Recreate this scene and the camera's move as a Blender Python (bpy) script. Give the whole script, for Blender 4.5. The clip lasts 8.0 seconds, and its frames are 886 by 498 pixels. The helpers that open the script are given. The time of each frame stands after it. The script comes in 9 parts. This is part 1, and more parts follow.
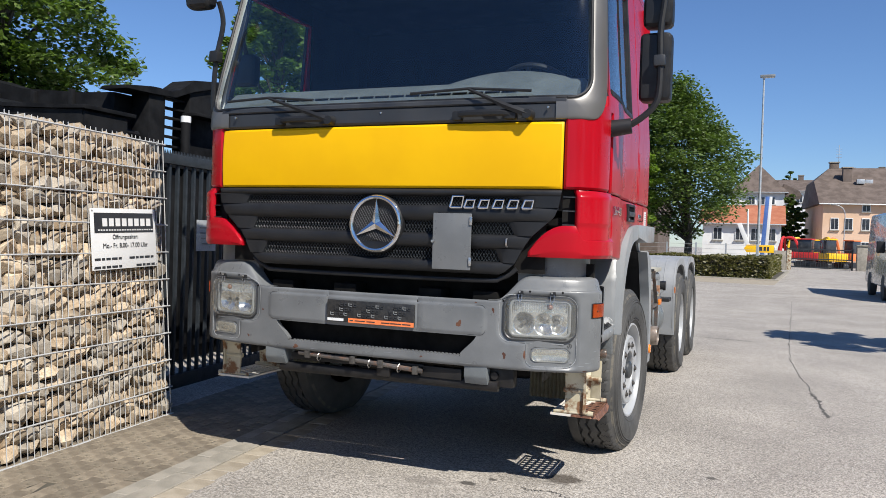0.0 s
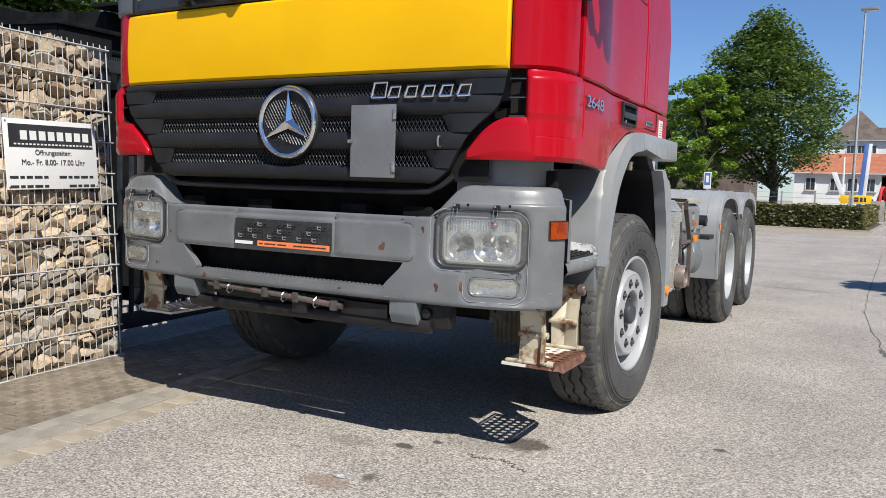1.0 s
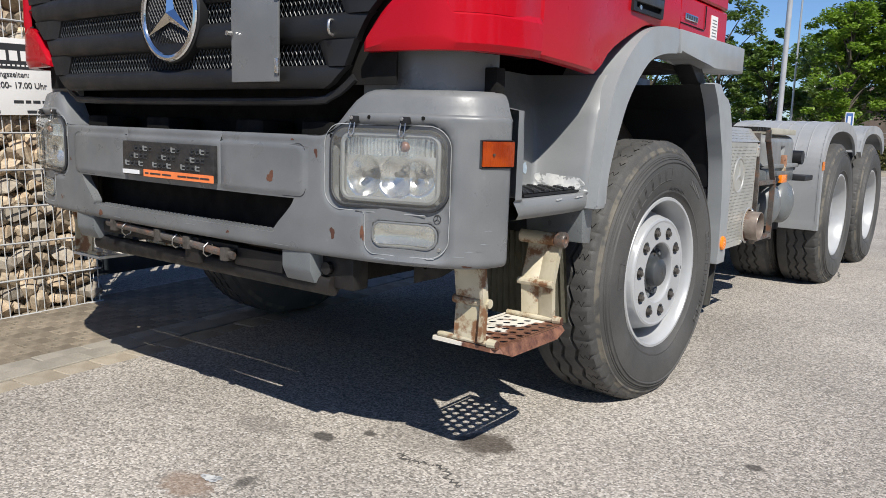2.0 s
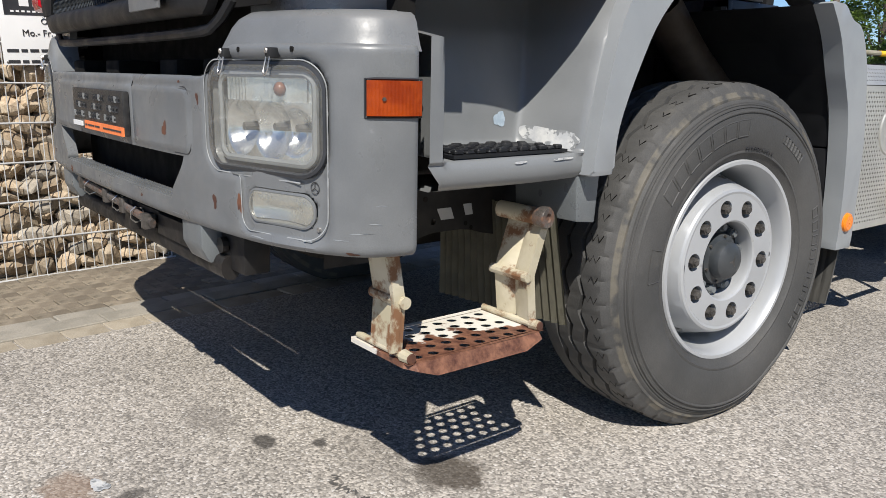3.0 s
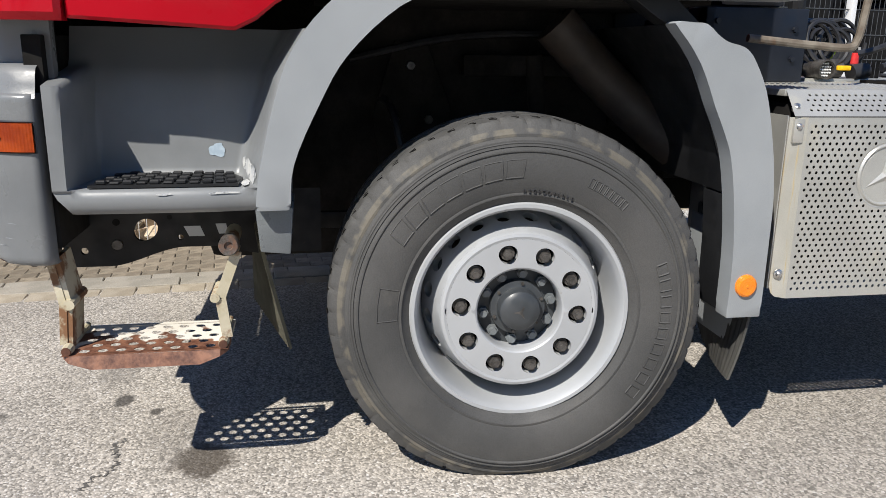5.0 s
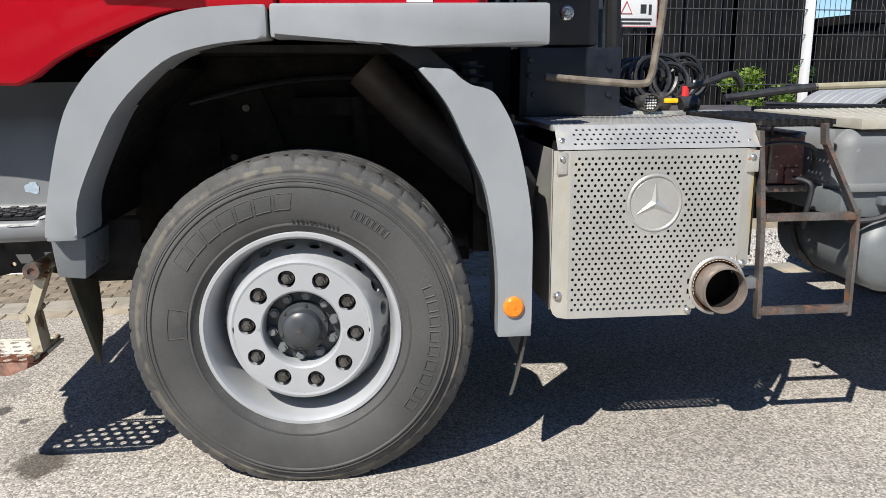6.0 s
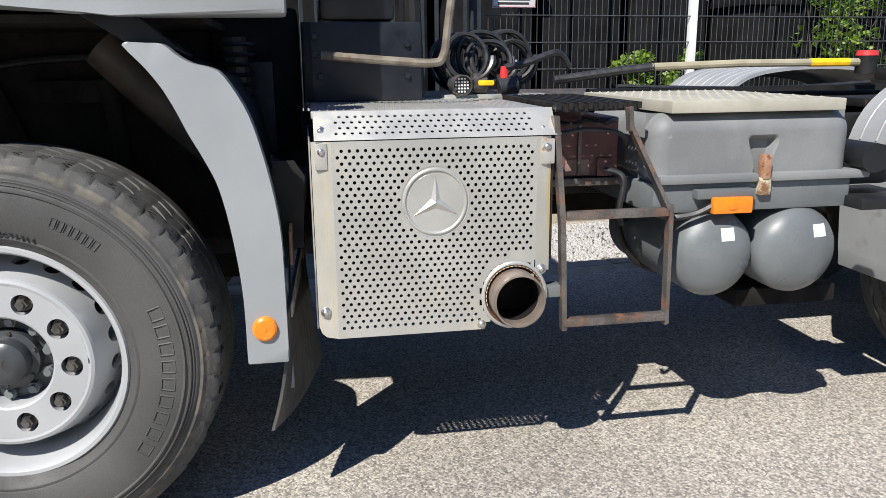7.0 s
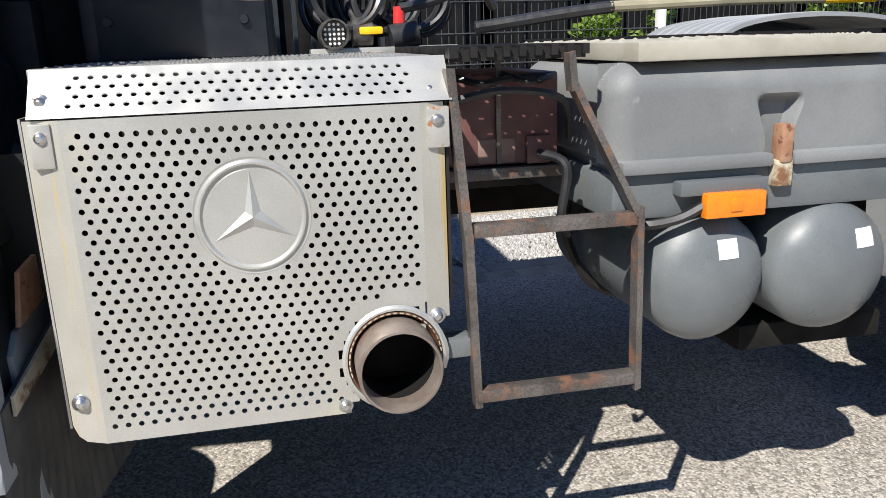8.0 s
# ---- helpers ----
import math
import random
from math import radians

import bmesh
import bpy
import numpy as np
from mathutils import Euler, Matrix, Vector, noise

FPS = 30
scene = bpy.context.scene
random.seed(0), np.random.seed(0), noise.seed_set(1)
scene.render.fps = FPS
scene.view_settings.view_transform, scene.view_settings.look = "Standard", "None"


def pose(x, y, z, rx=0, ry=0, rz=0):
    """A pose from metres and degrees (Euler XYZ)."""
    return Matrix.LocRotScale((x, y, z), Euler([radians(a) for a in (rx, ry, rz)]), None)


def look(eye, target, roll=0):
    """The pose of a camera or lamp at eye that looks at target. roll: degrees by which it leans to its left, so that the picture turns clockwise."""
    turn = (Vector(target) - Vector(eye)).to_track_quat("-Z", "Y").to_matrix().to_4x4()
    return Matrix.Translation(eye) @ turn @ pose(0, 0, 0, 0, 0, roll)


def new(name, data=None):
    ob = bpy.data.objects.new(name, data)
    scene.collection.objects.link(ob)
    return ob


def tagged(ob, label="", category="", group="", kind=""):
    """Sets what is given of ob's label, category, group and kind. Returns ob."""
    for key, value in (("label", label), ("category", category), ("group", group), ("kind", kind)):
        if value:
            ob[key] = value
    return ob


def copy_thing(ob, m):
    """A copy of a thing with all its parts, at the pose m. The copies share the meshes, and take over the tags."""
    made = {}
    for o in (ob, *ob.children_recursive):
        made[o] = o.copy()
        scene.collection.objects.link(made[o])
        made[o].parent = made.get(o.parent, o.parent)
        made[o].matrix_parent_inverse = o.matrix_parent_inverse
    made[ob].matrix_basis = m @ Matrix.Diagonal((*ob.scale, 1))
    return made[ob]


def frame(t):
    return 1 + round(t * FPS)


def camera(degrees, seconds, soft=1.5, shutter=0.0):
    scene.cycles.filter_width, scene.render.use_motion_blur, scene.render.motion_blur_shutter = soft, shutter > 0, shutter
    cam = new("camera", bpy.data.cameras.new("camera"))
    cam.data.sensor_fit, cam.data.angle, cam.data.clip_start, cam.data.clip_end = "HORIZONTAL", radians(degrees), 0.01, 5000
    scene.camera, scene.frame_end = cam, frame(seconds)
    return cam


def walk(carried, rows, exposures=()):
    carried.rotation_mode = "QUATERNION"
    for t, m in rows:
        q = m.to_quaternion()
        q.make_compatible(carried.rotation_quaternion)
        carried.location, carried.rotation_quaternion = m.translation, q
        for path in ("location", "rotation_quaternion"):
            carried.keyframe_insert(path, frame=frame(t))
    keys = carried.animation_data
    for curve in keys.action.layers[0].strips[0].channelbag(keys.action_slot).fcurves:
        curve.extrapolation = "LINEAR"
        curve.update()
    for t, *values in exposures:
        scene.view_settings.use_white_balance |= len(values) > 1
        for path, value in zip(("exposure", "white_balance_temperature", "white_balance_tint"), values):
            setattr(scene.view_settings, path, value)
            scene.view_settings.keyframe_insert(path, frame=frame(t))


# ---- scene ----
cam = camera(59.5, 8.0, soft=0.5)
PATH = [
    (0, (1.99, -5.235, 1.355), (1.232, -3.384, 1.323), 1.8),
    (0.5, (2.202, -4.742, 1.258), (1.359, -2.931, 1.164), 1.9),
    (1, (2.264, -4.138, 1.157), (1.322, -2.381, 0.997), 1.9),
    (1.5, (2.349, -3.551, 1.103), (1.296, -1.866, 0.876), 1.9),
    (2, (2.397, -3.022, 1.065), (1.201, -1.449, 0.758), 1.8),
    (2.2, (2.39, -2.8, 1.053), (1.129, -1.285, 0.713), 1.8),
    (3.3, (2.531, -1.874, 1.043), (0.893, -0.828, 0.57), 1.1),
    (3.5, (2.56, -1.697, 1.066), (0.857, -0.777, 0.563), 1.2),
    (4, (2.74, -1.249, 1.076), (0.911, -0.637, 0.547), 1.5),
    (4.5, (3.0, -0.89, 1.132), (1.113, -0.479, 0.611), 1.5),
    (4.7, (3.077, -0.772, 1.172), (1.185, -0.384, 0.653), 1.4),
    (5.8, (3.492, 0.079, 1.27), (1.55, 0.259, 0.827), -0.4),
    (6, (3.52, 0.222, 1.274), (1.577, 0.408, 0.836), -0.4),
    (6.5, (3.473, 0.519, 1.273), (1.541, 0.783, 0.829), -0.5),
    (7, (3.215, 0.788, 1.243), (1.299, 1.121, 0.773), -0.6),
    (7.5, (2.851, 1.053, 1.213), (0.955, 1.426, 0.697), -1.2),
    (8, (2.445, 1.178, 1.142), (0.554, 1.568, 0.621), -1.9),
]
walk(cam, [(t, look(eye, target, roll)) for t, eye, target, roll in PATH], [(0.0, 0.26), (2.0, 0.20), (3.5, 0.22), (4.5, 0.26), (6.0, 0.42), (8.0, 0.53)])

# ---- light ----
SUN_EL, SUN_AZ = radians(47.4), radians(129.0)
world = bpy.data.worlds.new("sky")
scene.world = world
world.use_nodes = True
wn = world.node_tree.nodes
sky = wn.new("ShaderNodeTexSky")
sky.sky_type, sky.sun_disc = "NISHITA", False
sky.sun_elevation, sky.sun_rotation = SUN_EL, SUN_AZ
sky.air_density, sky.dust_density, sky.ozone_density = 1.0, 0.05, 4.5
wn["Background"].inputs["Strength"].default_value = 0.073
deep = wn.new("ShaderNodeMix")
deep.data_type, deep.blend_type = "RGBA", "MULTIPLY"
deep.inputs[0].default_value, deep.inputs[7].default_value = 1.0, (0.93, 1.10, 1.37, 1)
world.node_tree.links.new(sky.outputs[0], deep.inputs[6])
world.node_tree.links.new(deep.outputs[2], wn["Background"].inputs["Color"])
sun_data = bpy.data.lights.new("sun", "SUN")
sun_data.energy, sun_data.angle, sun_data.color = 5.2, radians(0.53), (1.0, 0.955, 0.88)
sun = new("sun", sun_data)
sun.matrix_world = look((0.71 * 20, -0.577 * 20, 20), (0, 0, 0))


# ---- materials ----
def mat(name, a, b=None, scale=6.0, rough=0.5, metal=0.0, bump=0.0, bscale=80.0, spot=None, spot_at=0.68, spot_scale=9.0,
        coat=0.0, vary=0.0, fine=0.0, rvary=0.12, trans=0.0, soft=0.03, spec=0.5, stretch=None):
    """A surface: two tones in large clouds, fine grain, spots of wear past a threshold, relief."""
    m = bpy.data.materials.new(name)
    m.use_nodes = True
    t = m.node_tree
    bs = t.nodes["Principled BSDF"]
    co = t.nodes.new("ShaderNodeTexCoord").outputs["Object"]

    def noise_tex(s, detail=4.0, rough_=0.55):
        n = t.nodes.new("ShaderNodeTexNoise")
        n.inputs["Scale"].default_value, n.inputs["Detail"].default_value, n.inputs["Roughness"].default_value = s, detail, rough_
        t.links.new(co, n.inputs["Vector"])
        return n.outputs["Fac"]

    def mix(fac, c1, c2, mode="MIX"):
        n = t.nodes.new("ShaderNodeMix")
        n.data_type, n.blend_type = "RGBA", mode
        for sock, v in ((n.inputs[0], fac), (n.inputs[6], c1), (n.inputs[7], c2)):
            if isinstance(v, (int, float)):
                sock.default_value = v
            elif isinstance(v, tuple):
                sock.default_value = (*v[:3], 1)
            else:
                t.links.new(v, sock)
        return n.outputs[2]

    def ramp(v, lo, hi, y0=0.0, y1=1.0):
        n = t.nodes.new("ShaderNodeMapRange")
        n.interpolation_type = "SMOOTHSTEP"
        for i, x in zip((1, 2, 3, 4), (lo, hi, y0, y1)):
            n.inputs[i].default_value = x
        t.links.new(v, n.inputs[0])
        return n.outputs[0]

    b = b or tuple(min(1, v * 1.18 + 0.004) for v in a)
    big = noise_tex(scale)
    col = mix(ramp(big, 0.35, 0.65), a, b)
    if fine:
        col = mix(1.0, col, ramp(noise_tex(bscale * 2.3, 2.0), 0.3, 0.7, 1 - fine, 1 + fine), "MULTIPLY")
    if vary:
        info = t.nodes.new("ShaderNodeObjectInfo")
        col = mix(1.0, col, ramp(info.outputs["Random"], 0, 1, 1 - vary, 1 + vary), "MULTIPLY")
    r = ramp(noise_tex(scale * 2.7), 0.3, 0.7, max(0.02, rough - rvary), min(1, rough + rvary))
    if spot:
        if stretch:
            mp = t.nodes.new("ShaderNodeMapping")
            mp.inputs["Scale"].default_value = stretch
            t.links.new(co, mp.inputs["Vector"])
            co = mp.outputs[0]
        s = ramp(noise_tex(spot_scale, 6.0, 0.62), spot_at, spot_at + soft)
        col = mix(s, col, spot)
        r2 = t.nodes.new("ShaderNodeMix")
        t.links.new(s, r2.inputs[0]), t.links.new(r, r2.inputs[2])
        r2.inputs[3].default_value = 0.85
        r = r2.outputs[0]
        if metal:
            m2 = t.nodes.new("ShaderNodeMix")
            t.links.new(s, m2.inputs[0])
            m2.inputs[2].default_value, m2.inputs[3].default_value = metal, 0.0
            t.links.new(m2.outputs[0], bs.inputs["Metallic"])
    if metal and not spot:
        bs.inputs["Metallic"].default_value = metal
    t.links.new(col, bs.inputs["Base Color"])
    t.links.new(r, bs.inputs["Roughness"])
    if coat:
        bs.inputs["Coat Weight"].default_value, bs.inputs["Coat Roughness"].default_value = coat, 0.06
    bs.inputs["Specular IOR Level"].default_value = spec
    if trans:
        bs.inputs["Transmission Weight"].default_value = trans
    if stretch:
        co = mp.inputs["Vector"].links[0].from_socket
    if bump:
        n = t.nodes.new("ShaderNodeBump")
        n.inputs["Strength"].default_value, n.inputs["Distance"].default_value = bump, 0.004
        t.links.new(noise_tex(bscale, 5.0), n.inputs["Height"])
        t.links.new(n.outputs[0], bs.inputs["Normal"])
    return m


def glass(name, tint, gloss=1.0, haze=0.0):
    """A thin pane: clear tinted pass, mirror by Fresnel, a little milky scatter."""
    m = bpy.data.materials.new(name)
    m.use_nodes = True
    t = m.node_tree
    t.nodes.remove(t.nodes["Principled BSDF"])
    clear, shine, lw, mx = (t.nodes.new("ShaderNode" + k) for k in ("BsdfTransparent", "BsdfGlossy", "LayerWeight", "MixShader"))
    pw, fr = t.nodes.new("ShaderNodeMath"), t.nodes.new("ShaderNodeMath")
    pw.operation, fr.operation = "POWER", "MULTIPLY_ADD"
    pw.inputs[1].default_value, fr.inputs[1].default_value, fr.inputs[2].default_value = 5.0, 0.93, 0.05
    lw.inputs["Blend"].default_value = 0.5
    t.links.new(lw.outputs["Facing"], pw.inputs[0]), t.links.new(pw.outputs[0], fr.inputs[0])
    clear.inputs[0].default_value = (*tint, 1)
    shine.inputs["Roughness"].default_value = 0.03
    shine.inputs["Color"].default_value = (gloss, gloss, gloss, 1)
    body = clear.outputs[0]
    if haze:
        dif, m2 = t.nodes.new("ShaderNodeBsdfDiffuse"), t.nodes.new("ShaderNodeMixShader")
        dif.inputs[0].default_value = (0.55, 0.55, 0.51, 1)
        m2.inputs[0].default_value = haze
        t.links.new(body, m2.inputs[1]), t.links.new(dif.outputs[0], m2.inputs[2])
        body = m2.outputs[0]
    t.links.new(fr.outputs[0], mx.inputs[0]), t.links.new(body, mx.inputs[1]), t.links.new(shine.outputs[0], mx.inputs[2])
    t.links.new(mx.outputs[0], t.nodes["Material Output"].inputs[0])
    return m


RUST = (0.16, 0.055, 0.025)
M = dict(
    red=mat("red_paint", (0.36, 0.003, 0.010), (0.41, 0.004, 0.013), 1.5, 0.30, coat=0.24, rvary=0.04, spec=0.12),
    yellow=mat("yellow_paint", (0.78, 0.42, 0.0), (0.83, 0.46, 0.0), 2.0, 0.5, rvary=0.05, bump=0.02, bscale=300, spec=0.22),
    bumper=mat("bumper_grey", (0.130, 0.136, 0.140), (0.166, 0.172, 0.175), 4.0, 0.40, bump=0.05, bscale=220, spot=(0.20, 0.205, 0.21), spot_at=0.66, spot_scale=16, soft=0.1, fine=0.06, rvary=0.16),
    fender=mat("fender_grey", (0.255, 0.27, 0.28), (0.295, 0.31, 0.32), 2.5, 0.40, bump=0.03, bscale=300, spot=(0.5, 0.5, 0.49), spot_at=0.76, spot_scale=11, fine=0.04),
    tub=mat("step_tub_grey", (0.155, 0.163, 0.168), (0.195, 0.203, 0.207), 3, 0.42, bump=0.04, bscale=200, fine=0.05, spot=(0.30, 0.305, 0.305), spot_at=0.68, spot_scale=9, soft=0.12),
    white_chip=mat("bare_filler", (0.58, 0.58, 0.56), (0.42, 0.43, 0.44), 30, 0.7, bump=0.3, bscale=90, spot=(0.22, 0.23, 0.235), spot_at=0.53, spot_scale=34, soft=0.06),
    blue_chip=mat("filler_patch", (0.36, 0.45, 0.53), (0.48, 0.56, 0.62), 60, 0.6),
    plastic=mat("black_plastic", (0.010, 0.0105, 0.012), (0.016, 0.0165, 0.018), 4, 0.5, bump=0.06, bscale=500, spec=0.4),
    trim=mat("dark_grey_trim", (0.026, 0.028, 0.032), (0.037, 0.039, 0.043), 4, 0.45, bump=0.05, bscale=400),
    chassis=mat("chassis_black", (0.009, 0.009, 0.0095), (0.019, 0.017, 0.016), 8, 0.55, bump=0.15, bscale=60, spot=(0.06, 0.038, 0.026), spot_at=0.66, spec=0.35),
    # near-black that puts the deep shade of gaps, holes and underbody into colour
    cavity=mat("recess_shade_black", (0.006, 0.0058, 0.0055), (0.013, 0.012, 0.011), 6, 0.85, spec=0.2),
    navy=mat("navy_steel", (0.007, 0.009, 0.015), (0.011, 0.014, 0.021), 6, 0.42, bump=0.05, bscale=150),
    rubber=mat("tyre_rubber", (0.052, 0.0515, 0.050), (0.074, 0.072, 0.069), 3.5, 0.72, bump=0.2, bscale=160, fine=0.14, spot=(0.105, 0.099, 0.088), spot_at=0.60, spot_scale=9, soft=0.22),
    flap=mat("mudflap_rubber", (0.050, 0.049, 0.046), (0.085, 0.082, 0.074), 8, 0.6, bump=0.1, bscale=90),
    dusty=mat("dusty_rubber", (0.115, 0.11, 0.08), (0.165, 0.155, 0.115), 9, 0.8, bump=0.15, bscale=90),
    silver=mat("silver_wheel_paint", (0.37, 0.38, 0.39), (0.42, 0.43, 0.44), 3, 0.38, metal=0.15, bump=0.01, bscale=200, rvary=0.04, spot=(0.30, 0.29, 0.27), spot_at=0.68, spot_scale=14, soft=0.08),
    nut=mat("worn_steel", (0.06, 0.055, 0.05), (0.13, 0.12, 0.11), 40, 0.45, metal=0.5, bump=0.1, bscale=150),
    hub=mat("hub_grey", (0.035, 0.04, 0.044), (0.05, 0.054, 0.058), 12, 0.42, bump=0.05, bscale=150),
    alu=mat("matt_aluminium", (0.46, 0.455, 0.425), (0.53, 0.525, 0.49), 5, 0.36, metal=0.5, bump=0.06, bscale=200, spot=(0.46, 0.41, 0.27), spot_at=0.60, spot_scale=3.0, soft=0.22, fine=0.05, rvary=0.07),
    steel=mat("steel_bolt", (0.5, 0.49, 0.47), (0.62, 0.61, 0.6), 30, 0.3, metal=0.9),
    chrome=mat("chrome", (0.72, 0.73, 0.75), (0.78, 0.79, 0.8), 5, 0.12, metal=1.0, rvary=0.05),
    rust=mat("rusty_steel", (0.075, 0.030, 0.018), (0.15, 0.062, 0.033), 22, 0.8, bump=0.3, bscale=90, spot=(0.24, 0.15, 0.10), spot_at=0.64),
    worn=mat("worn_bar_steel", (0.095, 0.083, 0.075), (0.165, 0.150, 0.138), 10, 0.42, metal=0.45, bump=0.2, bscale=120, spot=(0.175, 0.080, 0.042), spot_at=0.50, spot_scale=19, soft=0.20, fine=0.25),
    cream=mat("cream_steel", (0.44, 0.39, 0.27), (0.56, 0.51, 0.39), 8, 0.55, bump=0.2, bscale=90, spot=(0.20, 0.098, 0.046), spot_at=0.49, spot_scale=11, soft=0.11),
    tabsteel=mat("tab_steel", (0.42, 0.41, 0.38), (0.50, 0.49, 0.45), 14, 0.42, metal=0.4, bump=0.12, bscale=90, spot=(0.30, 0.13, 0.055), spot_at=0.60, spot_scale=26, soft=0.10),
    tankgrey=mat("tank_grey", (0.118, 0.129, 0.135), (0.152, 0.165, 0.170), 4, 0.36, bump=0.06, bscale=140, fine=0.06),
    boxgrey=mat("box_grey_plastic", (0.165, 0.172, 0.175), (0.215, 0.222, 0.222), 4, 0.5, bump=0.10, bscale=120, fine=0.05, spot=(0.27, 0.275, 0.275), spot_at=0.64, spot_scale=18, soft=0.12),
    amber=mat("amber_lens", (0.22, 0.024, 0.001), (0.32, 0.044, 0.002), 22, 0.3, coat=0.2, spec=0.25),
    amber2=mat("amber_reflector", (0.80, 0.20, 0.008), (0.86, 0.24, 0.01), 60, 0.25, coat=0.4),
    lens=glass("lamp_lens", (0.93, 0.94, 0.92), 1.0, 0.13),
    pane=glass("windscreen_glass", (0.90, 0.96, 0.96), 1.0),
    clearpane=glass("window_glass", (0.92, 0.96, 0.96), 1.0),
    white=mat("white_plastic", (0.74, 0.74, 0.73), (0.79, 0.79, 0.78), 4, 0.4),
    rustpipe=mat("rusty_exhaust", (0.19, 0.15, 0.125), (0.30, 0.255, 0.22), 10, 0.45, metal=0.4, bump=0.25, bscale=60, spot=(0.13, 0.062, 0.038), spot_at=0.56, spot_scale=9, soft=0.12),
    guard=mat("pale_mudguard_plastic", (0.27, 0.28, 0.288), (0.32, 0.33, 0.338), 3, 0.5, bump=0.06, bscale=160, fine=0.05, spot=(0.22, 0.22, 0.21), spot_at=0.6, spot_scale=8, soft=0.15),
    # dusty brown, darkened so its colour carries the wheel arch's deep shade
    shaded_dirt=mat("shaded_dusty_wheelhouse", (0.012, 0.011, 0.010), (0.026, 0.023, 0.020), 7, 0.9, bump=0.3, bscale=40, fine=0.1, spec=0.2),
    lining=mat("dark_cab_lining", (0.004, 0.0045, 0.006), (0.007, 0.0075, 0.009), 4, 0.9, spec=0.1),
    dash=mat("dash_grey", (0.085, 0.094, 0.098), (0.11, 0.12, 0.124), 6, 0.6, bump=0.1, bscale=200),
    turnbulb=mat("turn_bulb", (0.16, 0.07, 0.04), (0.20, 0.09, 0.05), 40, 0.4),
    clearedge=mat("clear_plastic_edge", (0.26, 0.27, 0.27), (0.40, 0.41, 0.41), 20, 0.3),
    milklens=glass("milky_lamp_lens", (0.86, 0.85, 0.78), 1.0, 0.22),
    ink=mat("black_print", (0.03, 0.03, 0.032), None, 20, 0.5),
    orange=mat("orange_print", (0.80, 0.20, 0.06), None, 20, 0.5),
    blackp=mat("plate_holder_black", (0.02, 0.02, 0.021), (0.035, 0.034, 0.033), 60, 0.4),
    rubberhose=mat("hose_black", (0.018, 0.018, 0.02), (0.03, 0.03, 0.032), 14, 0.42),
    yellowp=mat("yellow_plastic", (0.85, 0.48, 0.01), None, 30, 0.4),
    redp=mat("red_plastic", (0.55, 0.03, 0.03), None, 30, 0.4),
    brown=mat("battery_brown", (0.12, 0.05, 0.05), (0.16, 0.07, 0.065), 14, 0.5),
    olive=mat("pale_hose", (0.28, 0.25, 0.17), (0.35, 0.32, 0.23), 10, 0.55),
    pipe=mat("weathered_pipe", (0.11, 0.088, 0.066), (0.20, 0.175, 0.14), 14, 0.6, spot=(0.13, 0.07, 0.04), spot_at=0.52, soft=0.15, bump=0.2, bscale=70),
    checker=mat("cream_plate", (0.34, 0.325, 0.265), (0.41, 0.39, 0.33), 8, 0.6, bump=0.2, bscale=70),
    bright=mat("lamp_reflector", (0.60, 0.60, 0.59), (0.72, 0.72, 0.70), 14, 0.20, metal=0.85, rvary=0.08),
    wire=mat("galvanised_wire", (0.50, 0.50, 0.49), (0.60, 0.60, 0.59), 20, 0.45, metal=0.2),
    fencewire=mat("grey_coated_wire", (0.05, 0.053, 0.057), (0.085, 0.088, 0.092), 10, 0.4),
    gunmetal=mat("gunmetal_paint", (0.150, 0.145, 0.138), (0.175, 0.168, 0.160), 1.5, 0.42, metal=0.5, rvary=0.04),
    fence=mat("anthracite_coating", (0.024, 0.029, 0.034), (0.034, 0.040, 0.046), 10, 0.45, spec=0.35),
    stone=mat("quarry_stone", (0.33, 0.245, 0.16), (0.42, 0.345, 0.25), 9, 0.85, bump=0.8, bscale=38, vary=0.34, fine=0.18, spot=(0.30, 0.19, 0.10), spot_at=0.6, spot_scale=9, soft=0.1),
    stonegrey=mat("quarry_stone_grey", (0.29, 0.25, 0.20), (0.39, 0.345, 0.28), 9, 0.85, bump=0.6, bscale=45, vary=0.25, fine=0.12),
    black_steel=mat("black_steel_sheet", (0.006, 0.0062, 0.0068), (0.013, 0.0132, 0.014), 5, 0.7, bump=0.06, bscale=40, spec=0.12),
    earth=mat("dark_earth", (0.05, 0.045, 0.035), (0.09, 0.08, 0.06), 3, 0.9, bump=0.5, bscale=30),
    gravel=mat("pale_gravel", (0.26, 0.25, 0.24), (0.48, 0.47, 0.45), 45, 0.9, bump=0.9, bscale=70),
    bark=mat("bark", (0.06, 0.05, 0.04), (0.10, 0.085, 0.065), 9, 0.9, bump=0.6, bscale=30),
    leaf=mat("leaf_green", (0.055, 0.11, 0.018), (0.085, 0.155, 0.03), 1.2, 0.5, vary=0.2, fine=0.25),
    leafdark=mat("leaf_dark_green", (0.035, 0.075, 0.016), (0.06, 0.11, 0.022), 1.0, 0.5, vary=0.2, fine=0.25),
    leaflight=mat("leaf_yellow_green", (0.11, 0.20, 0.03), (0.16, 0.26, 0.045), 1.2, 0.5, vary=0.2, fine=0.2),
    hedge=mat("hedge_leaf", (0.07, 0.085, 0.025), (0.12, 0.13, 0.045), 2.0, 0.6, fine=0.3),
    galva=mat("galvanised_pole", (0.42, 0.44, 0.45), (0.50, 0.52, 0.53), 6, 0.45, metal=0.5),
    render_peach=mat("peach_render", (0.62, 0.42, 0.28), (0.68, 0.47, 0.33), 0.6, 0.9, bump=0.1, bscale=20),
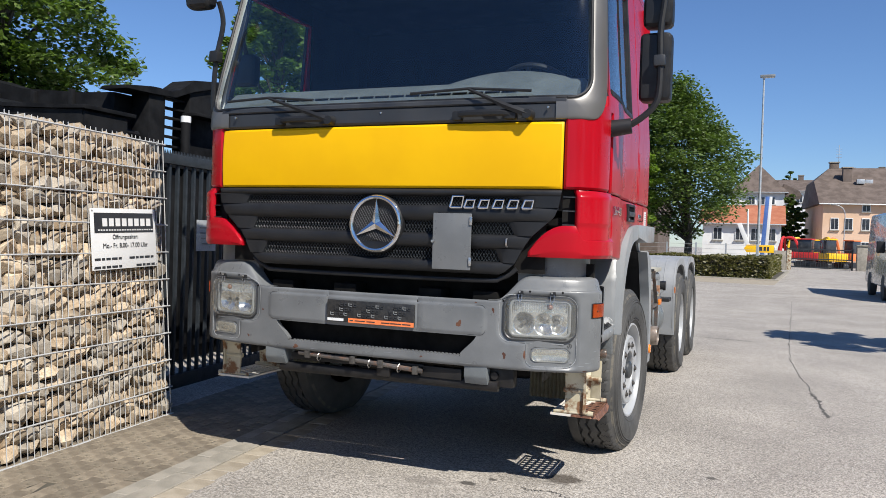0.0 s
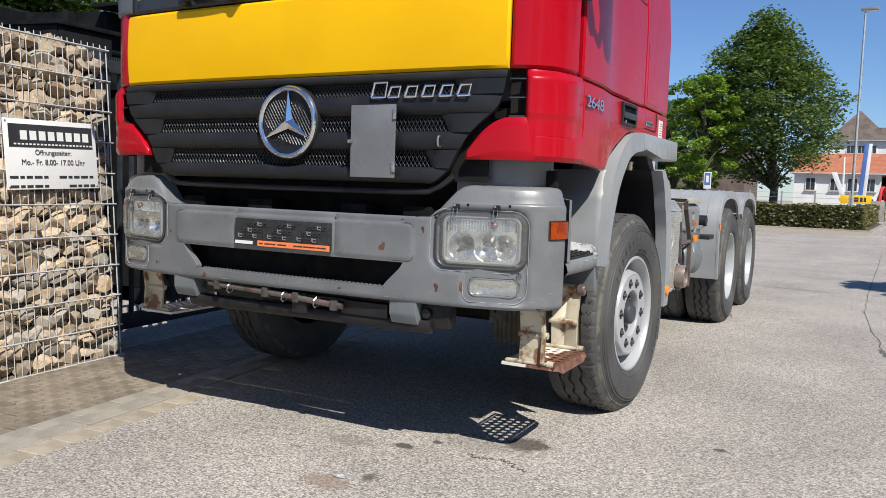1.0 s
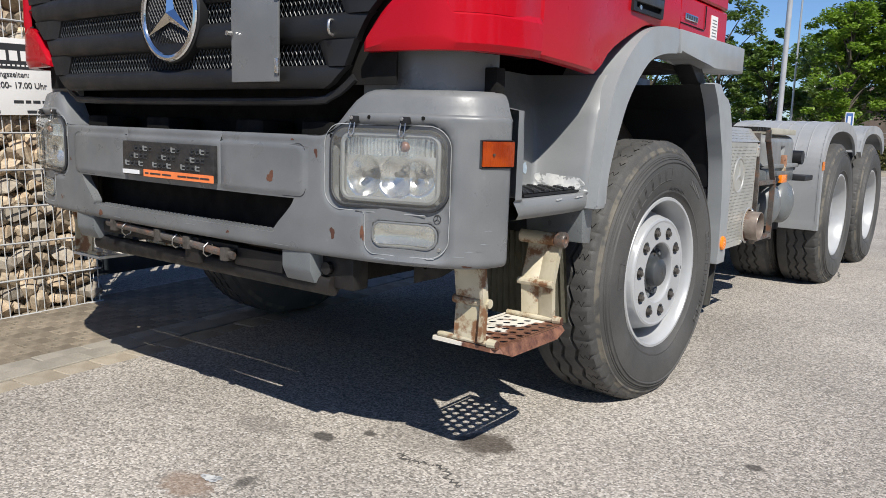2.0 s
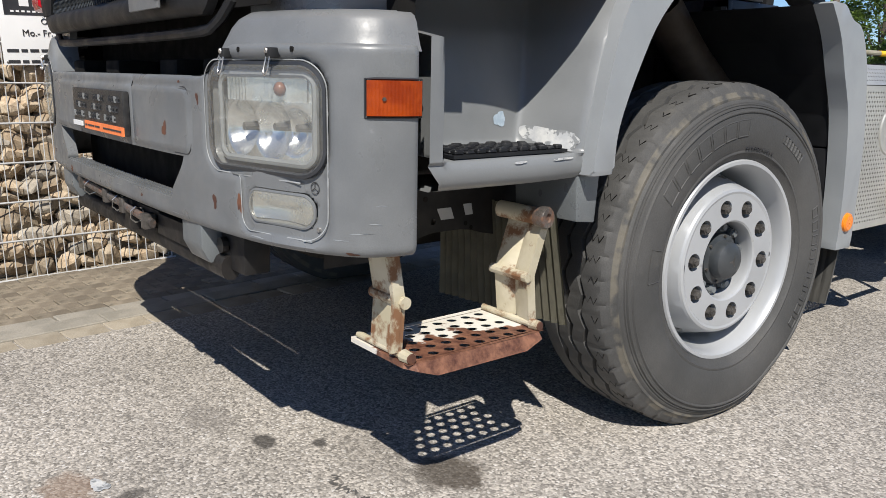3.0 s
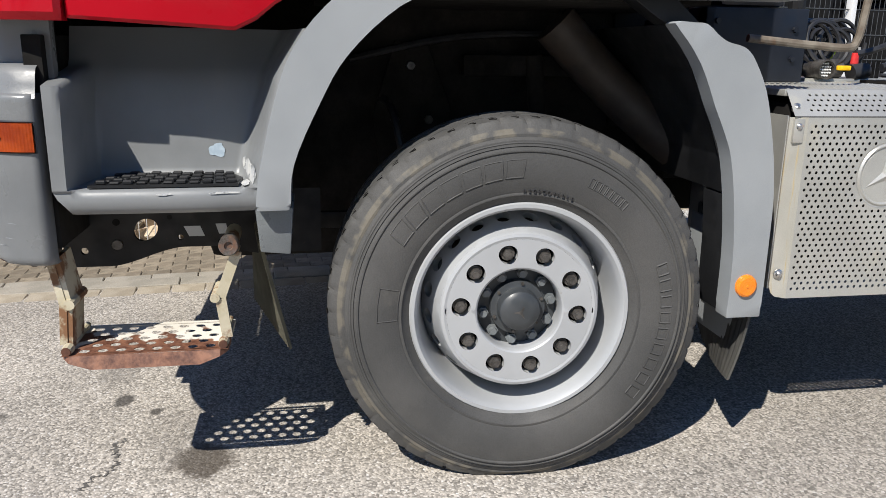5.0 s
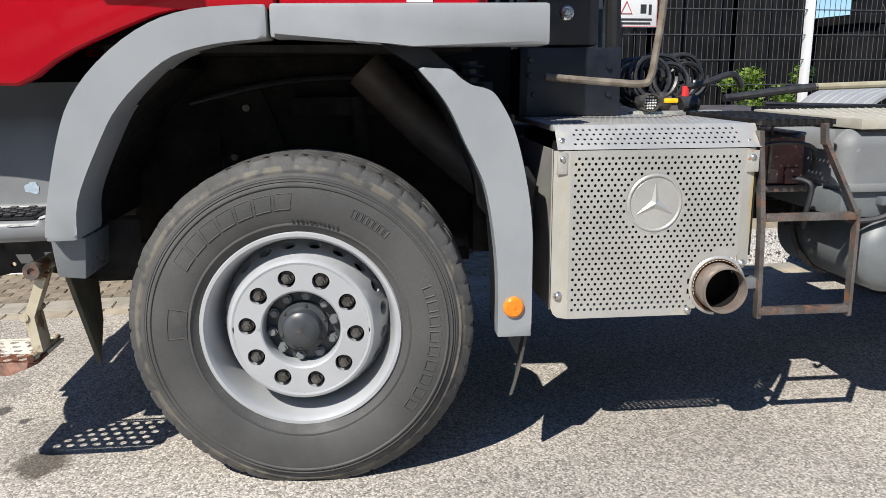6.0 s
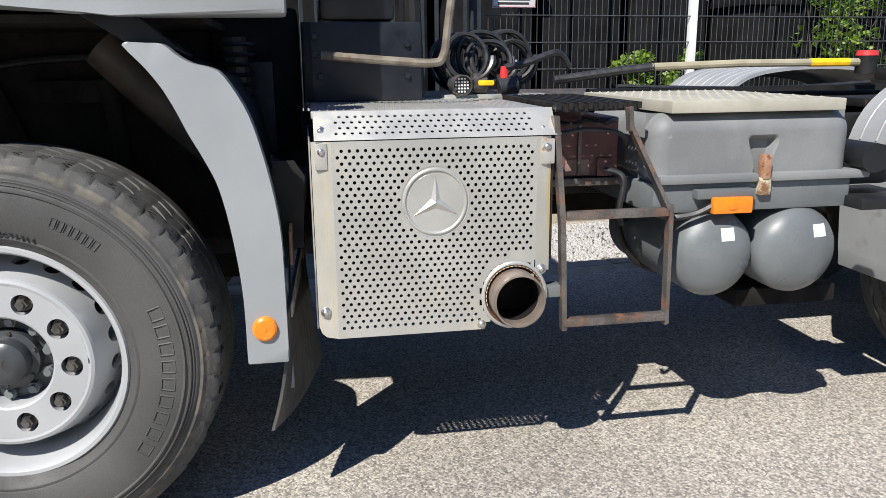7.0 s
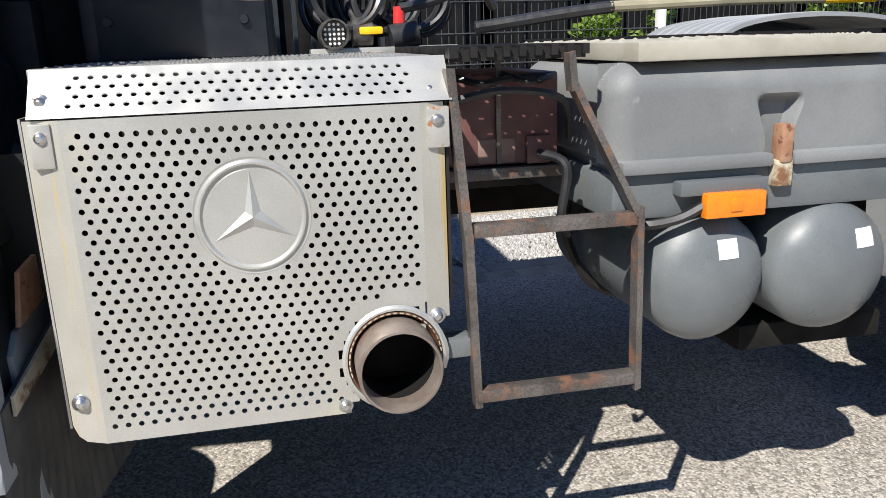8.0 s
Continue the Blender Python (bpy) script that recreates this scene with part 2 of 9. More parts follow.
    render_white=mat("white_render", (0.66, 0.66, 0.64), (0.74, 0.74, 0.72), 0.6, 0.9),
    roof_brown=mat("brown_tiles", (0.10, 0.075, 0.06), (0.15, 0.115, 0.095), 1.5, 0.85, bump=0.3, bscale=12),
    roof_red=mat("red_tiles", (0.36, 0.12, 0.06), (0.44, 0.17, 0.09), 1.5, 0.85, bump=0.3, bscale=12),
    darkpane=mat("house_window", (0.03, 0.035, 0.045), (0.05, 0.055, 0.065), 2, 0.1),
    car_black=mat("dark_car_paint", (0.02, 0.022, 0.026), (0.026, 0.028, 0.032), 3, 0.2, coat=0.7),
)
M["alu_stained"] = mat("stained_aluminium", (0.47, 0.455, 0.40), (0.55, 0.535, 0.48), 4, 0.40, metal=0.4, bump=0.06, bscale=200, spot=(0.42, 0.31, 0.13), spot_at=0.52, spot_scale=5.0, soft=0.16, fine=0.05, rvary=0.07, stretch=(3.0, 9.0, 0.55))
M["sleeve"] = mat("paper_in_sleeve", (0.36, 0.38, 0.40), (0.44, 0.46, 0.48), 8, 0.3, spot=(0.30, 0.32, 0.35), spot_at=0.6, spot_scale=14, soft=0.1)
M["van"] = mat("silver_van_paint", (0.42, 0.43, 0.44), (0.46, 0.47, 0.48), 3, 0.3, metal=0.4, coat=0.5)
M["label_tan"] = mat("dusty_label", (0.20, 0.13, 0.11), (0.27, 0.18, 0.15), 20, 0.7, spot=(0.13, 0.07, 0.06), spot_at=0.58, spot_scale=30, soft=0.1)
M["latchrust"] = mat("rusty_latch_steel", (0.30, 0.15, 0.085), (0.38, 0.22, 0.14), 30, 0.6, bump=0.2, bscale=90, spot=(0.14, 0.06, 0.035), spot_at=0.58, spot_scale=40, soft=0.1)
M["pipebrown"] = mat("heat_browned_pipe", (0.035, 0.027, 0.022), (0.06, 0.045, 0.034), 8, 0.6, bump=0.15, bscale=60)
M["pink"] = mat("faded_red_wall", (0.34, 0.22, 0.21), (0.42, 0.30, 0.28), 4, 0.8)
M["blue"] = mat("blue_sheet", (0.06, 0.13, 0.36), (0.08, 0.17, 0.42), 3, 0.5)


# ---- mesh helpers ----
def B():
    return bmesh.new()


def part(name, bm, material, parent=None, label="", sharp=32, loc=None):
    """Links a bmesh as one mesh object under a thing or a part."""
    bmesh.ops.recalc_face_normals(bm, faces=bm.faces)
    lim = radians(sharp)
    for f in bm.faces:
        f.smooth = True
    for e in bm.edges:
        if len(e.link_faces) == 2:
            e.smooth = e.calc_face_angle(0.0) < lim
    me = bpy.data.meshes.new(name)
    bm.to_mesh(me)
    bm.free()
    me.materials.append(M[material] if isinstance(material, str) else material)
    ob = new(name, me)
    if loc:
        ob.location = loc
    if parent:
        ob.parent = parent
    if label:
        ob["label"] = label
    return ob


def thing(name, label, category, loc=(0, 0, 0), group="", kind=""):
    ob = new(name)
    ob.empty_display_size = 0.1
    ob.location = loc
    return tagged(ob, label, category, group, kind)


def box(bm, x0, x1, y0, y1, z0, z1, bev=0.0, seg=2):
    r = bmesh.ops.create_cube(bm, size=1.0, matrix=Matrix.LocRotScale(((x0 + x1) / 2, (y0 + y1) / 2, (z0 + z1) / 2), None, (abs(x1 - x0), abs(y1 - y0), abs(z1 - z0))))
    if bev:
        es = {e for v in r["verts"] for e in v.link_edges}
        bmesh.ops.bevel(bm, geom=list(es), offset=bev, segments=seg, profile=0.6, affect="EDGES")
    return bm


def basis(d):
    d = Vector(d).normalized()
    u = d.orthogonal().normalized()
    if abs(d.z) < 0.9:
        u = Vector((0, 0, 1)).cross(d).normalized()
    return u, d.cross(u)


def rings(bm, rows, close=True, caps=True):
    """Skins rings of points one after another."""
    vs = [[bm.verts.new(p) for p in r] for r in rows]
    n = len(vs[0])
    for a, b in zip(vs, vs[1:]):
        for i in range(n if close else n - 1):
            j = (i + 1) % n
            bm.faces.new((a[i], a[j], b[j], b[i]))
    if caps and close:
        bm.faces.new(vs[0][::-1])
        bm.faces.new(vs[-1])
    return vs


def cyl(bm, p0, p1, r0, r1=None, seg=20, caps=True):
    p0, p1 = Vector(p0), Vector(p1)
    u, v = basis(p1 - p0)
    r1 = r0 if r1 is None else r1
    ring = lambda p, r: [p + (u * math.cos(a) + v * math.sin(a)) * r for a in (2 * math.pi * i / seg for i in range(seg))]
    rings(bm, [ring(p0, r0), ring(p1, r1)], True, caps)
    return bm


def tube(bm, pts, r, seg=8, caps=True):
    """A round rod along a line of points; r may be a list."""
    pts = [Vector(p) for p in pts]
    rr = r if isinstance(r, (list, tuple)) else [r] * len(pts)
    d = (pts[1] - pts[0]).normalized()
    u, v = basis(d)
    out = []
    for i, p in enumerate(pts):
        a = pts[max(i - 1, 0)]
        b = pts[min(i + 1, len(pts) - 1)]
        nd = (b - a).normalized()
        q = d.rotation_difference(nd)
        u, v, d = q @ u, q @ v, nd
        out.append([p + (u * math.cos(t) + v * math.sin(t)) * rr[i] for t in (2 * math.pi * k / seg for k in range(seg))])
    rings(bm, out, True, caps)
    return bm


def bend(pts, n=5):
    """Rounds a line of points by a Catmull-Rom curve."""
    p = [Vector(q) for q in pts]
    p = [p[0]] + p + [p[-1]]
    out = []
    for i in range(1, len(p) - 2):
        for k in range(n):
            t = k / n
            out.append(0.5 * ((2 * p[i]) + (p[i + 1] - p[i - 1]) * t + (2 * p[i - 1] - 5 * p[i] + 4 * p[i + 1] - p[i + 2]) * t * t + (3 * p[i] - p[i - 1] - 3 * p[i + 1] + p[i + 2]) * t ** 3))
    return out + [p[-2]]


def prism(bm, poly, axis, a0, a1, bev=0.0, seg=2):
    """A flat outline drawn out along an axis; the outline lies in the two other axes in order."""
    def at(p, a):
        return {"x": (a, p[0], p[1]), "y": (p[0], a, p[1]), "z": (p[0], p[1], a)}[axis]
    r = rings(bm, [[at(p, a0) for p in poly], [at(p, a1) for p in poly]])
    if bev:
        es = {e for ring in r for v in ring for e in v.link_edges}
        bmesh.ops.bevel(bm, geom=list(es), offset=bev, segments=seg, profile=0.6, affect="EDGES")
    return bm


def lathe(bm, profile, seg=48, centre=(0, 0, 0), axis="x", close=False):
    """Turns a profile of (radius, place along the axis) round the axis."""
    c = Vector(centre)
    rows = []
    for k in range(seg):
        t = 2 * math.pi * k / seg
        co, si = math.cos(t), math.sin(t)
        rows.append([c + Vector({"x": (a, r * co, r * si), "y": (r * co, a, r * si), "z": (r * co, r * si, a)}[axis]) for r, a in profile])
    rows.append(rows[0])
    vs = rings(bm, rows, close, False)
    bmesh.ops.remove_doubles(bm, verts=vs[0] + vs[-1], dist=1e-5)
    return bm


def holed(bm, fn, u0, u1, v0, v1, ru, rv, n=8, depth=0.0, centre=None):
    """A cell of a sheet with a round hole in it; fn(u, v, d) places it, d is the depth below the face."""
    cu, cv = centre or ((u0 + u1) / 2, (v0 + v1) / 2)
    out, mid, deep = [], [], []
    for k in range(n):
        t = 2 * math.pi * (k + 0.5 * (n == 4)) / n
        c, s = math.cos(t), math.sin(t)
        g = 1 / max(abs(c), abs(s))
        pu = cu + c * g * ((u1 - cu) if c > 0 else (cu - u0))
        pv = cv + s * g * ((v1 - cv) if s > 0 else (cv - v0))
        out.append(bm.verts.new(fn(pu, pv, 0)))
        mid.append(bm.verts.new(fn(cu + ru * c, cv + rv * s, 0)))
        if depth:
            deep.append(bm.verts.new(fn(cu + ru * c, cv + rv * s, depth)))
    for k in range(n):
        j = (k + 1) % n
        bm.faces.new((out[k], out[j], mid[j], mid[k]))
        if depth:
            bm.faces.new((mid[k], mid[j], deep[j], deep[k]))


def sheet(bm, fn, us, vs, thick=0.0):
    """A grid surface fn(u, v, d) with thickness along d."""
    top = [[bm.verts.new(fn(u, v, 0)) for v in vs] for u in us]
    for a, b in zip(top, top[1:]):
        for i in range(len(vs) - 1):
            bm.faces.new((a[i], a[i + 1], b[i + 1], b[i]))
    if thick:
        low = [[bm.verts.new(fn(u, v, thick)) for v in vs] for u in us]
        for a, b in zip(low, low[1:]):
            for i in range(len(vs) - 1):
                bm.faces.new((a[i], b[i], b[i + 1], a[i + 1]))
        rim_t = [r[0] for r in top] + top[-1][1:] + [r[-1] for r in top[-2::-1]] + top[0][-2:0:-1]
        rim_l = [r[0] for r in low] + low[-1][1:] + [r[-1] for r in low[-2::-1]] + low[0][-2:0:-1]
        n = len(rim_t)
        for i in range(n):
            bm.faces.new((rim_t[i], rim_l[i], rim_l[(i + 1) % n], rim_t[(i + 1) % n]))
    return bm


def steps(a, b, n):
    return [a + (b - a) * i / n for i in range(n + 1)]


class Curve:
    """A plan line from the middle of the front round the corner to the side, mirrored for negative runs."""
    def __init__(self, pts):
        self.p = bend([(x, y, 0) for x, y in pts], 8)
        self.s = [0.0]
        for a, b in zip(self.p, self.p[1:]):
            self.s.append(self.s[-1] + (b - a).length)

    def at(self, s):
        sg, s = (1, s) if s >= 0 else (-1, -s)
        i = 0
        while i < len(self.s) - 2 and self.s[i + 1] < s:
            i += 1
        f = (s - self.s[i]) / max(1e-9, self.s[i + 1] - self.s[i])
        p = self.p[i].lerp(self.p[i + 1], f)
        d = (self.p[i + 1] - self.p[i]).normalized()
        return Vector((sg * p.x, p.y, 0)), Vector((sg * d.y, -d.x, 0))

    def of_x(self, x):
        sg, x = (1, x) if x >= 0 else (-1, -x)
        for i in range(len(self.p) - 1):
            if self.p[i + 1].x >= x and self.p[i + 1].x > self.p[i].x:
                f = (x - self.p[i].x) / (self.p[i + 1].x - self.p[i].x)
                return sg * (self.s[i] + f * (self.s[i + 1] - self.s[i]))
        return sg * self.s[-1]

    def of_y(self, y):
        for i in range(len(self.p) - 1, 0, -1):
            if self.p[i - 1].y <= y <= self.p[i].y:
                f = (y - self.p[i - 1].y) / max(1e-9, self.p[i].y - self.p[i - 1].y)
                return self.s[i - 1] + f * (self.s[i] - self.s[i - 1])
        return self.s[-1]


def text(name, body, size, m, material, parent, depth=0.001, align="CENTER"):
    cu = bpy.data.curves.new(name, "FONT")
    cu.body, cu.size, cu.extrude, cu.align_x, cu.align_y = body, size, depth, align, "CENTER"
    tmp = bpy.data.objects.new(name, cu)
    me = bpy.data.meshes.new_from_object(tmp)
    bpy.data.objects.remove(tmp)
    me.materials.clear()
    me.materials.append(M[material])
    me.transform(m)
    ob = new(name, me)
    ob.parent = parent
    return ob


def ring_wear(m, r0, r1, tone):
    """Pale scuffing in a ring of a tyre, broken up by noise; the axle runs along x."""
    t = m.node_tree
    co = t.nodes.new("ShaderNodeTexCoord").outputs["Object"]
    sep = t.nodes.new("ShaderNodeSeparateXYZ")
    t.links.new(co, sep.inputs[0])
    comb = t.nodes.new("ShaderNodeCombineXYZ")
    t.links.new(sep.outputs[1], comb.inputs[1]), t.links.new(sep.outputs[2], comb.inputs[2])
    ln = t.nodes.new("ShaderNodeVectorMath")
    ln.operation = "LENGTH"
    t.links.new(comb.outputs[0], ln.inputs[0])

    def step(v, a, b):
        n = t.nodes.new("ShaderNodeMapRange")
        n.inputs[1].default_value, n.inputs[2].default_value = a, b
        t.links.new(v, n.inputs[0])
        return n.outputs[0]
    nz = t.nodes.new("ShaderNodeTexNoise")
    nz.inputs["Scale"].default_value, nz.inputs["Detail"].default_value = 13.0, 8.0
    t.links.new(co, nz.inputs["Vector"])
    w = None
    for v in (step(ln.outputs["Value"], r0, r0 + 0.004), step(ln.outputs["Value"], r1, r1 - 0.003), step(nz.outputs["Fac"], 0.46, 0.56)):
        if w is None:
            w = v
        else:
            k = t.nodes.new("ShaderNodeMath")
            k.operation = "MULTIPLY"
            t.links.new(w, k.inputs[0]), t.links.new(v, k.inputs[1])
            w = k.outputs[0]
    k = t.nodes.new("ShaderNodeMath")
    k.operation = "MULTIPLY"
    k.inputs[1].default_value = 0.36
    t.links.new(w, k.inputs[0])
    mx = t.nodes.new("ShaderNodeMix")
    mx.data_type = "RGBA"
    bs = t.nodes["Principled BSDF"]
    t.links.new(bs.inputs["Base Color"].links[0].from_socket, mx.inputs[6])
    mx.inputs[7].default_value = (*tone, 1)
    t.links.new(k.outputs[0], mx.inputs[0])
    t.links.new(mx.outputs[2], bs.inputs["Base Color"])


ring_wear(M["rubber"], 0.485, 0.509, (0.23, 0.20, 0.145))

# ---- the truck ----
truck = thing("tractor_truck", "red three-axle tractor truck with yellow front flap and grey bumper", "truck")
CAB = Curve([(0, -1.415), (0.4, -1.412), (0.8, -1.40), (1.0, -1.385), (1.10, -1.355), (1.17, -1.29), (1.205, -1.20), (1.22, -1.08), (1.225, -0.6), (1.225, 0.0), (1.22, 0.60)])
BUMP = Curve([(0, -1.465), (0.4, -1.458), (0.65, -1.44), (0.85, -1.41), (1.0, -1.37), (1.11, -1.315), (1.18, -1.25), (1.208, -1.19), (1.212, -1.14)])


def ease(v, a, b):
    k = max(0.0, min(1.0, (v - a) / (b - a)))
    return k * k * (3 - 2 * k)


def on(curve, lean=True):
    """Places (run, height, depth) on a plan curve; above the sill the cab leans back and in."""
    def f(s, z, d):
        p, n = curve.at(s)
        up = max(0.0, z - 2.05) if lean else 0.0
        x, y = p.x - math.copysign(0.075, p.x) * up * min(1, abs(p.x) / 1.1), p.y
        y += 0.25 * up * max(0.0, min(1.0, (-0.9 - p.y) / 0.4))
        return Vector((x, y, z)) - n * d
    return f


cabf, bumpf = on(CAB), on(BUMP, False)


def shell(fn, s0, s1, z0, z1, thick=0.02, ns=12, nz=6, crown=0.0, out=0.0, round_=0.012, edges="lrtb"):
    """A curved panel between runs s0..s1 and heights z0..z1, which may be functions of the run; its rim is rolled in."""
    bm = B()
    lo = z0 if callable(z0) else (lambda s: z0)
    hi = z1 if callable(z1) else (lambda s: z1)
    k = round_
    tt = [0.0] + [i / nz for i in range(1, nz)] + [1.0]
    L = abs(s1 - s0)
    us = [0.0, min(0.25, k / L)] + [i / ns for i in range(1, ns)] + [1 - min(0.25, k / L), 1.0]
    us = sorted(set(us))

    def f(u, v, d):
        s = s0 + (s1 - s0) * u
        a, b = lo(s), hi(s)
        h = max(1e-6, b - a)
        z = a + h * v
        edge = min([k] + [w for c, w in (("l", u * L), ("r", (1 - u) * L), ("b", v * h), ("t", (1 - v) * h)) if c in edges])
        roll = k * (1 - math.sqrt(max(0, 1 - (1 - min(1, edge / k)) ** 2))) if k else 0
        return fn(s, z, d - out - crown * math.sin(math.pi * v) + roll)
    vs = sorted(set([0.0] + ([min(0.25, k / max(0.02, hi(s0) - lo(s0))), 1 - min(0.25, k / max(0.02, hi(s0) - lo(s0)))] if k else []) + tt))
    return sheet(bm, f, us, vs, thick)


sx = CAB.of_x
sy = CAB.of_y
# front flap and the panels round it
part("front_flap", shell(cabf, sx(-1.03), sx(1.03), 1.612, 1.95, 0.03, 20, 6, crown=0.012, out=0.004), "yellow", truck, "smooth yellow front flap")
part("wiper_panel", shell(cabf, sx(-1.04), sx(1.04), 1.958, 2.05, 0.03, 20, 3, out=0.002), "trim", truck, "dark grey panel under the windscreen")
part("sill_strip", shell(cabf, sx(-1.04), sx(1.04), 2.045, 2.075, 0.02, 20, 2, out=0.014, round_=0.006), "trim", truck)
for sg in (1, -1):
    a, b = sg * sx(1.037), sg * sy(-1.10)
    part("corner_panel", shell(cabf, a, b, 1.612, lambda s, a=a, b=b: 2.02 + 0.10 * max(0, (abs(s) - abs(a)) / (abs(b) - abs(a)) - 0.35), 0.025, 10, 4), "red", truck, "glossy red cab corner panel")
    # air deflector: a proud red blade round the corner, with a slot behind its inner edge
    a2, b2 = sg * sx(1.098), sg * sy(-1.06)

    def blade(u, v, d, a2=a2, b2=b2):
        z = 1.36 + 0.247 * v
        out = 0.026 * ease(1.607 - z, 0.0, 0.034) - 0.004 * ease(1.441 - z, 0.0, 0.006)
        out *= 1 - 0.75 * ease(u, 0.55, 1.0)
        roll = 0.014 * (1 - math.sqrt(max(0.0, 1 - (1 - min(1, u / 0.05)) ** 2)))
        return cabf(a2 + (b2 - a2) * u, z, d - out + roll)
    bm = B()
    sheet(bm, blade, [0, 0.008, 0.02, 0.035, 0.05] + steps(0.1, 1.0, 16), sorted(set(steps(0, 1, 10) + [0.30, 0.325, 0.35, 0.86, 0.90, 0.94, 0.97])), 0.022)
    part("deflector", bm, "red", truck, "glossy red corner air deflector")
    # black sheet gives the slot its shade
    part("deflector_slot", shell(cabf, sg * sx(1.035), sg * sx(1.15), 1.36, 1.612, 0.01, 6, 4, out=-0.055, round_=0), "cavity", truck)
    for z in (1.43, 1.50, 1.57):
        part("slot_bar", shell(cabf, sg * sx(1.036), sg * sx(1.125), z, z + 0.005, 0.005, 3, 1, out=0.0, round_=0), "trim", truck)
    # lower red wing over the headlamp
    wa = sg * sx(0.865)
    part("lower_wing", shell(cabf, wa, sg * sy(-1.06), lambda s: 1.266 + 0.0 * s, lambda s: 1.290 + 0.138 * (1 - (1 - min(1.0, max(0.0, (abs(s) - sx(0.865)) / (sx(1.05) - sx(0.865))))) ** 2) - 0.056 * ease(abs(s), sx(1.100), sx(1.130)), 0.04, 40, 6, out=0.024, round_=0.012), "red", truck, "glossy red wing above the headlamp")
    # dark neck between wing and bumper
    part("headlamp_neck", shell(cabf, sg * sx(0.80), sg * sy(-1.12), 1.13, 1.272, 0.03, 12, 3, out=-0.085, round_=0), "bumper", truck, "dark grey panel above the bumper end")
    # side: door, sleeper wall
    part("door", shell(cabf, sg * sy(-1.055), sg * sy(-0.02), 1.612, 2.13, 0.03, 12, 6, round_=0.008), "red", truck, "glossy red cab door")
    part("door_bottom", shell(cabf, sg * sy(-1.055), sg * sy(-0.02), lambda s: 1.25 + 0.022 * max(0.0, min(1.0, (sy(-0.66) - abs(s)) / 0.40)) + 0.205 * max(0.0, min(1.0, (abs(s) - sy(-0.66)) / 0.36)) ** 0.7, 1.603, 0.03, 20, 9, out=0.002, crown=0.007, round_=0.008), "red", truck, "glossy red lower door with a pressed swage")
    part("sleeper_wall", shell(cabf, sg * sy(-0.012), sg * sy(0.56), 1.617, 3.05, 0.03, 8, 10, round_=0.008), "red", truck, "glossy red sleeper side wall")
    part("sleeper_skirt", shell(cabf, sg * sy(-0.012), sg * sy(0.56), 1.465, 1.609, 0.03, 8, 5, round_=0.008), "red", truck)
    part("locker_lid", shell(cabf, sg * sy(0.03), sg * sy(0.30), 1.632, 1.955, 0.012, 6, 5, out=0.002, round_=0.006), "red", truck)
    part("door_seam", shell(cabf, sg * sy(-1.06), sg * sy(-0.01), 1.59, 1.625, 0.01, 16, 1, out=-0.014, round_=0), "cavity", truck)
    # door window and frame
    part("side_window", shell(cabf, sg * sy(-1.15), sg * sy(-0.30), lambda s: 2.15, 2.86, 0.006, 8, 6, out=-0.012, round_=0), "clearpane", truck, "tinted side window").visible_shadow = False
    part("door_pillar", shell(cabf, sg * sy(-0.30), sg * sy(-0.02), 2.13, 3.05, 0.03, 4, 6, round_=0.006), "red", truck)
    part("window_seal", shell(cabf, sg * sy(-1.10), sg * sy(-0.28), 2.125, 2.155, 0.02, 8, 1, out=0.004, round_=0.004), "plastic", truck)
    part("window_seal", shell(cabf, sg * sy(-0.315), sg * sy(-0.285), 2.14, 2.9, 0.02, 1, 6, out=0.004, round_=0.004), "plastic", truck)
    part("roof_rail", shell(cabf, sg * sy(-1.18), sg * sy(-0.28), 2.86, 3.05, 0.03, 6, 3), "red", truck)
    # silver screen surround that turns into the pillar
    # one silver band runs under the rounded screen corner and up the pillar
    e0, r0 = sx(1.150), 0.115
    inner = [(sx(1.043), 2.07), (e0 - r0 * 1.6, 2.07)] + [(e0 - r0 + r0 * math.sin(q_), 2.07 + r0 - r0 * math.cos(q_)) for q_ in steps(0, math.pi / 2, 10)] + [(e0, 2.32), (e0, 2.65), (e0, 3.0)]
    o0, ro = sy(-1.185), 0.15
    outer = [(sx(1.043), 1.962), (e0 - r0 * 1.6, 1.962)] + [(o0 - ro + ro * math.sin(q_) ** 0.8, 1.962 + 0.30 - 0.30 * math.cos(q_) ** 0.8) for q_ in steps(0, math.pi / 2, 10)] + [(o0, 2.40), (o0, 2.70), (o0, 3.0)]

    def band(u, v, d, sg=sg, inner=inner, outer=outer):
        k = min(len(inner) - 2, int(u))
        f = u - k
        p, q_ = (tuple(c[k][i] + (c[k + 1][i] - c[k][i]) * f for i in (0, 1)) for c in (inner, outer))
        edge = 0.012 * (1 - math.sqrt(max(0.0, 1 - (1 - min(1.0, min(v, 1 - v) / 0.16)) ** 2)))
        return cabf(sg * (p[0] + (q_[0] - p[0]) * v), p[1] + (q_[1] - p[1]) * v, d - 0.012 + edge)
    bm = B()
    sheet(bm, band, steps(0, len(inner) - 1, (len(inner) - 1) * 2), [0, 0.03, 0.08, 0.16, 0.4, 0.6, 0.84, 0.92, 0.97, 1], 0.025)
    part("screen_pillar", bm, "gunmetal", truck, "silver grey windscreen pillar and rounded corner")
    bm = B()
    tube(bm, [cabf(sg * u, v, -0.008) for u, v in inner], 0.0085, 6)
    part("screen_seal", bm, "plastic", truck)
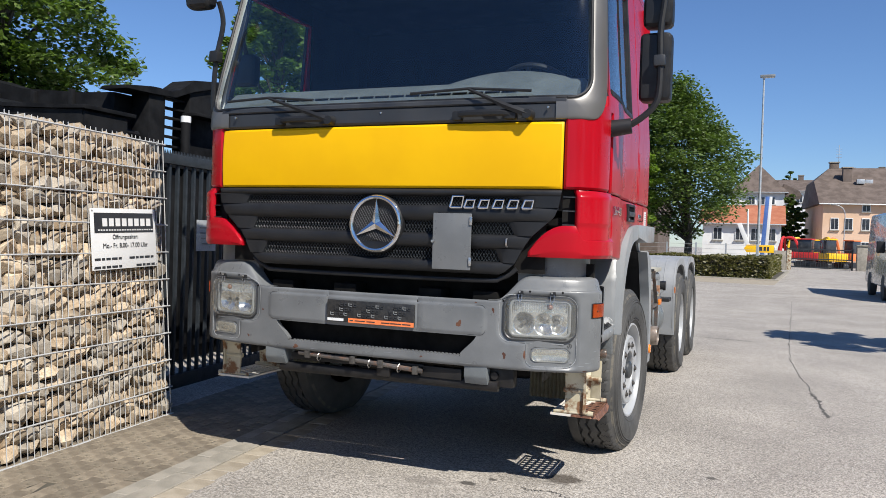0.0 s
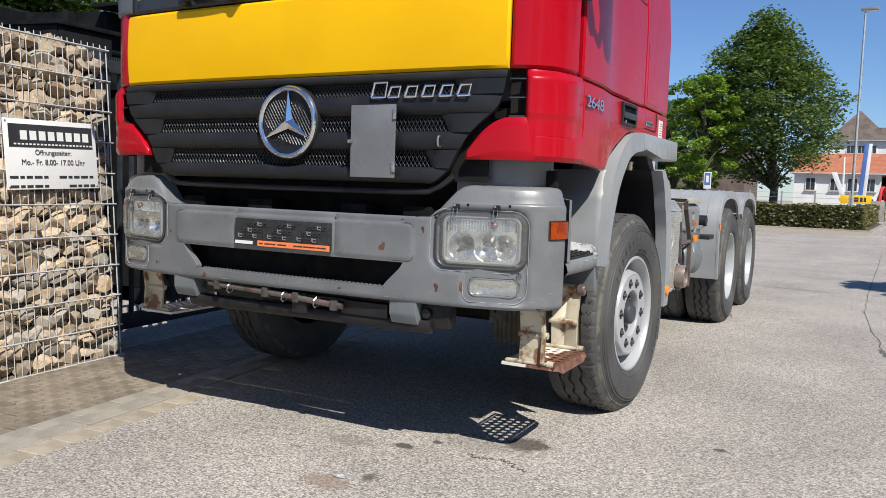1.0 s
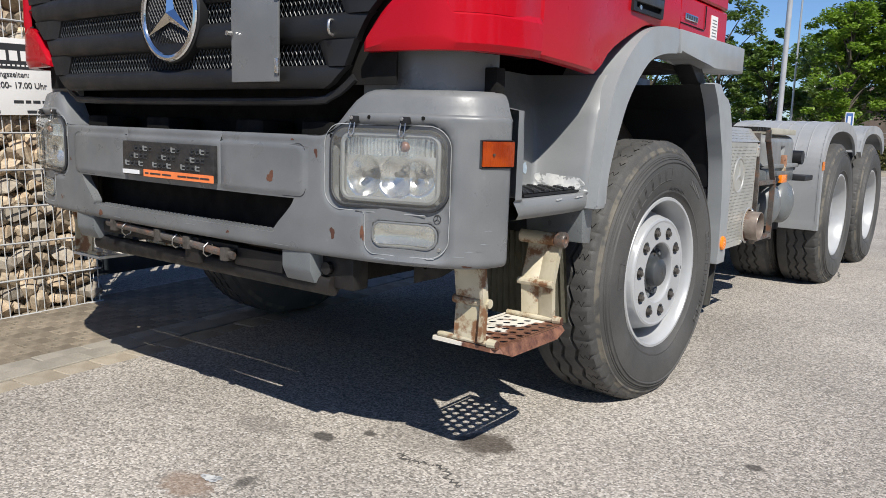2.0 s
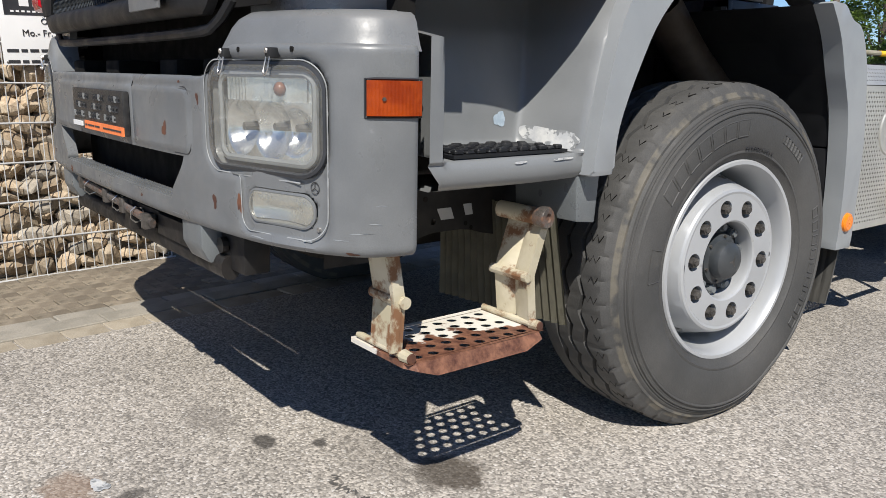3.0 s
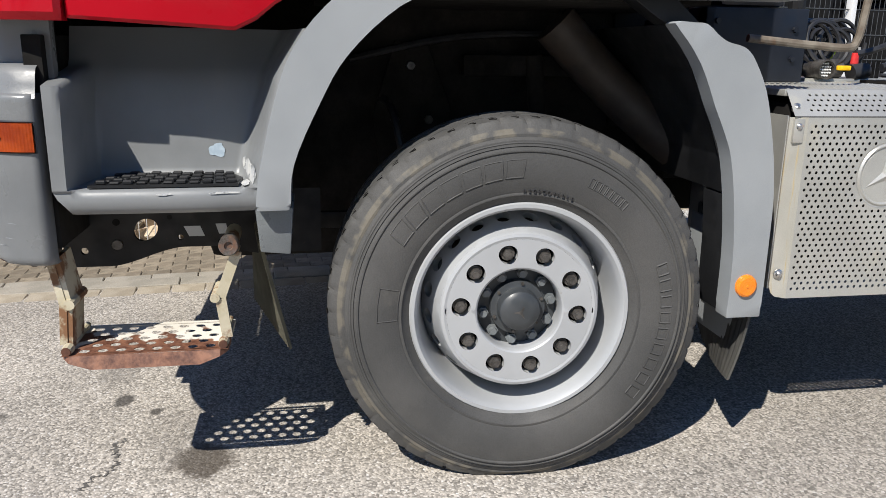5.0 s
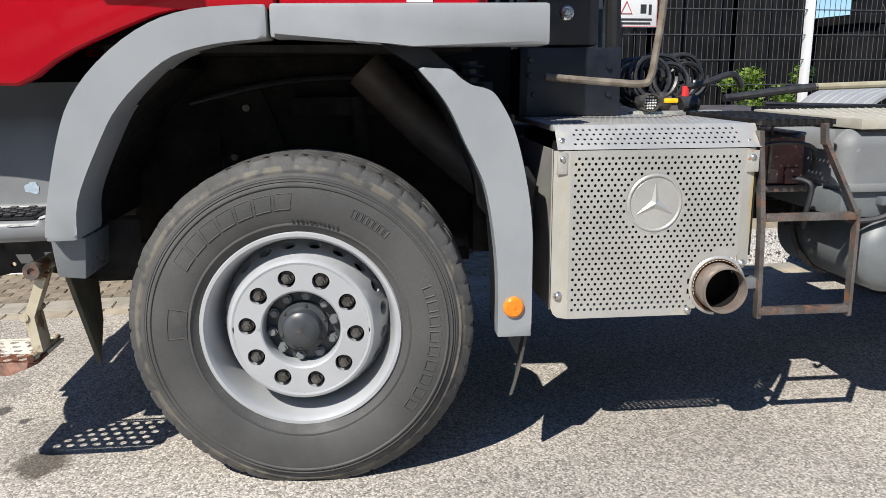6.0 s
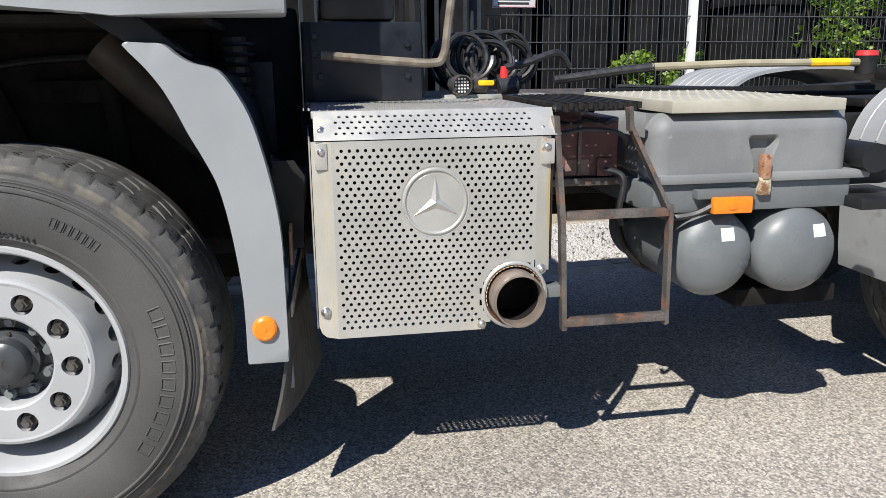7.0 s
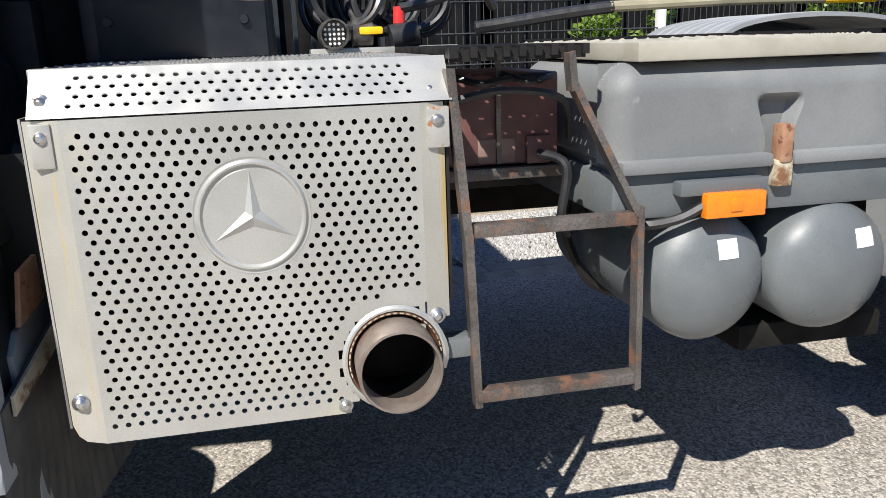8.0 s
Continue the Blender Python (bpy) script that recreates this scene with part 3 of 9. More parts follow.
    part("door_corner", shell(cabf, sg * sy(-1.185), sg * sy(-1.045), 2.03, lambda s, sg=sg: 2.40 - 0.27 * ease(abs(s), sy(-1.185), sy(-1.12)), 0.03, 10, 4, out=0.0, round_=0.006), "red", truck)
    part("pillar_seal", shell(cabf, sg * sy(-1.19), sg * sy(-1.155), 2.10, 3.0, 0.03, 3, 10, out=0.0, round_=0.006), "plastic", truck)

# windscreen with rubber frame
part("windscreen", shell(cabf, sx(-1.15), sx(1.15), 2.07, 2.92, 0.008, 20, 10, out=-0.006, round_=0), "pane", truck, "broad tinted windscreen").visible_shadow = False
part("screen_seal", shell(cabf, sx(-1.14), sx(1.14), 2.062, 2.085, 0.02, 20, 1, out=0.006, round_=0.005), "plastic", truck)
part("roof_front", shell(cabf, sx(-1.12), sx(1.12), 2.92, 3.06, 0.03, 16, 3), "red", truck)
bm = B()
prism(bm, [(-1.15, -1.15), (1.15, -1.15), (1.15, 0.56), (-1.15, 0.56)], "z", 3.04, 3.10, 0.02)
part("roof", bm, "red", truck)
bm = B()
box(bm, -1.19, 1.19, 0.55, 0.585, 1.42, 3.05, 0.01)
part("cab_back_wall", bm, "red", truck)
bm = B()
box(bm, -1.17, 1.17, -1.30, 0.55, 1.43, 1.47)
part("cab_floor", bm, "cavity", truck)

# inside the cab: dash, wheel, seats
bm = B()
prism(bm, [(-1.355, 2.05), (-1.31, 2.115), (-1.20, 2.195), (-1.12, 2.215), (-0.95, 2.20), (-0.84, 2.08), (-0.80, 1.50), (-1.25, 1.50)], "x", -1.08, 1.08, 0.02)
part("dashboard", bm, "dash", truck, "dark grey dashboard")
bm = B()
rows = []
for k in range(13):
    u = k / 12
    h = 0.095 * math.sin(math.pi * (0.06 + 0.88 * u)) ** 0.6
    rows.append([Vector((0.30 + 0.72 * u, y, 2.175 + h * f + dz)) for y, f, dz in ((-1.22, 0.0, 0.0), (-1.17, 0.75, 0.0), (-1.12, 1.0, 0.0), (-0.98, 1.0, 0.0), (-0.90, 0.7, 0.0), (-0.86, -0.2, -0.02))])
rings(bm, rows, False)
part("instrument_hood", bm, "dash", truck)
for i in range(16):
    bm = B()
    x = -0.74 + i * 0.094
    prism(bm, [(-1.307, 2.121), (-1.297, 2.1285), (-1.300, 2.1325), (-1.310, 2.125)], "x", x, x + 0.082)
    part("demist_slot", bm, "cavity", truck)
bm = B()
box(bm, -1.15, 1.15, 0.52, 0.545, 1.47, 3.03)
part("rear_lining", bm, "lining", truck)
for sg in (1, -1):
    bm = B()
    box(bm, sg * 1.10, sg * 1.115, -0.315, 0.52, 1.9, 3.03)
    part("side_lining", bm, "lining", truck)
bm = B()
lathe(bm, [(0.21 + 0.016 * math.cos(a), 0.016 * math.sin(a)) for a in (2 * math.pi * i / 8 for i in range(8))], 32, axis="z", close=True)
for k in range(3):
    a = k * 2.09 + 0.5
    tube(bm, [(0, 0, -0.03), (0.2 * math.cos(a), 0.2 * math.sin(a), 0)], 0.014, 6)
for v in bm.verts:
    v.co = Matrix.Rotation(radians(-32), 4, "X") @ v.co + Vector((0.70, -0.76, 2.23))
part("steering_wheel", bm, "plastic", truck)
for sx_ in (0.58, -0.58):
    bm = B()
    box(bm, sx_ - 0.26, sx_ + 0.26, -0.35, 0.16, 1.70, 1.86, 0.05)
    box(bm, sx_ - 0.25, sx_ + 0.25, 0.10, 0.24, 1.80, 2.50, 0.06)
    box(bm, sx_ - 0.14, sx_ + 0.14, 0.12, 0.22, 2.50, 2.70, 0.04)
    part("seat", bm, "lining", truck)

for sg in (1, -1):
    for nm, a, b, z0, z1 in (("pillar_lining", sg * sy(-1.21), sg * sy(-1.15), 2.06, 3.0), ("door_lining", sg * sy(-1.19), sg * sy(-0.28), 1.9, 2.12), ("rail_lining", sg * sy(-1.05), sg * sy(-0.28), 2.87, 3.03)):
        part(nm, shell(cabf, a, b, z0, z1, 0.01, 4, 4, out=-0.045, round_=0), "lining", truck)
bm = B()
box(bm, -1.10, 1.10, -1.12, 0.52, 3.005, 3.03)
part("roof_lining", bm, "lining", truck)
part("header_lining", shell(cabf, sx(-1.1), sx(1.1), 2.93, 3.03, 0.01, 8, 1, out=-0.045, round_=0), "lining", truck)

# wipers and grab handles
for x0 in (-0.56, 0.52):
    bm = B()
    y = -1.44
    tube(bm, bend([(x0 - 0.05, y + 0.02, 1.985), (x0 - 0.02, y - 0.02, 1.995), (x0 + 0.21, y - 0.02, 1.995), (x0 + 0.25, y + 0.02, 1.985)], 4), 0.019, 8)
    box(bm, x0 - 0.085, x0 - 0.03, y - 0.025, y + 0.05, 1.962, 2.012, 0.014)
    box(bm, x0 + 0.20, x0 + 0.27, y - 0.025, y + 0.05, 1.962, 2.012, 0.014)
    part("grab_handle", bm, "plastic", truck, "black moulded grab handle")
for x0, x1, x2 in ((-0.30, -0.98, -0.42), (0.85, 0.18, 0.86)):
    bm = B()
    cyl(bm, (x0, -1.40, 1.985), (x0, -1.48, 1.985), 0.03, 0.024, 12)
    tube(bm, [(x0, -1.46, 1.985), (x0 - 0.12, -1.475, 2.03), ((x1 + x2) / 2, -1.44, 2.125)], [0.021, 0.016, 0.008], 6)
    tube(bm, [(x1, -1.435, 2.115), ((x1 + x2) / 2, -1.425, 2.13), (x2, -1.425, 2.105)], 0.008, 6)
    part("wiper", bm, "plastic", truck, "black windscreen wiper")
for x in (-0.93, 0.0, 0.95):
    bm = B()
    cyl(bm, (x, -1.41, 2.02), (x, -1.425, 2.02), 0.007, 0.005, 8)
    part("screw", bm, "steel", truck)

# mirrors
for sg in (1,):
    bm = B()
    box(bm, 1.335, 1.50, -1.02, -0.90, 2.10, 2.46, 0.035, 3)
    box(bm, 1.345, 1.50, -1.02, -0.90, 2.49, 2.66, 0.04, 3)
    for v in bm.verts:
        v.co.x *= sg
    mir = part("mirror_housing", bm, "plastic", truck, "black double mirror housing")
    bm = B()
    tube(bm, [(sg * x, y, z) for x, y, z in bend([(1.22, -1.06, 1.955), (1.30, -1.06, 1.965), (1.42, -1.05, 2.06), (1.45, -1.045, 2.18), (1.445, -1.045, 2.45), (1.445, -1.045, 2.72), (1.2, -1.05, 2.8)], 5)], 0.017, 8)
    part("mirror_arm", bm, "plastic", mir)
    bm = B()
    box(bm, sg * 1.415, sg * 1.475, -1.07, -1.01, 2.27, 2.33, 0.012)
    part("mirror_clamp", bm, "trim", mir)
    bm = B()
    cyl(bm, (sg * 1.205, -1.07, 1.95), (sg * 1.315, -1.06, 1.965), 0.045, 0.04, 14)
    part("mirror_base", bm, "plastic", mir)
    bm = B()
    box(bm, sg * 1.35, sg * 1.49, -0.902, -0.896, 2.12, 2.44)
    part("mirror_glass", bm, "chrome", mir)
bm = B()
box(bm, -1.46, -1.29, -0.74, -0.64, 2.36, 2.58, 0.04, 3)
mir = part("mirror_housing", bm, "plastic", truck, "black mirror housing on the kerb side")
bm = B()
tube(bm, bend([(-1.21, -0.95, 2.66), (-1.34, -0.80, 2.66), (-1.38, -0.70, 2.58)], 5), 0.016, 8)
part("mirror_arm", bm, "plastic", mir)
bm = B()
tube(bm, bend([(-1.155, -1.28, 2.02), (-1.165, -1.30, 2.15), (-1.15, -1.30, 2.40), (-1.12, -1.28, 2.62), (-1.13, -1.32, 2.75)], 5), 0.016, 8)
box(bm, -1.18, -1.12, -1.34, -1.27, 2.38, 2.45, 0.012)
part("grab_rail", bm, "plastic", truck)
bm = B()
box(bm, -1.28, -1.10, -1.50, -1.36, 2.68, 2.80, 0.05, 3)
part("kerb_mirror", bm, "plastic", truck)

# grille: dark moulded panel with three meshed slots
GW = [(1.165, 0.70), (1.18, 0.74), (1.23, 0.80), (1.30, 0.835), (1.36, 0.875), (1.42, 0.94), (1.47, 0.995), (1.52, 1.015), (1.61, 1.03)]


def gw(z):
    """Half width of the grille at height z."""
    for (a, wa), (b, wb) in zip(GW, GW[1:]):
        if z <= b:
            return wa + (wb - wa) * max(0.0, (z - a) / (b - a))
    return GW[-1][1]


gz = [(1.168, 1.233, 0), (1.233, 1.297, 0.72), (1.297, 1.374, 0), (1.374, 1.438, 0.79), (1.438, 1.520, 0), (1.520, 1.570, 0.845), (1.570, 1.607, 0)]
for z0, z1, slot in gz:
    if not slot:
        bm = B()
        f = lambda u, v, d: cabf(CAB.of_x(u * gw(v)), v, d - 0.008 - 0.026 * math.sin(math.pi * min(1, max(0, (v - z0) / (z1 - z0)))) ** 0.5 * min(1.0, 0.35 + 6 * (1 - abs(u))))
        sheet(bm, f, steps(-1, 1, 40), steps(z0, z1, 8), 0.035)
        part("grille_bar", bm, "plastic", truck, "matt black moulded grille bar")
    else:
        inner = slot
        for sg in (1, -1):
            bm = B()
            f = lambda u, v, d: cabf(CAB.of_x(sg * (inner - 0.03 * (v - z0) / (z1 - z0) + (gw(v) - inner + 0.03 * (v - z0) / (z1 - z0)) * u)), v, d - 0.016 * min(1, u * 4) - 0.008)
            sheet(bm, f, [0, 0.12, 0.25, 0.6, 1], steps(z0 - 0.004, z1 + 0.004, 3), 0.04)
            part("grille_end", bm, "plastic", truck)
        bm = B()
        # expanded mesh: crossing wires
        pitch = 0.0185
        n = int(2 * inner / pitch)
        zs = steps(z0, z1, 4)
        for i in range(n):
            x = -inner + 2 * inner * i / n
            for sgn in (1, -1):
                pts = [cabf(CAB.of_x(max(-inner, min(inner, x + sgn * pitch / 2 * (k % 2)))), z, 0.004) for k, z in enumerate(zs)]
                tube(bm, pts, 0.0017, 3, False)
        part("grille_mesh", bm, "fence", truck, "black expanded metal mesh")
# added black sheet in place of the shade behind the grille mesh
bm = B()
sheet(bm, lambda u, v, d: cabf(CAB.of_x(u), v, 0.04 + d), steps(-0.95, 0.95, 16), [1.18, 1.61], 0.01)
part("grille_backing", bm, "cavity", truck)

# round emblem: a ring with three tapering arms
def emblem(centre, r, face, axis_u, axis_v, deep, tubr=0.0085):
    c, n, u, v = Vector(centre), Vector(face), Vector(axis_u), Vector(axis_v)
    bm = B()
    rows = []
    for k in range(49):
        a = 2 * math.pi * k / 48
        d = u * math.cos(a) + v * math.sin(a)
        rows.append([c + d * (r + tubr * math.cos(t)) + n * (deep + tubr * 0.8 * math.sin(t)) for t in (2 * math.pi * j / 8 for j in range(8))])
    rings(bm, rows, True, False)
    top = c + n * (deep + tubr * 1.4)
    for k in range(3):
        a = math.pi / 2 + k * 2 * math.pi / 3
        tip = c + (u * math.cos(a) + v * math.sin(a)) * (r - tubr * 0.4) + n * deep
        s1, s2 = (c + (u * math.cos(a + q) + v * math.sin(a + q)) * r * 0.19 + n * deep * 0.6 for q in (math.pi / 3, -math.pi / 3))
        t0, p1, p2, tp = bm.verts.new(top), bm.verts.new(s1), bm.verts.new(s2), bm.verts.new(tip)
        bm.faces.new((t0, p1, tp)), bm.faces.new((t0, tp, p2))
    return bm


badge = B()
lathe(badge, [(0.0, -1.437), (0.126, -1.448), (0.155, -1.462), (0.16, -1.455), (0.162, -1.41)], 48, (0.005, 0, 1.414), "y")
bdg = part("emblem_dish", badge, "plastic", truck, "round black emblem dish")
part("emblem", emblem((0.005, -1.455, 1.414), 0.145, (0, -1, 0), (1, 0, 0), (0, 0, 1), 0.012, 0.0115), "chrome", bdg, "chrome ring with three arms")
bm = B()
for k in range(-9, 10):
    for sgn in (1, -1):
        c0 = k * 0.0185
        half = math.sqrt(max(0.0, 0.122 ** 2 - (c0 * 0.8) ** 2)) * 0.94
        if half > 0.02:
            q = (0.53, 0.848)
            a, b = Vector((0.005 + c0 * q[1] - sgn * q[0] * half, -1.4515, 1.414 + sgn * c0 * q[0] * 0 - q[1] * half)), Vector((0.005 + c0 * q[1] + sgn * q[0] * half, -1.4515, 1.414 + q[1] * half))
            tube(bm, [a, b], 0.0017, 3, False)
part("emblem_mesh", bm, "trim", bdg)
# maker's chrome badge as plain slanted bars
for i in range(6):
    x = 0.44 + i * 0.079
    w = 0.066 if i == 0 else 0.05
    bm = B()
    y = -1.452 + 0.012 * i / 6
    z1 = 1.568 if i == 0 else 1.550
    y -= 0.004
    loop = [(x, y, 1.510), (x + w, y, 1.510), (x + w + 0.010, y, z1), (x + 0.016, y, z1), (x, y, 1.510)]
    tube(bm, loop, 0.0062, 6)
    for u in (x + 0.004, x + w - 0.002):
        tube(bm, [(u, y, 1.512), (u, y + 0.034, 1.512)], 0.004, 6)
    part("badge_bar", bm, "chrome", truck)
bm = B()
box(bm, 0.355, 0.572, -1.487, -1.475, 1.185, 1.478, 0.004)
pl = part("blank_plate", bm, "bumper", truck, "plain grey fold-down hazard plate")
for z in (1.23, 1.44):
    bm = B()
    box(bm, 0.562, 0.578, -1.494, -1.484, z - 0.022, z + 0.022, 0.003)
    part("hinge", bm, "steel", pl)
bm = B()
cyl(bm, (0.362, -1.492, 1.33), (0.362, -1.51, 1.33), 0.008, 0.008, 8)
part("catch", bm, "steel", pl)
bm = B()
tube(bm, bend([(0.757, -1.42, 1.352), (0.757, -1.452, 1.35), (0.758, -1.452, 1.318), (0.757, -1.42, 1.312)], 4), 0.0045, 6)
part("tow_eye", bm, "steel", truck)

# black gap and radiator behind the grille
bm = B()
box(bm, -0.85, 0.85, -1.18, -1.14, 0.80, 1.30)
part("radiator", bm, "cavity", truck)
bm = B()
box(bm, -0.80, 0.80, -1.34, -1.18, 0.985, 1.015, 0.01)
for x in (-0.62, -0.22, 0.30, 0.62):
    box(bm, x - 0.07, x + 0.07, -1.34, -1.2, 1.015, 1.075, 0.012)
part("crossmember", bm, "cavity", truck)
bm = B()
tube(bm, bend([(-0.80, -1.365, 1.20), (-0.72, -1.375, 1.150), (-0.55, -1.385, 1.132), (0.55, -1.385, 1.132), (0.72, -1.375, 1.150), (0.80, -1.365, 1.20)], 4), 0.013, 8)
part("grille_lower_rim", bm, "plastic", truck)

# bumper: one pressed skin with a step opening and sunk lamp fields
bx = BUMP.of_x
S_END = BUMP.of_y(-1.142)


def rrd(x, z, x0, x1, z0, z1, r):
    """Distance to a rounded rectangle, negative inside."""
    qx = abs(x - (x0 + x1) / 2) - (x1 - x0) / 2 + r
    qz = abs(z - (z0 + z1) / 2) - (z1 - z0) / 2 + r
    return math.hypot(max(qx, 0), max(qz, 0)) + min(max(qx, qz), 0) - r


def bumper_top(x, y):
    return 1.035 + 0.067 * ease(abs(x), 0.70, 0.86)


LAMP, FOG = (0.752, 1.113, 0.842, 1.062, 0.055), (0.898, 1.088, 0.735, 0.802, 0.030)
FIELD, FIELD2 = (0.728, 1.128, 0.826, 1.075, 0.065), (0.872, 1.122, 0.706, 0.86, 0.035)


def bumper_depth(x, y, z):
    a = abs(x)
    u = a + 0.6 * max(0.0, y + 1.315)
    d = 0.0
    # raised face with two seams
    face = rrd(x, z, -0.655, 0.655, 0.852, 1.008, 0.03)
    d -= 0.008 * ease(-face, -0.001, 0.008)
    for xs_ in (0.268, -0.268):
        if z > 0.85:
            d += 0.009 * (1 - ease(abs(x - xs_), 0.0, 0.006))
    if a > 0.6:
        f = min(rrd(u, z, *FIELD), rrd(u, z, *FIELD2))
        d += 0.012 * ease(-f, -0.012, 0.008)
        d += 0.075 * ease(-rrd(u, z, *LAMP), -0.002, 0.008) + 0.045 * ease(-rrd(u, z, *FOG), -0.002, 0.006)
    # rolled rims
    for e, k in ((bumper_top(x, y) - z, 0.014), (z - 0.683, 0.022), ((S_END - BUMP.of_y(y)) if y > -1.2 else 1.0, 0.016)):
        if e < k:
            d += k * (1 - math.sqrt(max(0.0, 1 - (1 - max(0.0, e) / k) ** 2)))
    return d


def skin(s, z):
    """Place and outward direction on the bumper; the ends of the step opening slant."""
    p, n = BUMP.at(s)
    return p, n


bm = B()
ss = steps(-S_END, -bx(0.70), 64) + steps(-bx(0.70), -0.27, 26)[1:] + [-0.264] + steps(-0.264, 0.264, 10)[1:] + [0.27] + steps(0.27, bx(0.70), 26)[1:] + steps(bx(0.70), S_END, 64)[1:]
zz_ = [0.683, 0.686, 0.690, 0.696, 0.703, 0.71, 0.717, 0.724, 0.730, 0.735] + steps(0.743, 0.840, 12) + [0.846] + steps(0.854, 1.0, 17)
tops = [0.15, 0.3, 0.45, 0.58, 0.70, 0.80, 0.88, 0.94, 0.98, 1.0]
EDGE_LO, EDGE_HI = 0.505, 0.60


def slant(s, z):
    """Moves the columns beside the step opening so that its ends lean outwards."""
    k = ease(z, 0.715, 0.86) * 0.105 - 0.012
    w = max(0.0, 1 - abs(abs(s) - 0.515) / 0.24)
    return s + math.copysign(k * w, s) if s else s


cols_ = []
for s in ss:
    col = []
    for z in zz_ + tops:
        if z in tops and len(col) >= len(zz_):
            p, n = BUMP.at(s)
            zz1 = 1.0 + (bumper_top(p.x, p.y) - 1.0) * z
        else:
            zz1 = z
            p, n = BUMP.at(slant(s, z))
        col.append(bm.verts.new(p + Vector((0, 0, zz1)) - n * bumper_depth(p.x, p.y, zz1)))
    cols_.append(col)
i0, i1 = zz_.index(0.735), zz_.index(0.846)
for a, b, sa, sb in zip(cols_, cols_[1:], ss, ss[1:]):
    for i in range(len(a) - 1):
        if i0 <= i < i1 and max(abs(sa), abs(sb)) < 0.53:
            continue
        bm.faces.new((a[i], a[i + 1], b[i + 1], b[i]))
# the rims turn inwards
for row, dz in ((0, 0.004), (len(cols_[0]) - 1, -0.002)):
    prev = None
    for k, col in enumerate(cols_):
        p, n = BUMP.at(ss[k])
        v = bm.verts.new(col[row].co - n * 0.03 + Vector((0, 0, dz)))
        if prev:
            bm.faces.new((prev[0], col[row], v, prev[1]))
        prev = (col[row], v)
for col in (cols_[0], cols_[-1]):
    sgx = math.copysign(1, col[0].co.x)
    inn = [bm.verts.new(v.co + Vector((-sgx * 0.03, 0.002, 0))) for v in col]
    for i in range(len(col) - 1):
        bm.faces.new((col[i], col[i + 1], inn[i + 1], inn[i]))
ed = [c for c, s in zip(cols_, ss) if abs(s) < 0.53]
loop = [c[i0] for c in ed] + ed[-1][i0 + 1:i1] + [c[i1] for c in reversed(ed)] + ed[0][i0 + 1:i1][::-1]
back = [bm.verts.new(v.co + Vector((0, 0.05, 0))) for v in loop]
for k in range(len(loop)):
    j = (k + 1) % len(loop)
    bm.faces.new((loop[k], loop[j], back[j], back[k]))
bumper = part("bumper", bm, "bumper", truck, "scuffed grey steel bumper with rust chips", sharp=50)
bm = B()
sheet(bm, lambda u, v, d: Vector((u, v, 0.734 - d)), steps(-0.52, 0.52, 1), [-1.448, -1.37], 0.012)
for i in range(46):
    x = -0.51 + i * 0.0222
    for k, y in enumerate((-1.447, -1.425, -1.395)):
        box(bm, x + 0.011 * (k % 2), x + 0.011 * (k % 2) + 0.012, y, y + 0.011, 0.733, 0.740)
part("bumper_tread", bm, "bumper", bumper, "ribbed grey step tread")
# added black slab: the shade seen through the bumper's step opening
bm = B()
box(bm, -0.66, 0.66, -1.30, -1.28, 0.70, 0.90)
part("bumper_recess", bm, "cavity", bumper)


def on_bumper(pts, r, material, name):
    """A thin line laid along the bumper's face through (x, z)."""
    bm = B()
    line = []
    for x, z in pts:
        p, n = BUMP.at(math.copysign(bx(abs(x)), x))
        line.append(p + Vector((0, 0, z)) - n * (bumper_depth(p.x, p.y, z) - 0.0004))
    tube(bm, line, r, 5)
    part(name, bm, material, bumper)


on_bumper([(0.268, z) for z in steps(0.855, 1.033, 12)], 0.0026, "cavity", "panel_seam")
on_bumper([(-0.268, z) for z in steps(1.005, 1.033, 4)], 0.0022, "cavity", "panel_seam")
# dark line painted along the raised face's edge as its crease shade
for x0, x1 in ((-0.655, -0.272), (0.272, 0.655)):
    arc = lambda cx, cz, q0, q1: [(cx + 0.03 * math.cos(q_), cz + 0.03 * math.sin(q_)) for q_ in steps(q0, q1, 6)]
    h = math.pi / 2
    if x0 < 0:
        way = [(x1, 1.008)] + arc(x0 + 0.03, 0.978, h, 2 * h) + arc(x0 + 0.03, 0.882, 2 * h, 3 * h) + [(-0.50, 0.852)]
    else:
        way = [(x0, 1.008)] + arc(x1 - 0.03, 0.978, h, 0) + arc(x1 - 0.03, 0.882, 0, -h) + [(0.56, 0.852)]
    on_bumper(way, 0.0018, "trim", "panel_groove")


def rust_blob(x, z, rx, rz, seed_):
    """A thin flake of rust on the bumper skin."""
    r = random.Random(seed_)
    ph = [r.uniform(0, 6.28) for _ in range(4)]
    bm = B()
    mid = bumpf(bx(x), z, bumper_depth(*BUMP.at(bx(x))[0].xy, z) - 0.0009)
    ring = []
    for k in range(20):
        a = 2 * math.pi * k / 20
        w = 1 + 0.25 * math.sin(2 * a + ph[0]) + 0.2 * math.sin(3 * a + ph[1]) + 0.1 * math.sin(7 * a + ph[2])
        xx, zz = x + rx * w * math.cos(a), z + rz * w * math.sin(a)
        ring.append(bm.verts.new(bumpf(bx(xx), zz, bumper_depth(*BUMP.at(bx(xx))[0].xy, zz) - 0.0007)))
    c = bm.verts.new(mid)
    for k in range(20):
        bm.faces.new((ring[k], ring[(k + 1) % 20], c))
    return bm


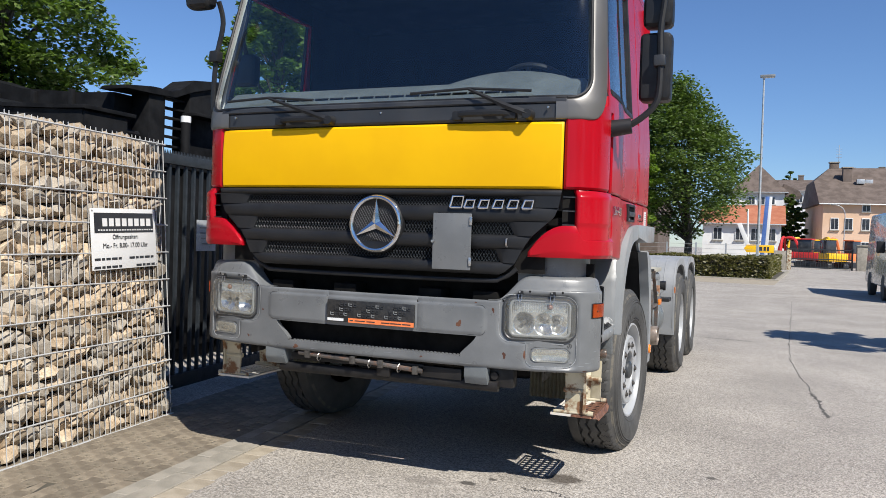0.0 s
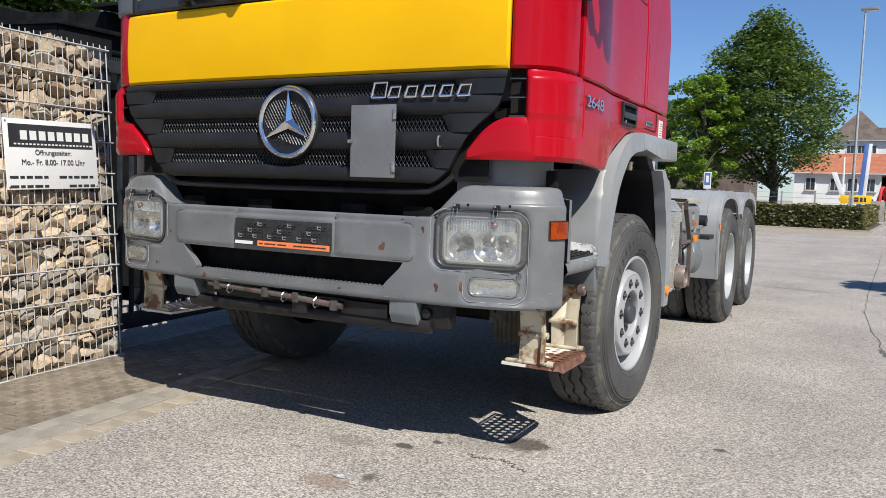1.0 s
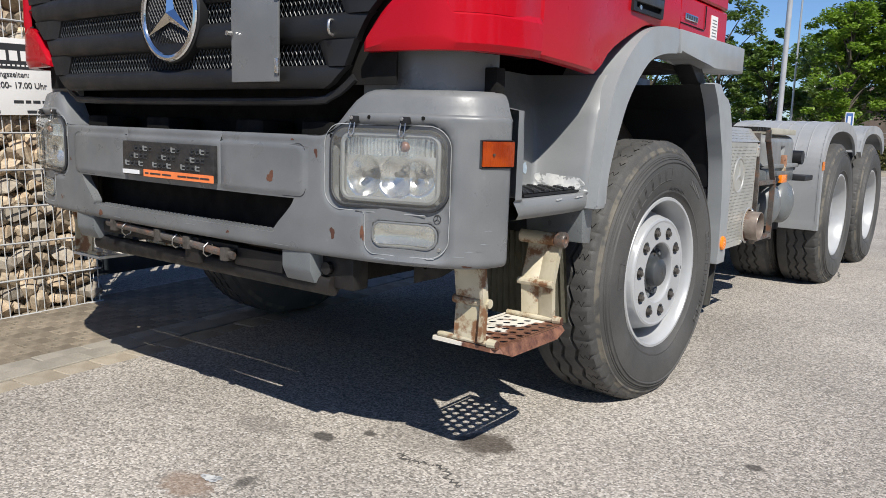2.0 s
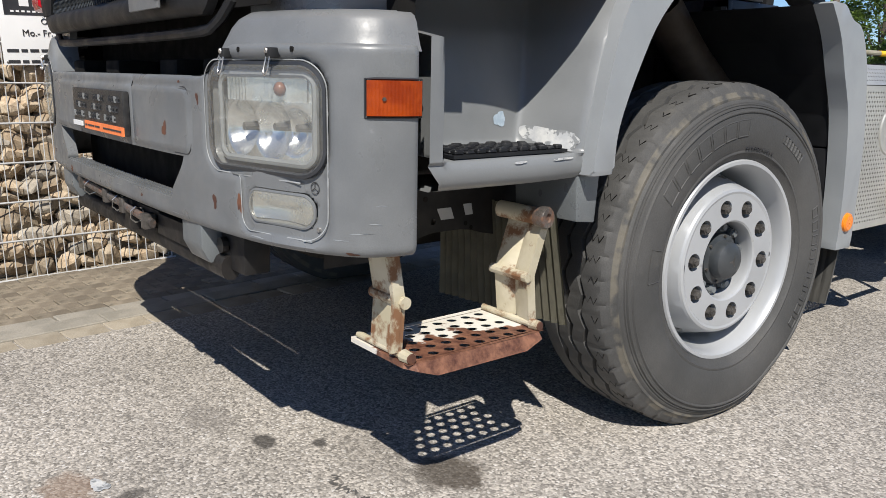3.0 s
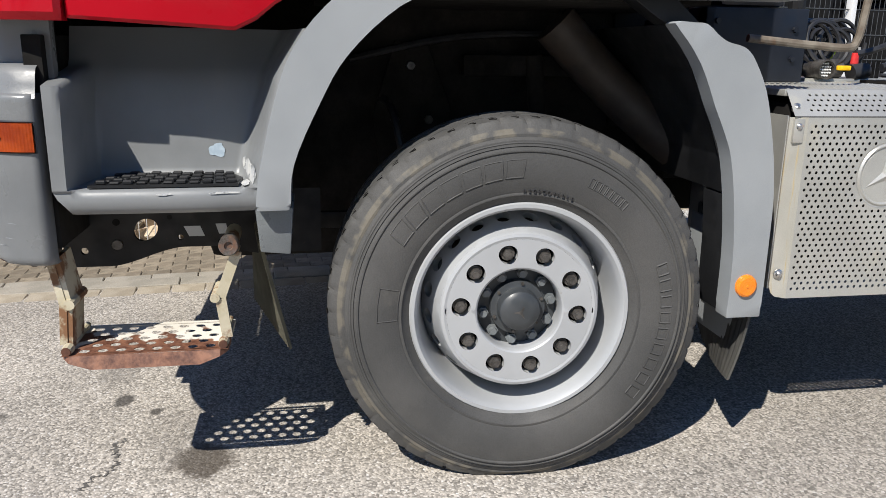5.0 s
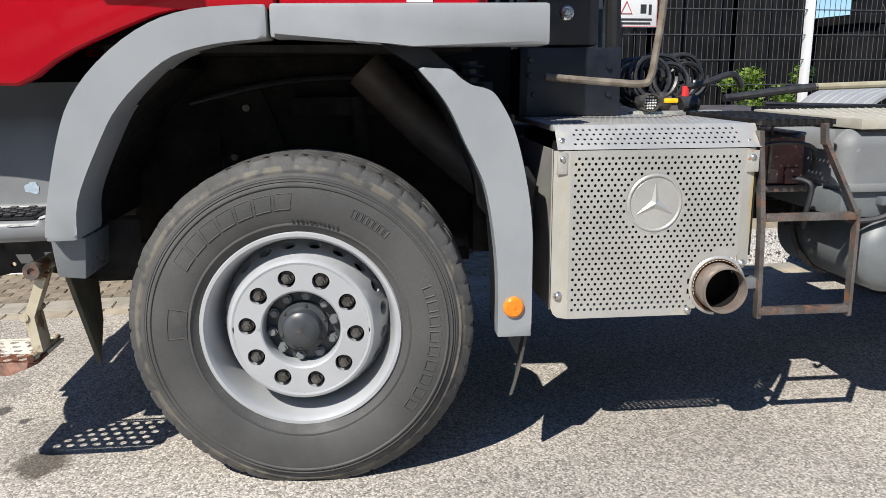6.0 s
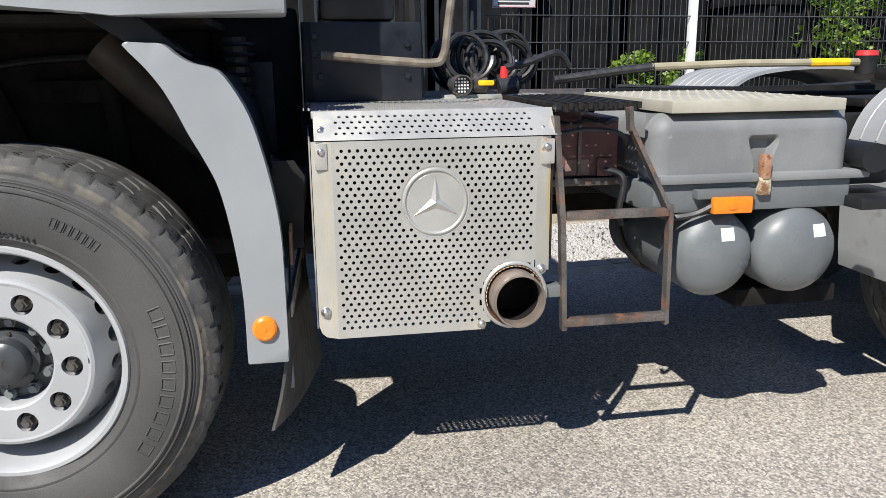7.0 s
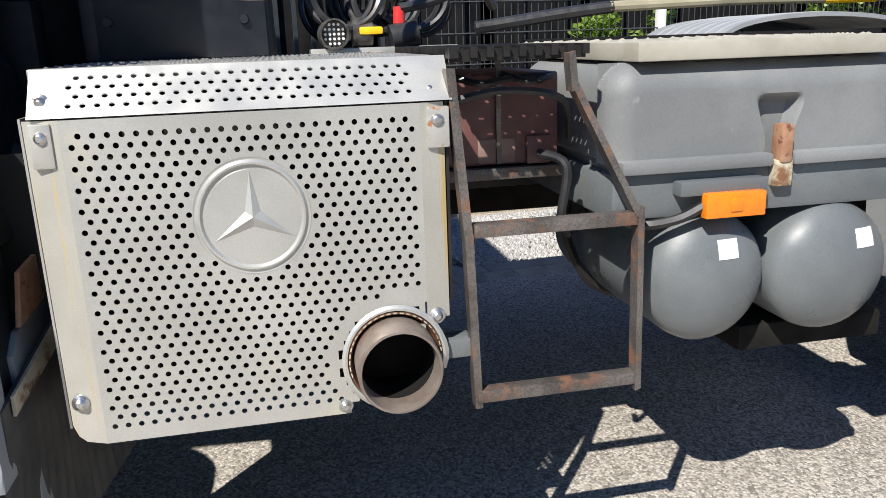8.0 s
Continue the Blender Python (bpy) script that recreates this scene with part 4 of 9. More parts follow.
for i, (x, z, rx, rz) in enumerate(((0.695, 0.985, 0.006, 0.013), (0.757, 1.03, 0.006, 0.008), (0.76, 0.757, 0.010, 0.014), (0.512, 0.905, 0.013, 0.017), (0.866, 0.765, 0.006, 0.022), (0.60, 1.02, 0.005, 0.004),
                                  (-0.47, 0.705, 0.016, 0.010), (-0.70, 0.90, 0.005, 0.007), (-0.80, 0.74, 0.008, 0.007), (0.30, 0.715, 0.007, 0.005), (1.16, 0.692, 0.010, 0.003))):
    part("rust_chip", rust_blob(x, z, rx, rz, 40 + i), "rust", bumper, "flake of brown rust")


for i, (x, z, rx, rz) in enumerate(((1.196, 0.792, 0.004, 0.0010), (1.19, 0.755, 0.006, 0.0012), (1.17, 0.735, 0.016, 0.0009), (1.14, 0.72, 0.012, 0.0010), (0.93, 0.70, 0.020, 0.0012), (0.55, 0.70, 0.03, 0.0010), (0.10, 0.72, 0.025, 0.0010), (0.42, 1.0, 0.02, 0.0009), (-0.35, 0.70, 0.03, 0.0012))):
    part("scratch", rust_blob(x, z, rx, rz, 60 + i), "fender", bumper)


def rr(t, u0, u1, v0, v1, r):
    """A rounded rectangle, t in 0..1."""
    per = [((u1 - r, v1 - r), 0), ((u0 + r, v1 - r), 90), ((u0 + r, v0 + r), 180), ((u1 - r, v0 + r), 270)]
    k = int(t * 4) % 4
    a = radians(per[k][1] + 90 * (t * 4 - int(t * 4)))
    return per[k][0][0] + r * math.cos(a), per[k][0][1] + r * math.sin(a)


def dome(fn, rect, layers, n=48):
    """A bowed lens over a rounded rectangle: rings of (inset, depth) from the rim to the middle."""
    u0, u1, v0, v1, r = rect
    bm = B()
    rows = []
    for ins, dep in layers:
        rows.append([fn(*rr(k / n, u0 + ins, u1 - ins, v0 + ins, v1 - ins, max(0.004, r - ins)), dep) for k in range(n)])
    rings(bm, rows, True, False)
    last = [v for v in bm.verts][-n:]
    c = bm.verts.new(fn((u0 + u1) / 2, (v0 + v1) / 2, layers[-1][1]))
    for k in range(n):
        bm.faces.new((last[k], last[(k + 1) % n], c))
    return bm


for sg in (1, -1):
    on_b = lambda u, v, d: bumpf(sg * bx(u), v, d)
    # top shelf of the bumper end
    bm = B()
    rows = []
    e = sg * S_END
    for s in steps(sg * bx(0.66), e, 24):
        p, n = BUMP.at(s)
        z = bumper_top(p.x, p.y)
        w = ease(abs(p.x), 0.70, 0.90)
        rows.append([p - n * dn + Vector((0, 0, z + dz * w)) for dn, dz in ((0.006, -0.012), (0.012, 0.0), (0.019, 0.020), (0.026, 0.044), (0.034, 0.057), (0.050, 0.065), (0.13, 0.070))])
    rings(bm, rows, False)
    part("bumper_end_shelf", bm, "bumper", bumper)
    # headlamp: fluted and bowled reflector behind a bowed lens
    bm = B()
    def bowl(u, z, d):
        dep = 0.028
        if z > 0.986:
            dep = 0.040 + 0.004 * math.sin(u * 520)
        else:
            for cu, cz, r, k in ((0.858, 0.928, 0.059, 0.060), (0.965, 0.928, 0.060, 0.046), (1.030, 0.928, 0.050, 0.046)):
                q = ((u - cu) ** 2 + (z - cz) ** 2) / (r * r)
                if q < 1:
                    dep = max(dep, 0.026 + k * (1 - q))
        return on_b(u, z, dep + d)
    sheet(bm, bowl, steps(0.792, 1.084, 72), [0.868] + steps(0.874, 0.984, 28) + [0.986, 0.9865] + steps(0.995, 1.036, 5), 0.01)
    lamp = part("headlamp", bm, "bright", truck, "square headlamp with a clear lens sunk in the bumper", sharp=60)
    bm = B()
    pts = [on_b(u, v, 0.004) for u, v in (rr(i / 64, *LAMP) for i in range(64))]
    tube(bm, pts + pts[:2], 0.0065, 6, False)
    part("lamp_seal", bm, "trim", lamp)
    bm = B()
    pts = [on_b(u, v, 0.020) for u, v in (rr(i / 64, 0.786, 1.088, 0.862, 1.042, 0.03) for i in range(64))]
    tube(bm, pts + pts[:2], 0.008, 6, False)
    part("lamp_bezel", bm, "boxgrey", lamp)
    part("lamp_lens", dome(on_b, LAMP, [(0.0, 0.002), (0.006, -0.010), (0.014, -0.017), (0.03, -0.022), (0.06, -0.025), (0.10, -0.027)], 64), "lens", lamp, "clear scratched lamp lens").visible_shadow = False
    for cu, cz, r in ((0.862, 0.930, 0.011), (0.975, 0.934, 0.010), (1.045, 0.934, 0.010)):
        bm = B()
        p = on_b(cu, cz, 0.085)
        cyl(bm, p, p + Vector((0, -0.045, 0)), r, r * 0.8, 10)
        part("bulb_cap", bm, "gunmetal", lamp)
    bm = B()
    bmesh.ops.create_icosphere(bm, subdivisions=2, radius=0.015, matrix=Matrix.Translation(on_b(0.99, 1.012, 0.030)))
    part("bulb", bm, "turnbulb", lamp)
    # clear guard: only its pale edge shows
    bm = B()
    A, Bq = (0.726, 1.118, 0.828, 1.07, 0.06), (0.873, 1.118, 0.71, 0.83, 0.035)
    edge = [rr(i / 16 * 0.25, *A) for i in range(17)] + [rr(0.25 + i / 16 * 0.25, *A) for i in range(17)] + [rr(0.5 + i / 12 * 0.25, *A) for i in range(13)]
    edge += [(0.84, 0.828), (0.866, 0.826), (0.872, 0.818), (0.873, 0.78)] + [rr(0.5 + i / 10 * 0.25, *Bq) for i in range(11)] + [rr(0.75 + i / 10 * 0.25, *(Bq[0], Bq[1], Bq[2], Bq[3], 0.055)) for i in range(11)] + [(1.1185, 0.88)]
    pts = [on_b(u, v, bumper_depth(*BUMP.at(bx(u))[0].xy, v) * 0.0 + 0.004) for u, v in edge]
    tube(bm, pts + pts[:2], 0.0015, 5, False)
    part("guard_edge", bm, "clearedge", lamp, "pale edge of a clear lamp guard")
    # clips over the lamp
    for cu in (0.838, 1.0):
        p = on_b(cu, 1.075, 0.0)
        bm = B()
        box(bm, p.x - 0.012, p.x + 0.012, p.y - 0.018, p.y + 0.012, 1.073, 1.093, 0.004)
        clip = part("lamp_clip", bm, "plastic", lamp)
        bm = B()
        cyl(bm, (p.x - 0.004, p.y - 0.018, 1.087), (p.x - 0.004, p.y - 0.022, 1.087), 0.006, 0.005, 8)
        part("screw", bm, "steel", clip)
        bm = B()
        tube(bm, bend([(p.x - 0.008, p.y - 0.016, 1.075), (p.x - 0.009, p.y - 0.026, 1.048), (p.x, p.y - 0.029, 1.039), (p.x + 0.009, p.y - 0.026, 1.048), (p.x + 0.008, p.y - 0.016, 1.075)], 4), 0.002, 5)
        part("clip_wire", bm, "steel", clip)
    for cu, z in ((0.884, 1.09), (1.046, 1.09), (0.745, 1.035), (1.09, 0.735)):
        bm = B()
        p = on_b(cu, z, 0)
        dd = bumper_depth(*BUMP.at(bx(cu))[0].xy, z)
        cyl(bm, p + Vector((0, dd - 0.002, 0)), p + Vector((0, dd + 0.006, 0)), 0.0055, 0.005, 10)
        part("screw_hole", bm, "cavity" if z > 1 else "steel", bumper)
    bm = B()
    c0 = on_b(1.089, 0.820, 0.009)
    tube(bm, [on_b(1.089 + 0.009 * math.cos(a), 0.820 + 0.012 * math.sin(a), 0.009) for a in (2 * math.pi * k / 20 for k in range(22))], 0.001, 4, False)
    for a in (math.pi / 2, math.pi * 7 / 6, math.pi * 11 / 6):
        tube(bm, [c0, on_b(1.089 + 0.009 * math.cos(a), 0.820 + 0.012 * math.sin(a), 0.009)], 0.001, 4)
    part("guard_mark", bm, "ink", lamp)
    # fog lamp
    bm = B()
    sheet(bm, lambda u, v, d: on_b(u, v, 0.045 - 0.028 * ((u - 0.99) / 0.09) ** 2 - 0.010 * ((v - 0.768) / 0.03) ** 2 + d), steps(0.903, 1.082, 14), steps(0.740, 0.797, 4), 0.004)
    fog = part("fog_lamp", bm, "bright", truck, "oblong fog lamp with a milky lens in the bumper end")
    bm = B()
    pts = [on_b(u, v, 0.010) for u, v in (rr(i / 40, *FOG) for i in range(40))]
    tube(bm, pts + pts[:2], 0.004, 6, False)
    part("fog_rim", bm, "bumper", fog)
    part("fog_lens", dome(on_b, FOG, [(0.0, 0.010), (0.004, 0.004), (0.012, 0.001), (0.028, 0.0)], 40), "milklens", fog).visible_shadow = False
    # amber side lamp
    bm = B()
    f = lambda u, v, d: bumpf(sg * u, v, d - 0.008 - 0.0003 * math.sin(u * 900))
    a, b = BUMP.of_y(-1.248), BUMP.of_y(-1.150)
    sheet(bm, f, steps(a, b, 60), [0.967, 1.034], 0.02)
    ind = part("side_indicator", bm, "amber", truck, "amber side indicator lens")
    bm = B()
    cyl(bm, f((a * 0.7 + b * 0.3), 0.999, -0.001), f((a * 0.7 + b * 0.3), 0.999, -0.0035), 0.004, 0.004, 8)
    part("screw", bm, "nut", ind)
    bm = B()
    pts = [bumpf(sg * u, v, -0.001) for u, v in [(u, 0.964) for u in steps(a - 0.003, b + 0.003, 6)] + [(u, 1.037) for u in steps(b + 0.003, a - 0.003, 6)]]
    tube(bm, pts + pts[:2], 0.0028, 4, False)
    part("indicator_frame", bm, "trim", ind)

# number plate holder with no plate in it
bm = B()
box(bm, -0.262, 0.262, -1.492, -1.470, 0.868, 0.988, 0.004)
hold = part("plate_holder", bm, "blackp", truck, "empty black number plate holder")
for i in range(18):
    for j in range(3):
        if (i * 7 + j * 5) % 6 < 4:
            bm = B()
            x, z = -0.24 + i * 0.0272, 0.902 + j * 0.027
            box(bm, x, x + 0.020, -1.4965, -1.4915, z, z + 0.0035)
            box(bm, x, x + 0.0035, -1.4965, -1.4915, z, z + 0.018)
            box(bm, x + 0.008, x + 0.020, -1.4960, -1.4915, z + 0.011, z + 0.015)
            part("holder_web", bm, "boxgrey" if (i + j) % 3 == 0 else "trim", hold)
bm = B()
box(bm, -0.13, 0.262, -1.4955, -1.4915, 0.868, 0.892)
part("holder_strip", bm, "orange", hold, "orange advertising strip with bars")
for x0, x1 in ((-0.12, -0.10), (-0.09, -0.03), (-0.02, 0.03), (0.07, 0.12), (0.125, 0.19), (0.195, 0.245)):
    bm = B()
    box(bm, x0, x1, -1.4968, -1.4953, 0.8775, 0.8825)
    part("print_bar", bm, "ink", hold)
bm = B()
box(bm, -0.255, -0.16, -1.4975, -1.4915, 0.873, 0.887)
part("print_bar", bm, "white", hold)

# door fittings and lettering on the cab side
for sg in (1, -1):
    fr = [(-0.452, 1.482), (-0.212, 1.482), (-0.205, 1.59), (-0.445, 1.588)]
    ctr = (-0.33, 1.536)
    inn = [(ctr[0] + (y - ctr[0]) * 0.82, ctr[1] + (z - ctr[1]) * 0.74) for y, z in fr]
    bm = B()
    rings(bm, [[(sg * x, y, z) for y, z in poly] for x, poly in ((1.228, fr), (1.2445, fr), (1.2445, inn), (1.234, inn))], True, False)
    hd = part("door_handle", bm, "plastic", truck, "black recessed door handle")
    bm = B()
    bm.faces.new([bm.verts.new((sg * 1.2365, y, z)) for y, z in inn])
    part("handle_pocket", bm, "lining", hd)
    bm = B()
    prism(bm, [(-0.435, 1.513), (-0.225, 1.515), (-0.225, 1.545), (-0.435, 1.543)], "x", sg * 1.238, sg * 1.2515, 0.005)
    part("handle_grip", bm, "trim", hd)
    bm = B()
    cyl(bm, (sg * 1.243, -0.40, 1.498), (sg * 1.2465, -0.40, 1.498), 0.008, 0.008, 10)
    part("lock", bm, "steel", hd)
    bm = B()
    box(bm, sg * 1.221, sg * 1.2268, 0.345, 0.42, 1.476, 1.572)
    lab = part("label_plate", bm, "white", truck)
    for k in range(6):
        bm = B()
        box(bm, sg * 1.2266, sg * 1.2276, 0.353, 0.412 - 0.008 * (k % 2), 1.487 + k * 0.013, 1.491 + k * 0.013)
        part("print_bar", bm, "boxgrey", lab)
    bm = B()
    pts = [(sg * 1.2262, y, z) for y, z in ((-0.06, 1.60), (-0.06, 1.512), (-0.04, 1.502), (0.255, 1.50), (0.27, 1.51), (0.27, 1.60))]
    tube(bm, pts, 0.0022, 4)
    part("flap_seam", bm, "cavity", truck)
    bm = B()
    box(bm, sg * 1.224, sg * 1.2305, 0.035, 0.172, 1.517, 1.543, 0.003)
    bdg2 = part("badge_plate", bm, "chrome", truck)
    for k in range(5):
        bm = B()
        box(bm, sg * 1.2303, sg * 1.2312, 0.042 + k * 0.026, 0.060 + k * 0.026, 1.522, 1.538)
        part("badge_bar", bm, "ink", bdg2)
text("model_number", "2648", 0.078, Matrix.Translation((1.2355, -0.936, 1.520)) @ Matrix.Rotation(math.pi / 2, 4, "Z") @ Matrix.Rotation(math.pi / 2, 4, "X") @ Matrix.Diagonal((1.45, 0.85, 1, 1)), "chrome", truck, 0.004)

# ---- lower side of the truck ----
def arch(pts_out, pts_in, x0, x1, bev=0.012):
    bm = B()
    prism(bm, pts_out + pts_in[::-1], "x", x0, x1, bev)
    return bm


FO = [(-0.66, 0.815), (-0.645, 0.92), (-0.585, 1.14), (-0.51, 1.28), (-0.38, 1.40), (-0.24, 1.455), (-0.045, 1.47)]
FI = [(-0.57, 0.815), (-0.56, 0.93), (-0.50, 1.08), (-0.435, 1.20), (-0.32, 1.315), (-0.20, 1.36), (-0.045, 1.378)]
RO = [(0.385, 1.296), (0.43, 1.293), (0.468, 1.290), (0.498, 1.265), (0.53, 1.246), (0.575, 1.234), (0.605, 1.212), (0.656, 1.12), (0.695, 0.98), (0.718, 0.84), (0.722, 0.70), (0.722, 0.475)]
RI = [(0.376, 1.290), (0.395, 1.268), (0.418, 1.243), (0.44, 1.215), (0.463, 1.18), (0.488, 1.13), (0.511, 1.078), (0.545, 1.01), (0.573, 0.94), (0.596, 0.82), (0.612, 0.66), (0.612, 0.475)]
sm = lambda pts: [(p.y, p.z) for p in bend([(0, a, b) for a, b in pts], 4)]
for sg in (1, -1):
    part("front_fender", arch(sm(FO), sm(FI), sg * 1.03, sg * 1.248), "fender", truck, "light grey front wheel arch with white chips")
    bm = B()
    prism(bm, [(-0.038, 1.378), (0.20, 1.382), (0.30, 1.362), (0.36, 1.355), (0.765, 1.357), (0.765, 1.475), (-0.038, 1.472)], "x", sg * 1.10, sg * 1.250, 0.012)
    part("fender_panel", bm, "fender", truck, "light grey panel behind the wheel arch")
    bm = B()
    prism(bm, [(0.27, 1.362), (0.40, 1.362), (0.52, 1.262), (0.47, 1.284), (0.385, 1.290), (0.36, 1.305)], "x", sg * 1.10, sg * 1.18, 0.004)
    part("wing_bracket", bm, "plastic", truck)
    part("rear_wing", arch(sm(RO), sm(RI), sg * 1.185, sg * 1.25, 0.005), "fender", truck, "light grey rear half of the wheel arch")
    bm = B()
    prism(bm, [(0.385, 1.290), (0.425, 1.240), (0.468, 1.18), (0.518, 1.075), (0.578, 0.94), (0.60, 0.83), (0.715, 0.83), (0.65, 1.115), (0.60, 1.205), (0.50, 1.255)], "x", sg * 0.62, sg * 1.183, 0.006)
    part("inner_wing", bm, "plastic", truck)
    bm = B()
    prism(bm, [(0.602, 0.826), (0.616, 0.66), (0.616, 0.48), (0.715, 0.48), (0.715, 0.826)], "x", sg * 1.06, sg * 1.183, 0.006)
    part("inner_wing_foot", bm, "plastic", truck)
    bm = B()
    lathe(bm, [(0.0, 0.002), (0.004, 0.002), (0.005, 0.0), (0.026, 0.0), (0.032, -0.004), (0.0345, -0.014)], 24, (sg * 1.262, 0.662, 0.572), "x") if sg > 0 else lathe(bm, [(0.0, 0.0), (0.022, 0.0), (0.028, 0.004), (0.03, 0.014)], 24, (-1.262, 0.662, 0.572), "x")
    part("round_reflector", bm, "amber2", truck, "round amber reflector")
    # mudflaps
    bm = B()
    def flapf(u, v, d):
        x = 1.215 - 0.465 * u
        y = 0.717 + 0.05 * u - (0.06 - 0.10 * u) * v * v
        return Vector((sg * x, y + 0.0022 * math.sin(u * 95) * (v > 0.25) + d, 0.60 - (0.335 + 0.03 * math.sin(3 * u)) * v + 0.10 * u * (1 - v) + 0.02 * u))
    sheet(bm, flapf, steps(0, 1, 48), steps(0, 1, 8), 0.009)
    part("mudflap", bm, "flap", truck, "black rubber mudflap")
    bm = B()
    sheet(bm, lambda u, v, d: flapf(u, v, d) + Vector((0, 0.012, 0.006)), steps(0.06, 0.95, 12), steps(0, 0.10, 2), 0.005)
    tab = part("flap_bracket", bm, "cream", truck, "rusty cream strip holding the mudflap")
    bm = B()
    prism(bm, [(0.665, 0.735), (0.775, 0.72), (0.79, 0.93), (0.76, 0.975), (0.70, 0.975), (0.68, 0.90)], "x", sg * 0.972, sg * 0.982)
    part("flap_plate", bm, "plastic", tab, "dark grey plate")
    bm = B()
    box(bm, sg * 1.005 - 0.055, sg * 1.005 + 0.055, 0.690, 0.697, 0.455, 0.70, 0.003)
    part("backing_plate", bm, "tankgrey", tab, "grey steel plate")
    bm = B()
    rows = []
    for i, z in enumerate(steps(0.71, 0.40, 6)):
        k = i / 6
        rows.append([(sg * (0.72 + 0.42 * j / 36), -0.715 + 0.075 * k * (j / 36) + 0.05 * (j / 36) + 0.011 * (j % 2), z + 0.02 * (1 - j / 36)) for j in range(37)])
    vsr = rings(bm, rows, False)
    r = bmesh.ops.solidify(bm, geom=bm.faces[:], thickness=0.012)
    part("front_flap_rubber", bm, "dusty", truck, "dusty ribbed rubber flap")
    bm = B()
    prism(bm, [(-0.665, 0.815), (-0.565, 0.815), (-0.575, 0.69), (-0.655, 0.70)], "x", sg * 0.98, sg * 1.20, 0.006)
    part("fender_foot", bm, "tankgrey", truck)
    # entry step moulding: one tub whose sides run into the front pillar and the wheel arch
    prof = [(0.93, 0.808), (1.16, 0.804), (1.195, 0.812), (1.208, 0.828), (1.210, 0.850), (1.206, 0.865), (1.196, 0.872), (1.10, 0.874), (1.03, 0.876), (1.022, 0.882), (1.016, 0.90), (1.013, 0.95), (1.010, 1.0), (1.0, 1.06), (0.993, 1.10), (0.989, 1.12), (0.983, 1.14), (0.975, 1.16), (0.96, 1.18), (0.93, 1.26)]
    def arch_y(z):
        """Where the front edge of the wheel arch stands at height z."""
        for (ya, za), (yb, zb) in zip(FO, FO[1:]):
            if z <= zb:
                return ya + (yb - ya) * max(0.0, min(1.0, (z - za) / (zb - za)))
        return FO[-1][0]
    bm = B()
    rows = []
    for k in range(61):
        u = k / 60
        row = []
        for x, z in prof:
            end = min(-0.50, arch_y(z) + 0.012)
            y0 = -1.125 + 0.035 * ease(0.87 - z, 0.0, 0.06)
            y = y0 + (end - y0) * u
            w = max(1 - ease(y, -1.092, -1.062), ease(y, end - 0.085, end - 0.010) ** 1.3)
            if y < -1.0:
                w *= 1 - ease(z, 1.125, 1.155)
            out = 1.213 if z > 0.865 else max(x, 1.0)
            row.append(Vector((sg * (x + (out - x) * w), y, z)))
        rows.append(row)
    rings(bm, rows, False)
    moul = part("entry_step", bm, "tub", truck, "grey moulded entry step with a worn edge", sharp=50)
    if sg > 0:
        moul_near = moul
    # added black box: its colour gives the shadow above the entry step
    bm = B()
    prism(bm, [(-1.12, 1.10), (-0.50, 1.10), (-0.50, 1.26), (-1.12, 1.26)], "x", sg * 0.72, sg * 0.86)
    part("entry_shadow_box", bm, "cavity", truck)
    # added black filler that makes the gap behind the bumper end dark
    bm = B()
    box(bm, sg * 0.90, sg * 1.165, -1.17, -1.128, 0.72, 1.235, 0.004)
    part("bumper_end_lining", bm, "cavity", truck)
    bm = B()
    prism(bm, [(-1.052, 1.196), (-0.705, 1.196), (-0.70, 1.10), (-0.735, 1.02), (-1.0, 1.02), (-1.04, 1.10)], "z", 0.875, 0.882)
    for v in bm.verts:
        v.co = Vector((sg * v.co.y, v.co.x, v.co.z))
    mat_ = part("step_mat", bm, "plastic", moul, "black studded rubber step mat")
    for i in range(11):
        for j in range(6):
            x, y = 1.028 + j * 0.0275, -1.038 + i * 0.0305 + 0.010 * (5 - j) * (0.5 - i / 11)
            bm = B()
            box(bm, sg * x, sg * (x + 0.018), y, y + 0.024, 0.881, 0.888 + 0.004 * ((i + j) % 2), 0.003, 1)
            part("stud", bm, "plastic", mat_)
    # frame plate below the entry
    fp = lambda u, v, d: Vector((sg * (0.913 - d), u, v))
    low = lambda y: 0.602 + 0.052 * ease(y, -1.09, -0.88) - 0.03 * ease(y, -0.82, -0.66)
    holes = ((-0.985, 0.706, 0.032), (-1.062, 0.664, 0.016), (-1.148, 0.648, 0.010), (-0.895, 0.682, 0.008), (-1.06, 0.73, 0.010), (-0.92, 0.742, 0.007), (-0.79, 0.668, 0.006), (-0.77, 0.655, 0.006))
    bm = B()
    cuts = [-1.20, -1.17, -1.125, -1.095, -1.025, -0.945, -0.905, -0.885, -0.80, -0.78, -0.765, -0.50]
    for a, b in zip(cuts, cuts[1:]):
        hs = [h for h in holes[:4] if a < h[0] < b]
        la, lb = low(a), low(b)
        f = lambda u, v, d, a=a, b=b: fp(u, low(u) + (0.815 - low(u)) * v, d)
        if hs:
            y, z, r = hs[0]
            zc = (z - low(y)) / (0.815 - low(y))
            holed(bm, f, a, b, 0, 1, r, r / (0.815 - low(y)), 24, 0.012, (y, zc))
        else:
            sheet(bm, f, steps(a, b, 6), [0, 1])
    bmesh.ops.remove_doubles(bm, verts=bm.verts, dist=8e-4)
    plate = part("step_carrier_plate", bm, "chassis", truck, "black steel plate with drilled holes", sharp=40)
